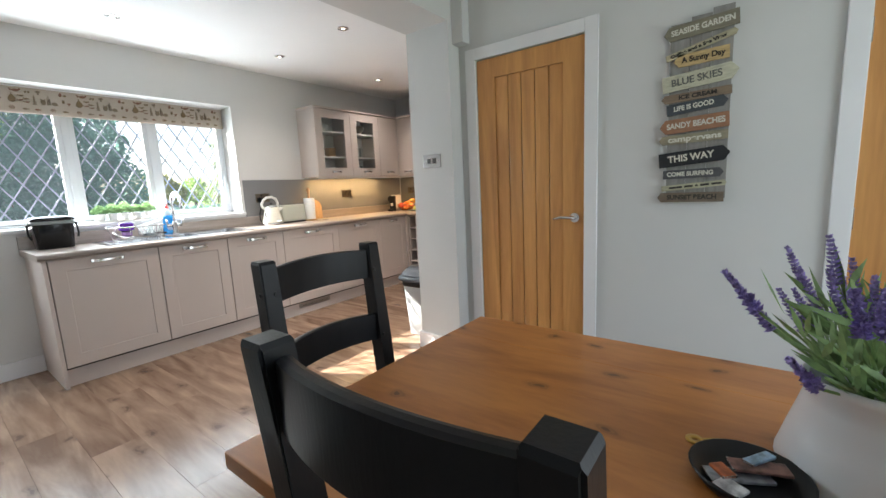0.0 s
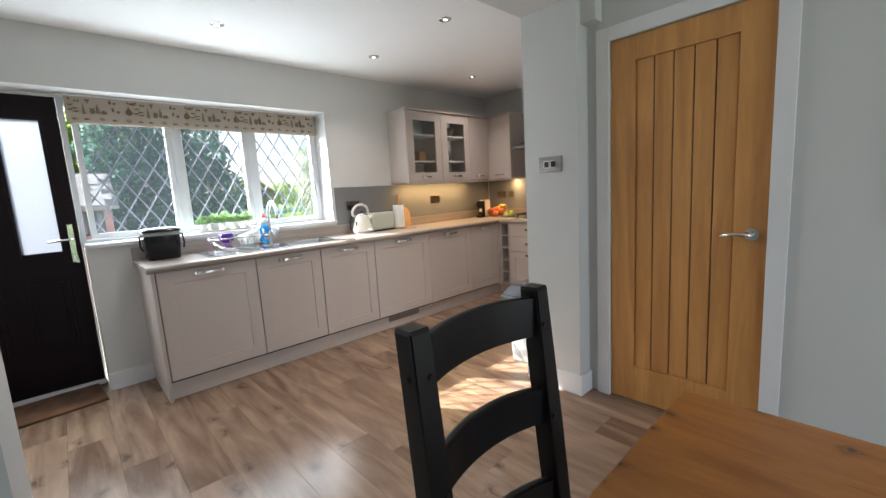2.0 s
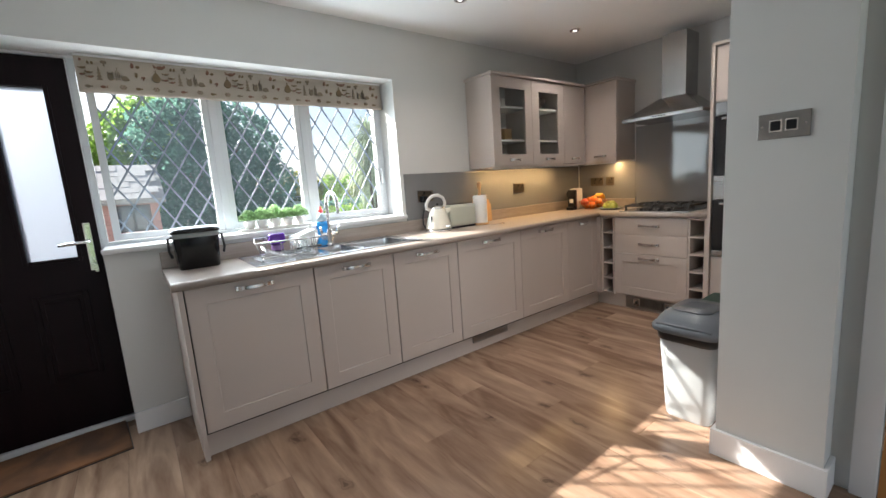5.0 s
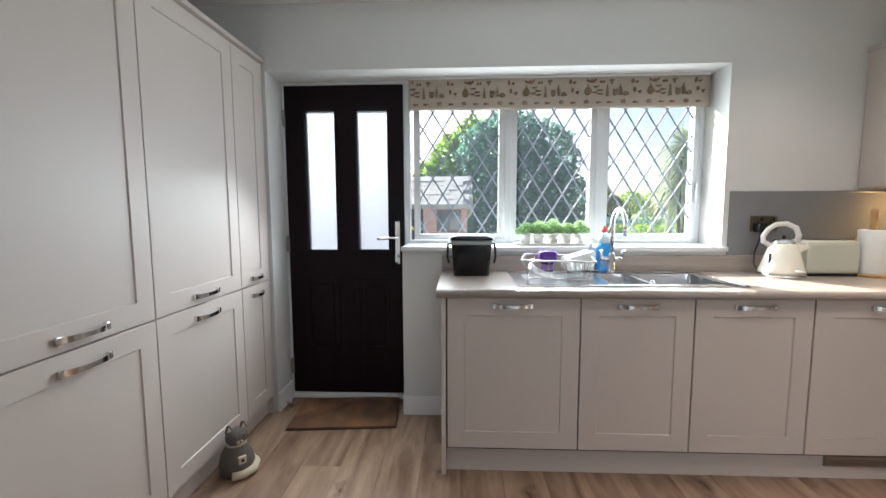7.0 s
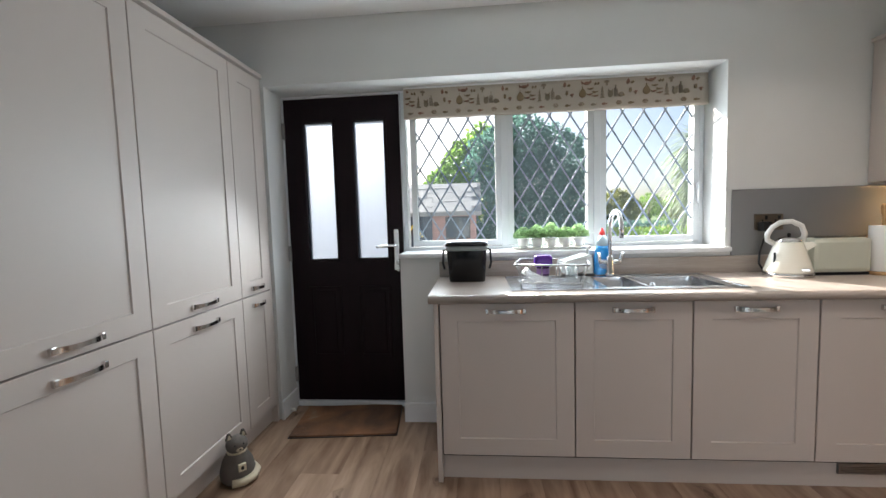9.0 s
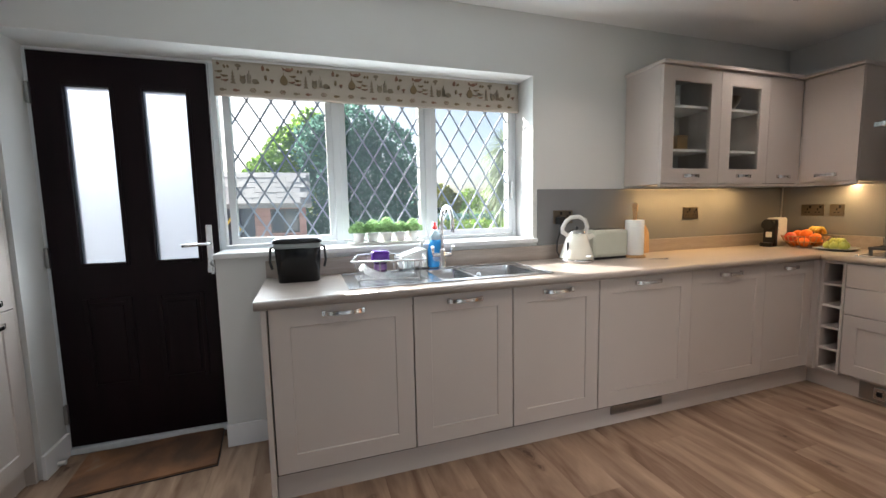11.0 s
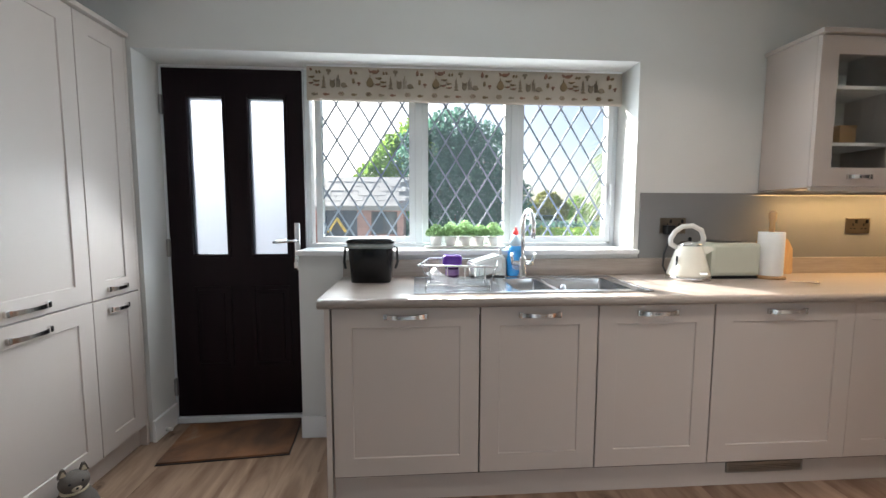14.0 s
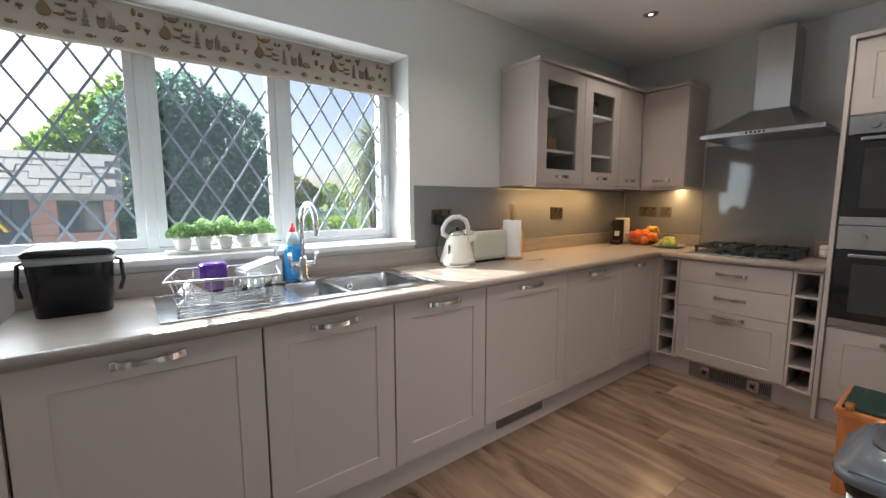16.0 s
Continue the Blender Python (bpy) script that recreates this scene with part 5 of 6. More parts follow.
M_ORANGE = mat("orange_peel", (0.78, 0.17, 0.015), 0.45, vary=0.08, scale=12, bump=0.3, bscale=220)
M_YELLOW = mat("banana_skin", (0.70, 0.48, 0.08), 0.5, vary=0.15, scale=20)
M_REDF = mat("red_apple", (0.55, 0.07, 0.03), 0.3, vary=0.3, scale=20)
M_GREENF = mat("green_pear", (0.42, 0.45, 0.10), 0.4, vary=0.2, scale=20)
for k, (a, b, z, m_) in enumerate(((-0.055, -0.03, 0.04, M_ORANGE), (0.02, -0.065, 0.04, M_ORANGE), (0.06, 0.02, 0.04, M_REDF), (-0.02, 0.05, 0.04, M_ORANGE), (-0.06, 0.055, 0.075, M_REDF), (0.0, -0.01, 0.096, M_ORANGE), (0.04, 0.065, 0.085, M_ORANGE), (-0.03, -0.085, 0.072, M_ORANGE))):
    fr = thing("orange", 3.665 + a, 0.285 + b, 0.911 + z, "round ripe orange in the wire basket" if m_ is M_ORANGE else "round red apple in the wire basket", "orange" if m_ is M_ORANGE else "apple", "fruit in the basket")
    part("peel", ball(bmesh.new(), 0, 0, 0, 0.037, 0.95, 3), m_, fr)
    part("stalk", tube([(0, 0, 0.033), (0.002, 0, 0.04)], 0.002, 5), M_SOIL, fr)
bn = thing("banana_bunch", 3.735, 0.25, 1.005, "yellow bananas lying on the fruit basket", "bananas")
for k in range(3):
    part("banana", tube([(0.05 * math.cos(a) - 0.02 + 0.01 * k, -0.03 + 0.028 * k, 0.05 * math.sin(a)) for a in (0.1, 0.6, 1.1, 1.6, 2.1, 2.6)], 0.015, 8, taper=0.6), M_YELLOW, bn)
pp = thing("fruit_plate", 3.64, 0.075, 0.911, "grey square plate of green pears", "plate", rz=15)
part("plate", loft([rounded(0.15, 0.13, 0, 0.02), rounded(0.235, 0.20, 0.014, 0.02), rounded(0.235, 0.20, 0.018, 0.02), rounded(0.15, 0.13, 0.006, 0.02)]), mat("grey_stoneware", (0.30, 0.31, 0.30), 0.4, vary=0.05), pp)
for k in range(9):
    a, b = 0.066 * math.cos(k * 2.4) * math.sqrt((k + 0.3) / 9), 0.056 * math.sin(k * 2.4) * math.sqrt((k + 0.3) / 9)
    fr = thing("pear", 3.64 + a, 0.075 + b, 0.943 + (0.022 if k < 3 else 0.0), "small green pear heaped on the grey plate", "pear", "pears on the plate", rz=40 * k)
    part("fruit", lathe([(0, -0.026), (0.017, -0.024), (0.026, -0.009), (0.025, 0.006), (0.015, 0.02), (0.009, 0.026), (0, 0.029)], 14), M_GREENF, fr)
    part("stalk", tube([(0, 0, 0.026), (0.004, 0, 0.038)], 0.0018, 5), M_SOIL, fr)

# ---- gas hob ----
hob = thing("gas_hob", 3.60, -0.452, 0.911, "four burner steel gas hob with black iron grates", "hob")
part("plate", bx(-0.235, 0.215, -0.295, 0.295, 0, 0.008, 0.003), M_STEEL, hob)
M_IRON = mat("cast_iron", (0.018, 0.018, 0.018), 0.55, vary=0.2, bump=0.2)
for a, b, r in ((-0.09, -0.16, 0.042), (0.11, -0.16, 0.034), (-0.09, 0.12, 0.034), (0.11, 0.12, 0.046)):
    bu = part("burner", lathe([(0, 0.008), (r + 0.012, 0.008), (r + 0.008, 0.016), (r, 0.018), (r, 0.026), (r - 0.006, 0.03), (0, 0.03)], 20, a, b), M_IRON, hob)
for cy in (-0.155, 0.135):
    bm = bmesh.new()
    for y in (cy - 0.115, cy + 0.115):
        box(bm, -0.19, 0.20, y - 0.007, y + 0.007, 0.040, 0.056, 0.002)
    for x in (-0.185, 0.195):
        box(bm, x - 0.006, x + 0.006, cy - 0.115, cy + 0.115, 0.040, 0.056, 0.002)
        for y in (cy - 0.11, cy + 0.11):
            box(bm, x - 0.006, x + 0.006, y - 0.007, y + 0.007, 0.008, 0.042)
    for x in (-0.09, 0.11):
        for q in ((x - 0.09, x - 0.03, cy - 0.005, cy + 0.005), (x + 0.03, x + 0.09, cy - 0.005, cy + 0.005), (x - 0.005, x + 0.005, cy - 0.11, cy - 0.035), (x - 0.005, x + 0.005, cy + 0.035, cy + 0.11)):
            box(bm, *q, 0.044, 0.062, 0.002)
    part("grate", bm, M_IRON, hob)
for k in range(4):
    part("knob", lathe([(0, 0.008), (0.017, 0.008), (0.015, 0.03), (0, 0.032)], 16, -0.212, -0.13 + 0.075 * k), M_BLACK, hob)
wk = thing("wire_caddy", 3.72, -0.82, 0.911, "small wire caddy with white jars", "caddy")
for z in (0.01, 0.06, 0.10):
    part("ring", tube([(-0.045, -0.045, z), (0.045, -0.045, z), (0.045, 0.045, z), (-0.045, 0.045, z), (-0.045, -0.045, z)], 0.002, 5), M_COPPER, wk)
for a, b in ((-1, -1), (1, -1), (1, 1), (-1, 1)):
    part("post", tube([(a * 0.045, b * 0.045, 0), (a * 0.045, b * 0.045, 0.13)], 0.002, 5), M_COPPER, wk)
part("jar", lathe([(0, 0.003), (0.032, 0.003), (0.034, 0.02), (0.034, 0.075), (0.026, 0.085), (0, 0.085)], 18), M_WHITE, wk)

# ---- crockery behind the glazed doors ----
def cup(x, y, z, r, h, m_, label, cat):
    c = thing("mug" if cat == "mug" else "drinking_glass" if cat == "glass" else "bowl", x, y, z, label, cat, "crockery in the wall cabinet")
    part("body", lathe([(0, 0), (r * 0.8, 0), (r, h * 0.3), (r, h), (r * 0.9, h), (r * 0.88, h * 0.2), (0, 0.004)], 18), m_, c)
    if cat == "mug":
        part("handle", tube([(-r, 0, h * 0.8), (-r - 0.02, 0, h * 0.7), (-r - 0.02, 0, h * 0.35), (-r, 0, h * 0.25)], 0.005, 6), m_, c)


M_TAN = mat("tan_box", (0.35, 0.20, 0.08), 0.6, vary=0.15)
cup(2.48, 0.42, 1.8665, 0.038, 0.085, M_WHITE, "white mug on the cabinet shelf", "mug")
cup(2.56, 0.45, 1.8665, 0.036, 0.08, M_WHITE, "white mug on the cabinet shelf", "mug")
cup(2.47, 0.43, 1.5945, 0.032, 0.11, M_CLEAR, "clear glass on the cabinet shelf", "glass")
cup(2.50, 0.43, 1.389, 0.045, 0.06, M_WHITE, "white bowl at the bottom of the cabinet", "bowl")
cup(2.60, 0.43, 1.389, 0.04, 0.07, M_BLACK, "dark bowl at the bottom of the cabinet", "bowl")
for k in range(4):
    cup(2.89 + 0.055 * k, 0.42 + 0.03 * (k % 2), 1.5945, 0.023, 0.12, M_CLEAR, "clear glass tumbler on the cabinet shelf", "glass")
    cup(2.89 + 0.055 * k, 0.42 + 0.03 * (k % 2), 1.389, 0.024, 0.11, M_CLEAR, "clear glass tumbler on the cabinet floor", "glass")
tbx = thing("tea_box", 2.58, 0.43, 1.5945, "small tan storage box on the shelf", "box")
part("body", bx(-0.045, 0.045, -0.04, 0.04, 0, 0.085, 0.004), M_TAN, tbx)
part("lid", bx(-0.047, 0.047, -0.042, 0.042, 0.085, 0.1, 0.003), M_TAN, tbx)
bb = thing("serving_bowl", 2.98, 0.43, 1.8665, "brown patterned serving bowl on the top shelf", "bowl")
part("bowl", lathe([(0, 0), (0.05, 0), (0.09, 0.05), (0.10, 0.09), (0.095, 0.09), (0.085, 0.052), (0, 0.01)], 24), mat("brown_glaze", (0.16, 0.11, 0.07), 0.35, vary=0.3, scale=30), bb)
part("foot", lathe([(0.0, 0.0), (0.045, 0.0), (0.045, 0.004), (0, 0.004)], 20), M_TAN, bb)

# ---- downlights and switch ----
M_LAMP = glow("downlight_lens", (1.0, 0.95, 0.85), 1.5)
for x, y in DOWNLIGHTS:
    dl = thing("downlight", x, y, ZC, "recessed round chrome ceiling downlight", "downlight", "ceiling downlights")
    part("bezel", lathe([(0.022, -0.003), (0.028, -0.006), (0.042, -0.004), (0.044, 0.0), (0.03, 0.001)], 24), M_NICKEL, dl)
    part("cup", lathe([(0.0225, -0.0035), (0.0, -0.0034)], 20), M_BLACK, dl)
    part("lens", lathe([(0.013, -0.0045), (0.0, -0.0045)], 16), M_LAMP, dl)
sw = tagged(new("light_switch"), "brushed steel double rocker switch on the pier", "switch")
sw.matrix_world = pose(XP - 0.001, -1.683, 1.378, 0, 0, -90)
pl = part("plate", bx(-0.073, 0.073, -0.006, 0, -0.044, 0.044, 0.002), M_DKSTEEL, sw)
for s in (-1, 1):
    part("surround", bx(s * 0.022 - 0.018, s * 0.022 + 0.018, -0.0075, -0.005, -0.02, 0.02), M_CHROME, pl)
    part("rocker", bx(s * 0.022 - 0.014, s * 0.022 + 0.014, -0.011, -0.007, -0.016, 0.016, 0.002), M_BLACK, pl)
    part("screw", tube([(s * 0.06, -0.0075, 0), (s * 0.06, -0.005, 0)], 0.003, 8), M_CHROME, pl)
dstop = thing("door_stop", XR0 + 0.017, 0.66, 0.06, "small white door stop on the skirting", "door stop")
part("stop", tube([(0, 0, 0), (0.03, 0, 0)], 0.011, 12), M_WHITE, dstop)

# ---- mat, doorstop cat, bins ----
mt = thing("door_mat", -0.578, 0.572, FZ, "brown coir door mat with a worn print", "mat", rz=5)
m_coir, n_, l_, b_ = nodes_of("coir")
tc = n_.new("ShaderNodeTexCoord")
nz = n_.new("ShaderNodeTexNoise")
nz.inputs["Scale"].default_value, nz.inputs["Detail"].default_value, nz.inputs["Distortion"].default_value = 3.2, 4, 0.7
fn = n_.new("ShaderNodeTexNoise")
fn.inputs["Scale"].default_value = 400
rp = n_.new("ShaderNodeValToRGB")
rp.color_ramp.elements[0].position, rp.color_ramp.elements[1].position = 0.38, 0.62
rp.color_ramp.elements[0].color, rp.color_ramp.elements[1].color = (0.085, 0.045, 0.028, 1), (0.23, 0.105, 0.048, 1)
e = rp.color_ramp.elements.new(0.72)
e.color = (0.26, 0.20, 0.14, 1)
l_.new(tc.outputs["Object"], nz.inputs["Vector"]), l_.new(tc.outputs["Object"], fn.inputs["Vector"])
l_.new(nz.outputs["Fac"], rp.inputs[0]), l_.new(rp.outputs[0], b_.inputs["Base Color"])
bp_ = n_.new("ShaderNodeBump")
bp_.inputs["Strength"].default_value = 0.8
bp_.inputs["Distance"].default_value = 0.004
l_.new(fn.outputs["Fac"], bp_.inputs["Height"]), l_.new(bp_.outputs[0], b_.inputs["Normal"])
b_.inputs["Roughness"].default_value = 0.95
part("coir_surface", bx(-0.305, 0.305, -0.185, 0.185, 0.004, 0.014, 0.003), m_coir, mt)
part("backing", bx(-0.309, 0.309, -0.189, 0.189, 0.0, 0.005, 0.001), M_BLACK, mt)

M_PLUSH = mat("grey_plush", (0.11, 0.095, 0.085), 0.95, vary=0.15, scale=25, bump=0.6, bscale=300)
ct = tagged(new("cat_doorstop"), "grey plush cat doorstop with a cream tail", "doorstop")
ct.matrix_world = pose(-0.945, 0.005, FZ, 0, 0, 48) @ Matrix.Scale(0.86, 4)
M_CREAMP = mat("cream_plush", (0.55, 0.48, 0.36), 0.95, vary=0.1, bump=0.5, bscale=300)
bm = lathe([(0, 0), (0.074, 0.0), (0.088, 0.022), (0.09, 0.06), (0.078, 0.11), (0.056, 0.15), (0.042, 0.165), (0, 0.168)], 24)
ball(bm, 0.0, -0.012, 0.205, 0.056, 0.86, 3)
for s in (-1, 1):
    prism([(-0.019, 0), (0.019, 0), (0.006, 0.036), (-0.006, 0.036)], 0.016, bm, pose(s * 0.036, 0.0, 0.238, 90, 0, 0))
part("body", bm, M_PLUSH, ct)
part("tail", tube([(0.085, 0.03, 0.03), (0.09, -0.03, 0.03), (0.055, -0.085, 0.028), (0.0, -0.10, 0.027), (-0.055, -0.085, 0.03)], 0.024, 12, taper=0.85), M_CREAMP, ct, "cream tail round the front")
part("collar", tube([(0.046 * math.cos(radians(a)), -0.006 + 0.046 * math.sin(radians(a)), 0.166) for a in range(0, 361, 20)], 0.006, 8), M_CREAMP, ct, "cream collar")
part("muzzle", ball(bmesh.new(), 0.0, -0.055, 0.192, 0.020, 0.85, 2), M_CREAMP, ct)
part("nose", ball(bmesh.new(), 0.0, -0.073, 0.197, 0.006, 0.8, 2), M_BLACK, ct)
for s in (-1, 1):
    part("eye", ball(bmesh.new(), s * 0.022, -0.058, 0.218, 0.006, 1.0, 2), M_BLACK, ct)
    part("inner_ear", prism([(-0.011, 0), (0.011, 0), (0.003, 0.022), (-0.003, 0.022)], 0.003, None, pose(s * 0.036, -0.0155, 0.243, 90, 0, 0)), M_CREAMP, ct)
part("patch", bx(-0.020, 0.020, -0.094, -0.076, 0.082, 0.122, 0.004), M_CREAMP, ct, "cream patch with a dark heart")
part("heart", ball(bmesh.new(), 0.0, -0.094, 0.102, 0.009, 1.1, 2), M_BLACK, ct)

M_BIN = mat("pale_grey_bin", (0.34, 0.36, 0.37), 0.42, vary=0.04, scale=4)
M_LID = mat("slate_bin_lid", (0.10, 0.115, 0.135), 0.22, vary=0.06)
bi = thing("kitchen_bin", 2.03, -1.325, FZ, "tall pale grey plastic bin with slate swing lid", "bin")
part("body", loft([rounded(0.235, 0.20, 0.0, 0.04), rounded(0.24, 0.205, 0.006, 0.04), rounded(0.31, 0.255, 0.435, 0.05), rounded(0.31, 0.255, 0.436, 0.05)]), M_BIN, bi)
part("bag_edge", loft([rounded(0.316, 0.262, 0.405, 0.05), rounded(0.322, 0.268, 0.43, 0.05), rounded(0.318, 0.264, 0.452, 0.05)]), M_BLACK, bi, "black bin bag edge folded over")
lid = part("lid", loft([rounded(0.355, 0.305, 0.448, 0.06), rounded(0.365, 0.315, 0.456, 0.06), rounded(0.365, 0.315, 0.474, 0.06), rounded(0.352, 0.302, 0.482, 0.06), rounded(0.338, 0.285, 0.49, 0.06), rounded(0.315, 0.265, 0.512, 0.06), rounded(0.285, 0.235, 0.532, 0.06), rounded(0.25, 0.20, 0.546, 0.06), rounded(0.10, 0.08, 0.553, 0.03)]), M_LID, bi)
part("flap", loft([rounded(0.23, 0.18, 0.5475, 0.05), rounded(0.226, 0.176, 0.555, 0.05), rounded(0.10, 0.08, 0.560, 0.03)]), mat("dark_slate_flap", (0.06, 0.068, 0.08), 0.3, vary=0.06), lid, "dark slate swing flap")
part("ridge", tube([(-0.165, 0.12, 0.487), (-0.17, 0.0, 0.490), (-0.165, -0.12, 0.487)], 0.007, 8), M_LID, lid)
gt = thing("toy_chest", 2.77, -1.255, FZ, "orange pine box with a dark green lid", "chest")
M_OPINE = wood("orange_pine", (0.36, 0.12, 0.035), (0.52, 0.20, 0.06), 0.4, (20, 20, 2))
part("body", bx(-0.15, 0.15, -0.17, 0.17, 0.0, 0.345, 0.004), M_OPINE, gt)
part("rim", bx(-0.165, 0.165, -0.185, 0.185, 0.345, 0.375, 0.008), M_OPINE, gt)
part("lid", bx(-0.145, 0.145, -0.165, 0.165, 0.375, 0.39, 0.004), mat("green_lid", (0.01, 0.035, 0.028), 0.4, vary=0.1), gt, "dark green lid")
for s in (-1, 1):
    part("knob", tube([(-0.15, s * 0.14, 0.374), (-0.15, s * 0.14, 0.405)], 0.014, 10), M_OPINE, gt)

# ---- wall sign ----
sg = tagged(new("wall_sign"), "wooden arrow board sign with seaside sayings", "sign")
sg.matrix_world = pose(XO - 0.002, -3.19, 1.50, 0, 0, -90)
M_GREYB = wood("weathered_grey_board", (0.20, 0.19, 0.18), (0.31, 0.30, 0.285), 0.8, (30, 30, 2))
for k in range(3):
    part("backboard", bx(-0.122 + 0.082 * k, -0.042 + 0.082 * k, -0.012, 0, -0.42 + 0.006 * k, 0.40 + 0.018 * k, 0.001), M_GREYB, sg)
INK = {"w": mat("cream_letter", (0.62, 0.60, 0.52), 0.8), "k": mat("dark_letter", (0.035, 0.03, 0.025), 0.8), "g": mat("grey_letter", (0.13, 0.13, 0.12), 0.8)}
ARROWS = [  # text, z, half height, half width, centre, tilt, points right, board colour, ink
    ("SEASIDE GARDEN", 0.366, 0.032, 0.146, -0.005, 4, 0, (0.20, 0.18, 0.13), "w", 0.034),
    ("Coffee and a Sea View", 0.285, 0.014, 0.142, 0.0, 14, 1, (0.42, 0.38, 0.26), "k", 0.02),
    ("A Sunny Day", 0.235, 0.027, 0.108, 0.003, 2, 0, (0.50, 0.36, 0.17), "k", 0.034),
    ("BLUE SKIES", 0.145, 0.036, 0.150, 0.0, 5, 1, (0.46, 0.45, 0.34), "g", 0.044),
    ("ICE CREAM", 0.070, 0.019, 0.140, -0.012, 2, 0, (0.22, 0.16, 0.11), "k", 0.026),
    ("LIFE IS GOOD", 0.024, 0.025, 0.122, -0.006, 5, 1, (0.055, 0.062, 0.07), "w", 0.030),
    ("SANDY BEACHES", -0.058, 0.033, 0.140, -0.016, 3, 0, (0.30, 0.15, 0.085), "w", 0.036),
    ("campervans", -0.122, 0.021, 0.140, -0.018, 2, 0, (0.26, 0.23, 0.16), "w", 0.036),
    ("THIS WAY", -0.210, 0.034, 0.145, -0.010, 5, 1, (0.016, 0.017, 0.02), "w", 0.044),
    ("COME SURFING", -0.288, 0.021, 0.124, -0.010, 1, 1, (0.075, 0.075, 0.08), "w", 0.028),
    ("", -0.346, 0.013, 0.134, -0.006, 5, 1, (0.42, 0.40, 0.28), "k", 0.02),
    ("SUNSET BEACH", -0.400, 0.023, 0.138, -0.020, 0, 0, (0.17, 0.13, 0.095), "k", 0.030),
]
for text, z, hh, hw, cx, tilt, right, col, ink, size in ARROWS:
    m_ = Matrix.Translation((cx, -0.013, z)) @ Matrix.Rotation(radians(-tilt), 4, "Y") @ Matrix.Rotation(radians(90), 4, "X")
    p = hh * 0.75
    out = [(-hw, -hh), (hw - p, -hh), (hw, 0), (hw - p, hh), (-hw, hh)]
    if not right:
        out = [(-x, y) for x, y in out][::-1]
    ar = part("arrow", prism(out, 0.010, None, m_), mat("arrow_board", col, 0.8, vary=0.18, scale=25, stretch=(1, 1, 5), bump=0.2), sg)
    if text:
        cu = bpy.data.curves.new("letters", "FONT")
        cu.body, cu.size, cu.align_x, cu.align_y, cu.extrude = text, size, "CENTER", "CENTER", 0.0006
        cu.offset = 0.0011
        cu.materials.append(INK[ink])
        tx = new("letters", cu)
        tx.parent = ar
        wtxt = {"SEASIDE GARDEN": 0.245, "A Sunny Day": 0.17, "Coffee and a Sea View": 0.225, "BLUE SKIES": 0.2, "ICE CREAM": 0.15, "LIFE IS GOOD": 0.16, "SANDY BEACHES": 0.235, "campervans": 0.215, "THIS WAY": 0.19, "COME SURFING": 0.19, "SUNSET BEACH": 0.205}[text]
        bpy.context.view_layer.update()
        k = wtxt / max(0.01, tx.dimensions.x)
        tx.matrix_basis = m_ @ Matrix.Translation((0.008 if not right else -0.012, 0, 0.0105)) @ Matrix.Diagonal((k, 1.0, 1, 1))
    else:
        for a0, a1 in ((-0.10, -0.045), (-0.035, 0.0), (0.01, 0.02), (0.03, 0.065), (0.075, 0.115)):
            part("letter_bar", prism([(a0, -hh * 0.35), (a1, -hh * 0.35), (a1, hh * 0.35), (a0, hh * 0.35)], 0.0012, None, m_ @ Matrix.Translation((0, 0, 0.0099))), INK["k"], ar)

# ---- table top things ----
jg = thing("enamel_jug", 0.338, -3.587, TZ, "white enamel jug with embossed flowers", "jug")
M_ENAM = mat("white_enamel", (0.76, 0.78, 0.81), 0.35, vary=0.008, coat=0.2)
bm = bmesh.new()
rings = []
SEG = 32
for r, z in ((0.0, 0.0), (0.124, 0.0), (0.126, 0.006), (0.111, 0.06), (0.096, 0.112), (0.0925, 0.125), (0.092, 0.138), (0.094, 0.153), (0.0915, 0.154), (0.088, 0.13), (0.085, 0.105)):
    ring = []
    for k in range(SEG):
        a = 2 * math.pi * k / SEG
        pull = max(0.0, math.cos(a - radians(135))) ** 6 * max(0.0, (z - 0.10) / 0.054) * 0.034
        ring.append(bm.verts.new(((max(r, 1e-4) + pull) * math.cos(a), (max(r, 1e-4) + pull) * math.sin(a), z + pull * 0.35)))
    rings.append(ring)
for a, b in zip(rings, rings[1:]):
    for k in range(SEG):
        bm.faces.new((a[k], a[(k + 1) % SEG], b[(k + 1) % SEG], b[k])).smooth = True
part("body", bm, M_ENAM, jg)
part("handle", tube([(0.05, -0.075, 0.145), (0.085, -0.14, 0.14), (0.095, -0.16, 0.10), (0.065, -0.095, 0.04)], 0.009, 8), M_ENAM, jg)
rng = random.Random(5)
bm = bmesh.new()
for k in range(26):
    a = radians(rng.uniform(195, 255))
    z = rng.uniform(0.02, 0.10)
    r = 0.1277 - 0.283 * z + 0.0005
    ball(bm, r * math.cos(a), r * math.sin(a), z, rng.uniform(0.004, 0.008), 1.4, 1)
part("embossing", bm, M_ENAM, jg, "raised flower sprig")
M_LAV = mat("lavender_flower", (0.33, 0.26, 0.55), 0.85, vary=0.35, scale=80)
M_STEM = mat("lavender_leaf", (0.22, 0.34, 0.13), 0.6, vary=0.35, scale=40)
lv = thing("lavender_bunch", 0.338, -3.587, TZ + 0.118, "artificial purple lavender bunch in the jug", "flowers")
rng = random.Random(11)
lb = bmesh.new()
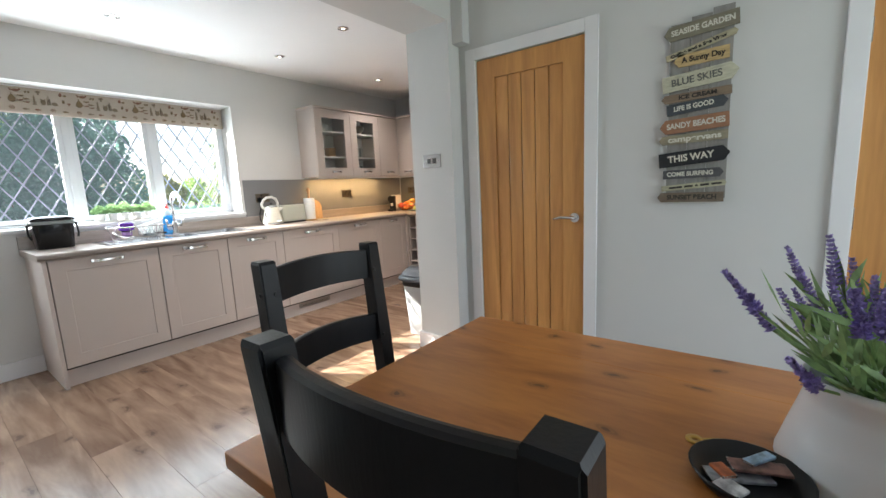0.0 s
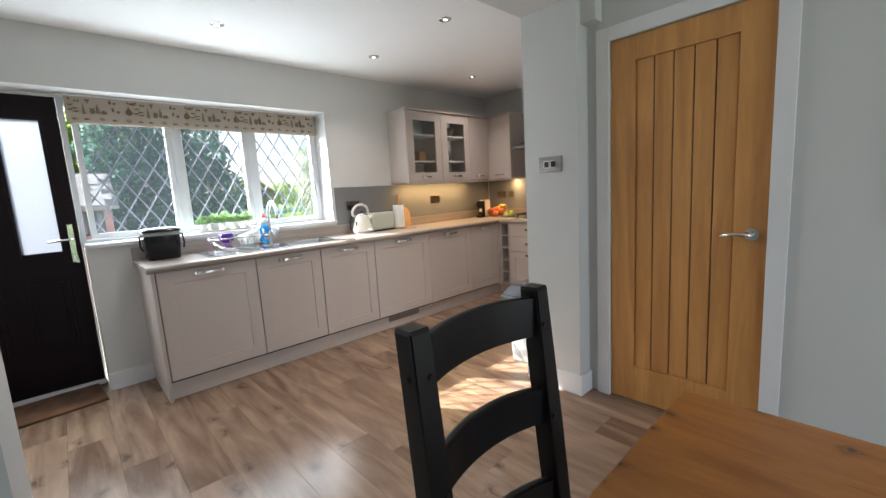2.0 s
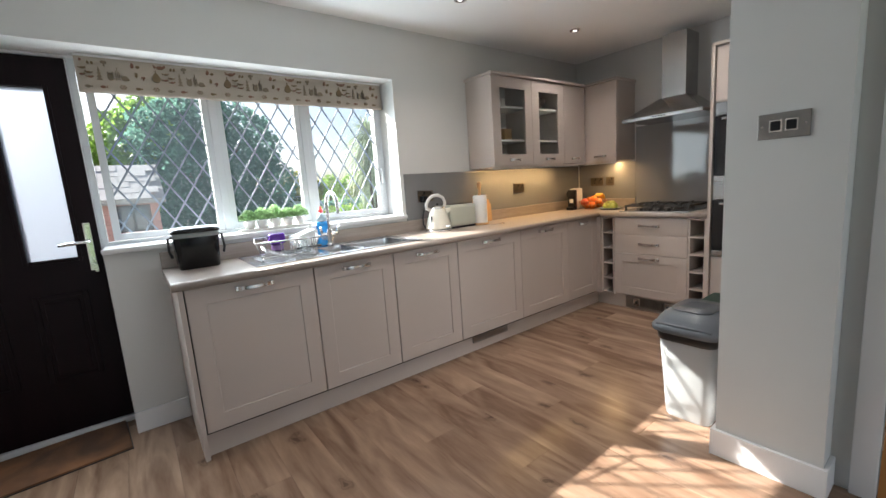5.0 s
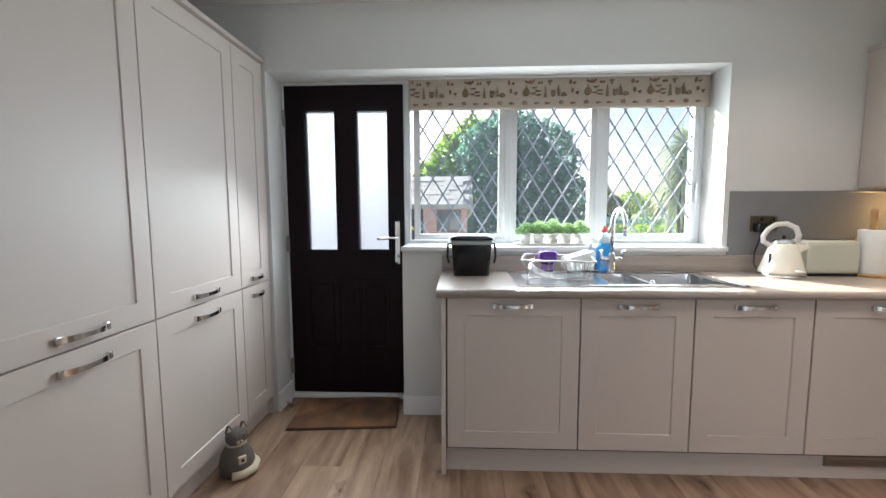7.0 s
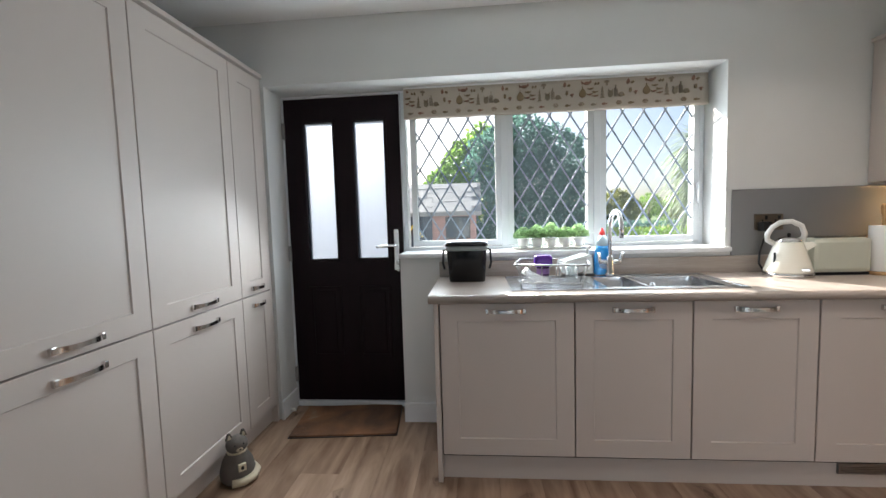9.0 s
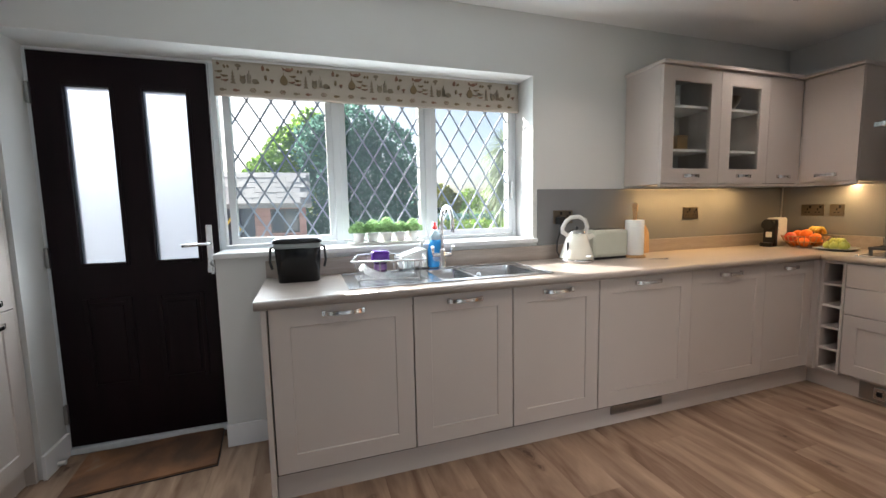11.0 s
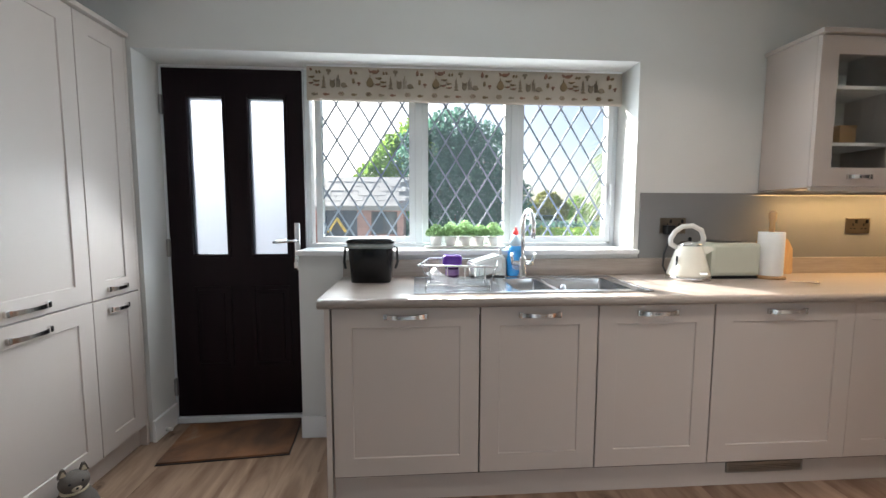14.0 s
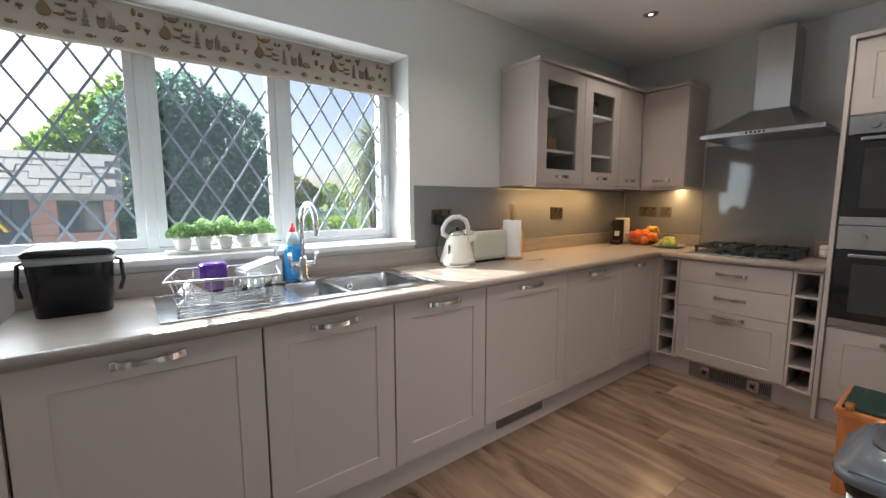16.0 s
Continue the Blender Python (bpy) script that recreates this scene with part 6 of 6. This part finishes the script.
for k in range(34):
    a = rng.uniform(0, 6.283)
    lean = rng.uniform(0.05, 1.15)
    ln = rng.uniform(0.11, 0.205)
    d = Vector((math.cos(a) * lean, math.sin(a) * lean, 1)).normalized()
    base = Vector((math.cos(a) * 0.03, math.sin(a) * 0.03, -0.02))
    tip = base + d * ln + Vector((math.cos(a), math.sin(a), -0.3)) * 0.03 * lean
    part("stem", tube([base, base + d * ln * 0.5, tip], 0.0022, 5), M_STEM, lv)
    if k < 27:
        fb = bmesh.new()
        for j in range(12):
            c = tip + d * (j * 0.0064)
            for i in range(11):
                b = i * 0.571 + j * 0.6
                w = d.orthogonal().normalized()
                o_ = Matrix.Rotation(b, 3, d) @ w
                side = d.cross(o_) * rng.uniform(0.0018, 0.003)
                r_ = (0.0105 - 0.0006 * j) * rng.uniform(0.6, 1.4)
                tp = c + o_ * r_ + d * rng.uniform(0.003, 0.008)
                q = (c + o_ * 0.0015, c + o_ * r_ * 0.6 + side + d * 0.002, tp, c + o_ * r_ * 0.6 - side + d * 0.002, c + o_ * r_ * 0.5 + d * 0.006)
                v_ = [fb.verts.new(p) for p in q]
                fb.faces.new((v_[0], v_[1], v_[2], v_[4])), fb.faces.new((v_[0], v_[4], v_[2], v_[3]))
        part("flower_spike", fb, M_LAV, lv)
    for j in range(8):
        c = base + d * ln * rng.uniform(0.25, 0.95)
        s = (d * 0.8 + Vector((rng.gauss(0, 0.5), rng.gauss(0, 0.5), 0.1))).normalized()
        w = s.orthogonal().normalized() * 0.0055
        L = rng.uniform(0.05, 0.10)
        lb.faces.new([lb.verts.new(p) for p in (c, c + s * L * 0.5 + w, c + s * L, c + s * L * 0.5 - w)])
tagged(part("foliage", lb, M_STEM, lv), kind="stuff")
ty = thing("key_tray", 0.226, -3.43, TZ, "dark round tray with keys and sachets", "tray")
part("tray", lathe([(0, 0), (0.06, 0), (0.075, 0.022), (0.072, 0.023), (0.058, 0.005), (0, 0.005)], 28), M_BLACK, ty)
for k, (a, b, w, d_, rz, col) in enumerate(((0.0, 0.012, 0.085, 0.032, -62, (0.25, 0.25, 0.27)), (-0.042, 0.02, 0.03, 0.035, -30, (0.62, 0.62, 0.62)), (0.02, -0.012, 0.075, 0.028, -70, (0.20, 0.10, 0.08)), (0.035, -0.012, 0.05, 0.016, -35, (0.35, 0.5, 0.65)), (-0.03, 0.03, 0.03, 0.02, 40, (0.45, 0.12, 0.04)))):
    pk = thing("sachet", 0.226 + a, -3.43 + b, TZ + 0.006 + 0.005 * k, "small printed foil sachet in the tray", "sachet", "sachets in the tray", rz=rz)
    part("packet", bx(-w / 2, w / 2, -d_ / 2, d_ / 2, 0, 0.005, 0.002), mat("sachet_print", col, 0.35, 0.3, vary=0.6, scale=60), pk)
    part("seal", bx(-w / 2, -w / 2 + 0.004, -d_ / 2, d_ / 2, 0.001, 0.0045), M_NICKEL, pk)
ky = thing("brass_key", 0.30, -3.357, TZ + 0.001, "brass key lying on the table", "key", rz=-60)
M_BRASS = mat("brass", (0.62, 0.40, 0.12), 0.3, 1.0, vary=0.05)
part("bow", lathe([(0.005, 0), (0.014, 0), (0.014, 0.003), (0.005, 0.003), (0.005, 0)], 16), M_BRASS, ky)
part("blade", bx(0.013, 0.045, -0.003, 0.003, 0.0, 0.003, 0.0008), M_BRASS, ky)

# ---- garden ----
M_LAWN = mat("garden_grass", (0.07, 0.12, 0.03), 0.95, vary=0.35, scale=1.2, bump=0.6, bscale=40)
bm = bmesh.new()
gv = [bm.verts.new(p) for p in ((-400, 0.9, -0.22), (400, 0.9, -0.22), (400, 600, -0.22), (-400, 600, -0.22))]
bm.faces.new(gv)
gv2 = [bm.verts.new(p) for p in ((-400, -400, -0.22), (400, -400, -0.22), (400, -5.6, -0.22), (-400, -5.6, -0.22))]
bm.faces.new(gv2)
for xs in ((-400, -1.92), (4.16, 400)):
    bm.faces.new([bm.verts.new(p) for p in ((xs[0], -5.6, -0.22), (xs[1], -5.6, -0.22), (xs[1], 0.9, -0.22), (xs[0], 0.9, -0.22))])
setting("ground", bm, M_LAWN, "garden lawn and ground outside", "ground")
M_ASPH = mat("driveway_asphalt", (0.12, 0.12, 0.125), 0.9, vary=0.2, scale=2, bump=0.4, bscale=80)
setting("road", bx(3.0, 90, 12, 46, -0.22, -0.20), M_ASPH, "grey asphalt road beyond the hedge", "road")
setting("pavement", bx(-6, 3.2, 0.92, 3.6, -0.22, -0.195), mat("pale_paving", (0.34, 0.32, 0.29), 0.9, vary=0.15, scale=3), "pale paved yard outside the door", "pavement")

M_LEAFD = leafy("dark_shrub_leaf", (0.085, 0.18, 0.145), 0.3, through_light=0.6)
M_LEAFL = leafy("bright_leaf", (0.19, 0.32, 0.06), through_light=0.5)
M_LEAFY = leafy("yellow_green_leaf", (0.22, 0.23, 0.05))
M_BARK = mat("bark", (0.10, 0.075, 0.05), 0.9, vary=0.3, scale=8, bump=0.6, bscale=30, stretch=(3, 3, 0.5))


def tree(name, x, y, label, blobs, leaf, n, size, seed, trunk=(0.12, 1.2)):
    """A trunk with limbs and a crown of loose leaves gathered round several uneven lobes."""
    t = thing(name, x, y, -0.22, label, "tree" if trunk[1] > 1 else "shrub")
    rng = random.Random(seed)
    tk = part("trunk", tube([(0, 0, 0), (0.03, 0.02, trunk[1] * 0.5), (0.0, 0.05, trunk[1])], trunk[0], 10, taper=0.6), M_BARK, t)
    for bx_, by_, bz_, r in blobs[:6]:
        part("limb", tube([(0, 0.03, trunk[1] * 0.7), (bx_ * 0.5, by_ * 0.5, (trunk[1] * 0.7 + bz_) / 2), (bx_, by_, bz_)], trunk[0] * 0.4, 6, taper=0.3), M_BARK, tk)
    tot = sum(b[3] ** 2 for b in blobs)
    vs, fs = [], []
    for bx_, by_, bz_, r in blobs:
        for _ in range(int(n * r * r / tot)):
            d = Vector((rng.gauss(0, 1), rng.gauss(0, 1), rng.gauss(0, 1))).normalized()
            q = r * (rng.uniform(0.55, 1.0) ** 0.5) * (0.88 + 0.22 * noise.noise(d * 2.5 + Vector((bx_, by_, bz_))))
            c = Vector((bx_, by_, bz_)) + d * q
            s = (d * 0.5 + Vector((rng.gauss(0, 1), rng.gauss(0, 1), rng.gauss(0, 1)))).normalized()
            w = s.orthogonal().normalized()
            w = Matrix.Rotation(rng.uniform(0, 6.28), 3, s) @ w
            L = size * rng.uniform(0.6, 1.5)
            i = len(vs)
            vs += [c - s * L * 0.5, c + w * L * 0.3, c + s * L * 0.5, c - w * L * 0.3]
            fs.append((i, i + 1, i + 2, i + 3))
    me = bpy.data.meshes.new("crown")
    me.from_pydata([tuple(v) for v in vs], [], fs)
    me.materials.append(leaf)
    cr = new("crown", me)
    cr.parent = t
    tagged(cr, kind="stuff")
    return t


tree("big_shrub_tree", 1.1, 6.9, "large dense dark green garden shrub", [(0.0, 0, 2.85, 0.85), (0.72, 0, 2.55, 0.85), (-0.35, 0.1, 2.6, 0.85), (0.95, 0.0, 1.7, 0.85), (-0.4, 0.0, 1.5, 0.95), (0.3, -0.25, 1.9, 1.1), (0.2, -0.2, 0.9, 1.2), (0.9, -0.1, 0.8, 0.9), (-0.5, 0.0, 0.7, 0.8)], M_LEAFD, 34000, 0.085, 3, (0.14, 1.6))
tree("garden_tree", -0.45, 8.1, "bright green leafy garden tree", [(0.95, 0, 3.05, 0.75), (0.5, 0, 2.65, 0.8), (0.0, 0, 2.15, 0.7), (-0.35, -0.1, 1.85, 0.55), (0.35, 0, 1.5, 0.95)], M_LEAFL, 12000, 0.10, 4, (0.10, 1.6))
tree("far_tree", 13.0, 37, "yellow green tree across the road", [(0, 0, 2.4, 1.5), (1.2, 0, 2.0, 1.1), (-1.2, 0, 1.9, 1.0)], M_LEAFY, 5000, 0.2, 6, (0.2, 2.0))
tree("far_tree", 8.5, 50, "dark green tree in the far hedge line", [(0, 0, 3.0, 2.0), (2.0, 0, 2.6, 1.6), (-2.2, 0, 2.4, 1.6)], M_LEAFD, 5000, 0.28, 7, (0.25, 2.4))
tree("far_tree", 26.0, 48, "green tree in the far hedge line", [(0, 0, 2.8, 2.2), (2.4, 0, 2.4, 1.8), (-2.4, 0, 2.4, 1.8)], M_LEAFL, 5000, 0.28, 8, (0.25, 2.4))
tree("far_tree", -8.0, 26, "green tree beyond the shed", [(0, 0, 2.6, 2.0), (2.4, 0, 2.0, 1.6), (-2.4, 0, 2.2, 1.8)], M_LEAFL, 5000, 0.28, 9, (0.25, 2.4))
for k, (x, y, hh, leaf) in enumerate(((15.5, 44, 2.6, M_LEAFY), (19.5, 46, 3.2, M_LEAFL), (22.5, 43, 2.4, M_LEAFY), (30, 52, 3.4, M_LEAFD), (35, 50, 3.0, M_LEAFY), (5.0, 56, 3.4, M_LEAFD), (12.0, 58, 3.0, M_LEAFL))):
    tree("far_tree", x, y, "leafy tree in the line across the road", [(0, 0, hh * 0.72, hh * 0.5), (hh * 0.5, 0, hh * 0.55, hh * 0.4), (-hh * 0.5, 0, hh * 0.55, hh * 0.42)], leaf, 2600, 0.24, 50 + k, (0.2, 1.6))
for x0, y0, w0, leaf in ((9.0, 22.0, 7.0, M_LEAFD), (16.0, 27.0, 8.0, M_LEAFL), (6.0, 11.5, 5.0, M_LEAFY)):
    hg = thing("boundary_hedge", x0, y0, -0.22, "low uneven hedge along the road", "hedge")
    rng = random.Random(int(x0 * 7))
    tagged(part("leaves", leaf_quads(bmesh.new(), rng, 3000, lambda r: (r.uniform(-w0 / 2, w0 / 2), r.uniform(-0.4, 0.4), 0.05 + (0.8 + 0.2 * math.sin(r.uniform(0, 9))) * r.uniform(0.0, 1.0) ** 0.6), 0.15, 0.3), leaf, hg), kind="stuff")
    part("stems", bx(-w0 / 2 + 0.1, w0 / 2 - 0.1, -0.2, 0.2, 0.0, 0.5), M_BARK, hg)
hd_ = thing("garden_hedge", 3.6, 6.4, -0.22, "low clipped bright green garden hedge", "hedge")
rng = random.Random(21)
bm = leaf_quads(bmesh.new(), rng, 7000, lambda r: (r.uniform(-1.3, 2.6), r.uniform(-0.25, 0.25), 0.05 + 1.15 * r.uniform(0.0, 0.98) ** 0.6), 0.07, 0.3)
tagged(part("leaves", bm, M_LEAFL, hd_), kind="stuff")
part("stems", bx(-1.25, 2.55, -0.12, 0.12, 0.0, 0.75), M_BARK, hd_)

# cordyline palm
pm = thing("cordyline_palm", 3.98, 5.6, -0.22, "spiky green cordyline palm by the window", "palm")
part("trunk", tube([(0, 0, 0), (0.03, 0, 0.9), (0.0, 0.02, 2.4)], 0.08, 10, taper=0.8), M_BARK, pm)
rng = random.Random(31)
vs, fs = [], []
for hz_, cnt in ((2.62, 260), (2.35, 200), (2.0, 140)):
    for k in range(cnt):
        a, el = rng.uniform(0, 6.283), rng.uniform(-0.7, 1.4) if hz_ > 2.5 else rng.uniform(-1.3, 0.3)
        L = rng.uniform(0.55, 0.95)
        d = Vector((math.cos(a) * math.cos(el), math.sin(a) * math.cos(el), math.sin(el)))
        side = Vector((-math.sin(a), math.cos(a), 0)) * 0.013
        pts = []
        for j in range(6):
            u = j / 5
            pts.append((Vector((0, 0, hz_)) + d * L * u - Vector((0, 0, 0.55 * L * u * u)), 1 - 0.85 * u * u))
        i0 = len(vs)
        for p, w in pts:
            vs += [p - side * w, p + side * w]
        fs += [(i0 + 2 * j, i0 + 2 * j + 1, i0 + 2 * j + 3, i0 + 2 * j + 2) for j in range(5)]
me = bpy.data.meshes.new("fronds")
me.from_pydata([tuple(v) for v in vs], [], fs)
me.materials.append(leafy("palm_leaf", (0.30, 0.36, 0.24), 0.3, 5))
fr = new("fronds", me)
fr.parent = pm
tagged(fr, kind="stuff")

# playhouse shed
sh = thing("garden_shed", -1.35, 4.3, -0.22, "pink stained timber playhouse with a pale shingle roof", "shed")
M_PINK = mat("pink_stained_timber", (0.34, 0.20, 0.19), 0.8, vary=0.12, scale=3, stretch=(0.4, 4, 6), bump=0.2, bscale=60)
SHW, SHD, EZ, RZ = 1.56, 1.5, 1.62, 2.05
for k in range(13):
    z = 0.05 + k * 0.122
    part("cladding_board", bx(-SHW, SHW, 0.0, 0.02, z, z + 0.119, 0.004), M_PINK, sh)
    part("cladding_board", bx(SHW - 0.02, SHW, 0.02, SHD, z, z + 0.119, 0.004), M_PINK, sh)
part("inner_wall", bx(-SHW + 0.03, SHW - 0.03, 0.021, SHD, 0.0, EZ), M_JOINT, sh)
M_DKFR = mat("dark_shed_trim", (0.05, 0.045, 0.05), 0.7, vary=0.1)
w_ = part("window", bx(1.105, 1.47, -0.012, -0.002, 1.17, 1.495, 0.003), M_DKFR, sh)
M_SHGL = mat("shed_glass", (0.05, 0.06, 0.08), 0.08, vary=0.2)
for a, b in ((1.13, 1.275), (1.30, 1.445)):
    part("pane", bx(a, b, -0.016, -0.011, 1.20, 1.465), M_SHGL, w_)
part("glazing_bar", bx(1.277, 1.298, -0.02, -0.013, 1.20, 1.465), M_DKFR, w_)
part("window_ledge", bx(1.09, 1.485, -0.05, -0.002, 1.145, 1.17, 0.004), M_PINK, w_)
# boarded blue-grey door, with a pitched nest box fixed to it
M_SHDOOR = mat("blue_grey_shed_paint", (0.045, 0.055, 0.085), 0.7, vary=0.15, scale=3, bump=0.2, bscale=60)
sd = part("door", bx(0.42, 0.905, -0.014, -0.002, 0.06, 1.605, 0.003), M_SHDOOR, sh, "blue-grey painted boarded door")
for k in range(4):
    part("door_board", bx(0.425 + 0.12 * k, 0.54 + 0.12 * k, -0.024, -0.0145, 0.08, 1.585, 0.004), M_SHDOOR, sd)
nest = part("nest_box", prism([(-0.105, 0.0), (0.105, 0.0), (0.0, 0.15)], 0.09, None, Matrix(((1, 0, 0, 0.64), (0, 0, -1, -0.026), (0, 1, 0, 1.235), (0, 0, 0, 1)))), M_DKFR, sd, "small pitched wooden nest box")
for s_ in (-1, 1):
    part("roof_slat", prism([(s_ * 0.135, -0.03), (s_ * 0.105, -0.03), (0.0, 0.135), (0.0, 0.175)], 0.11, None, Matrix(((1, 0, 0, 0.64), (0, 0, -1, -0.026), (0, 1, 0, 1.235), (0, 0, 0, 1)))), M_YELLOW, nest)
ang = math.atan2(RZ - EZ, 0.75)
rf = part("roof", prism([(-0.12, EZ - 0.06), (0.75, RZ), (1.62, EZ - 0.06), (1.62, EZ - 0.11), (0.75, RZ - 0.05), (-0.12, EZ - 0.11)], 2 * SHW + 0.16, None, Matrix(((0, 0, 1, -SHW - 0.08), (1, 0, 0, 0), (0, 1, 0, 0), (0, 0, 0, 1)))), mat("roof_felt", (0.25, 0.25, 0.26), 0.9), sh)
M_SHING = mat("pale_grey_shingle", (0.33, 0.33, 0.35), 0.8, vary=0.12, scale=4, bump=0.3, bscale=60)
shm = [mesh_of("shingle", bx(0.002, 0.198, 0.0, 0.17, 0.0, 0.008 + 0.002 * q, 0.002), M_SHING) for q in range(3)]
sl = math.hypot(0.87, RZ - EZ + 0.06)
rng = random.Random(77)
for r in range(6):
    for k in range(17):
        o = new("shingle", shm[rng.randrange(3)])
        o.parent = rf
        u = r * 0.157 - 0.01
        xx = -SHW - 0.14 + 0.2 * k + (0.1 if r % 2 else 0) * 0.9
        if xx + 0.2 > SHW + 0.12:
            continue
        o.matrix_basis = Matrix.Translation((xx, -0.12 + u * 0.87 / sl, EZ - 0.055 + u * (RZ - EZ + 0.06) / sl + 0.004)) @ Matrix.Rotation(math.atan2(RZ - EZ + 0.06, 0.87) - 0.02, 4, "X")


def car(x, y, rz, color, label):
    c = thing("parked_car", x, y, -0.2, label, "car", rz=rz)
    body = prism([(-2.0, 0.28), (2.0, 0.28), (2.05, 0.62), (1.9, 0.82), (1.15, 0.92), (0.55, 1.36), (-0.9, 1.42), (-1.6, 1.0), (-2.0, 0.92), (-2.08, 0.55)], 1.66, None, Matrix(((1, 0, 0, 0), (0, 0, 1, -0.83), (0, 1, 0, 0), (0, 0, 0, 1))))
    bmesh.ops.bevel(body, geom=list(body.edges), offset=0.06, segments=2, affect="EDGES")
    part("body", body, mat("car_paint", color, 0.2, 0.2, coat=0.8), c)
    for s in (-1, 1):
        w0, w1 = (-0.84, -0.825) if s < 0 else (0.825, 0.84)
        part("side_window", prism([(-1.3, 0.98), (0.95, 0.96), (0.5, 1.3), (-0.85, 1.35)], 0.015, None, Matrix(((1, 0, 0, 0), (0, 0, 1, w0), (0, 1, 0, 0), (0, 0, 0, 1)))), M_DKGLASS, c)
        for xx in (-1.25, 1.3):
            ty_ = part("wheel", tube([(xx, s * 0.66, 0.31), (xx, s * 0.85, 0.31)], 0.31, 18), M_BLACK, c)
            part("rim", tube([(xx, s * 0.845, 0.31), (xx, s * 0.86, 0.31)], 0.19, 14), M_STEEL, ty_)
    return c


car(17.2, 30.2, 12, (0.02, 0.04, 0.10), "dark blue parked car on the road")
car(11.4, 33, 8, (0.30, 0.31, 0.32), "silver parked car on the road")
hs = thing("garage_block", 17, 54, -0.22, "long low garage block with a flat roof", "garage")
part("wall", bx(-4, 4, 0, 4, 0, 2.0), mat("brick_wall", (0.22, 0.15, 0.12), 0.9, vary=0.2, scale=6), hs)
part("roof", bx(-4.3, 4.3, -0.3, 4.3, 2.0, 2.2, 0.03), mat("grey_roof", (0.16, 0.17, 0.19), 0.8, vary=0.1), hs)
for k in range(3):
    part("garage_door", bx(-3.4 + 2.4 * k, -1.6 + 2.4 * k, -0.03, 0.0, 0, 1.75, 0.01), M_WHITE, hs)

# ---- floor planks ----
rng = random.Random(9)
PW, PLN = 0.192, 1.285
plank_mesh = {}


def plank(x0, x1, y0, y1):
    key = (round(x1 - x0, 3), round(y1 - y0, 3))
    if key not in plank_mesh:
        bm = bmesh.new()
        w, l, b, t = key[0], key[1], 0.0007, 0.012
        lo = [bm.verts.new(p) for p in ((0.0003, 0.0003, -t), (w - 0.0003, 0.0003, -t), (w - 0.0003, l - 0.0003, -t), (0.0003, l - 0.0003, -t))]
        md = [bm.verts.new((v.co.x, v.co.y, -b)) for v in lo]
        hi = [bm.verts.new(p) for p in ((b, b, 0), (w - b, b, 0), (w - b, l - b, 0), (b, l - b, 0))]
        for p, q in ((lo, md), (md, hi)):
            for k in range(4):
                bm.faces.new((p[k], p[(k + 1) % 4], q[(k + 1) % 4], q[k]))
        bm.faces.new(hi)
        plank_mesh[key] = mesh_of("plank", bm, M_PLANK)
    o = new("plank", plank_mesh[key])
    o.parent = floor
    o.location = (x0, y0, FZ)


x = XW
row = 0
while x < XE:
    x1 = min(x + PW, XE)
    top = 0.765 if x < -0.23 else YN
    bottom = YS if x < XO else YP1 - 0.02
    y = bottom - [0.0, 0.43, 0.86, 0.21, 0.64, 1.07][row % 6]
    while y < top:
        a, b = max(y, bottom), min(y + PLN, top)
        if b - a > 0.02:
            plank(x, x1, a, b)
        y += PLN
    x, row = x1, row + 1
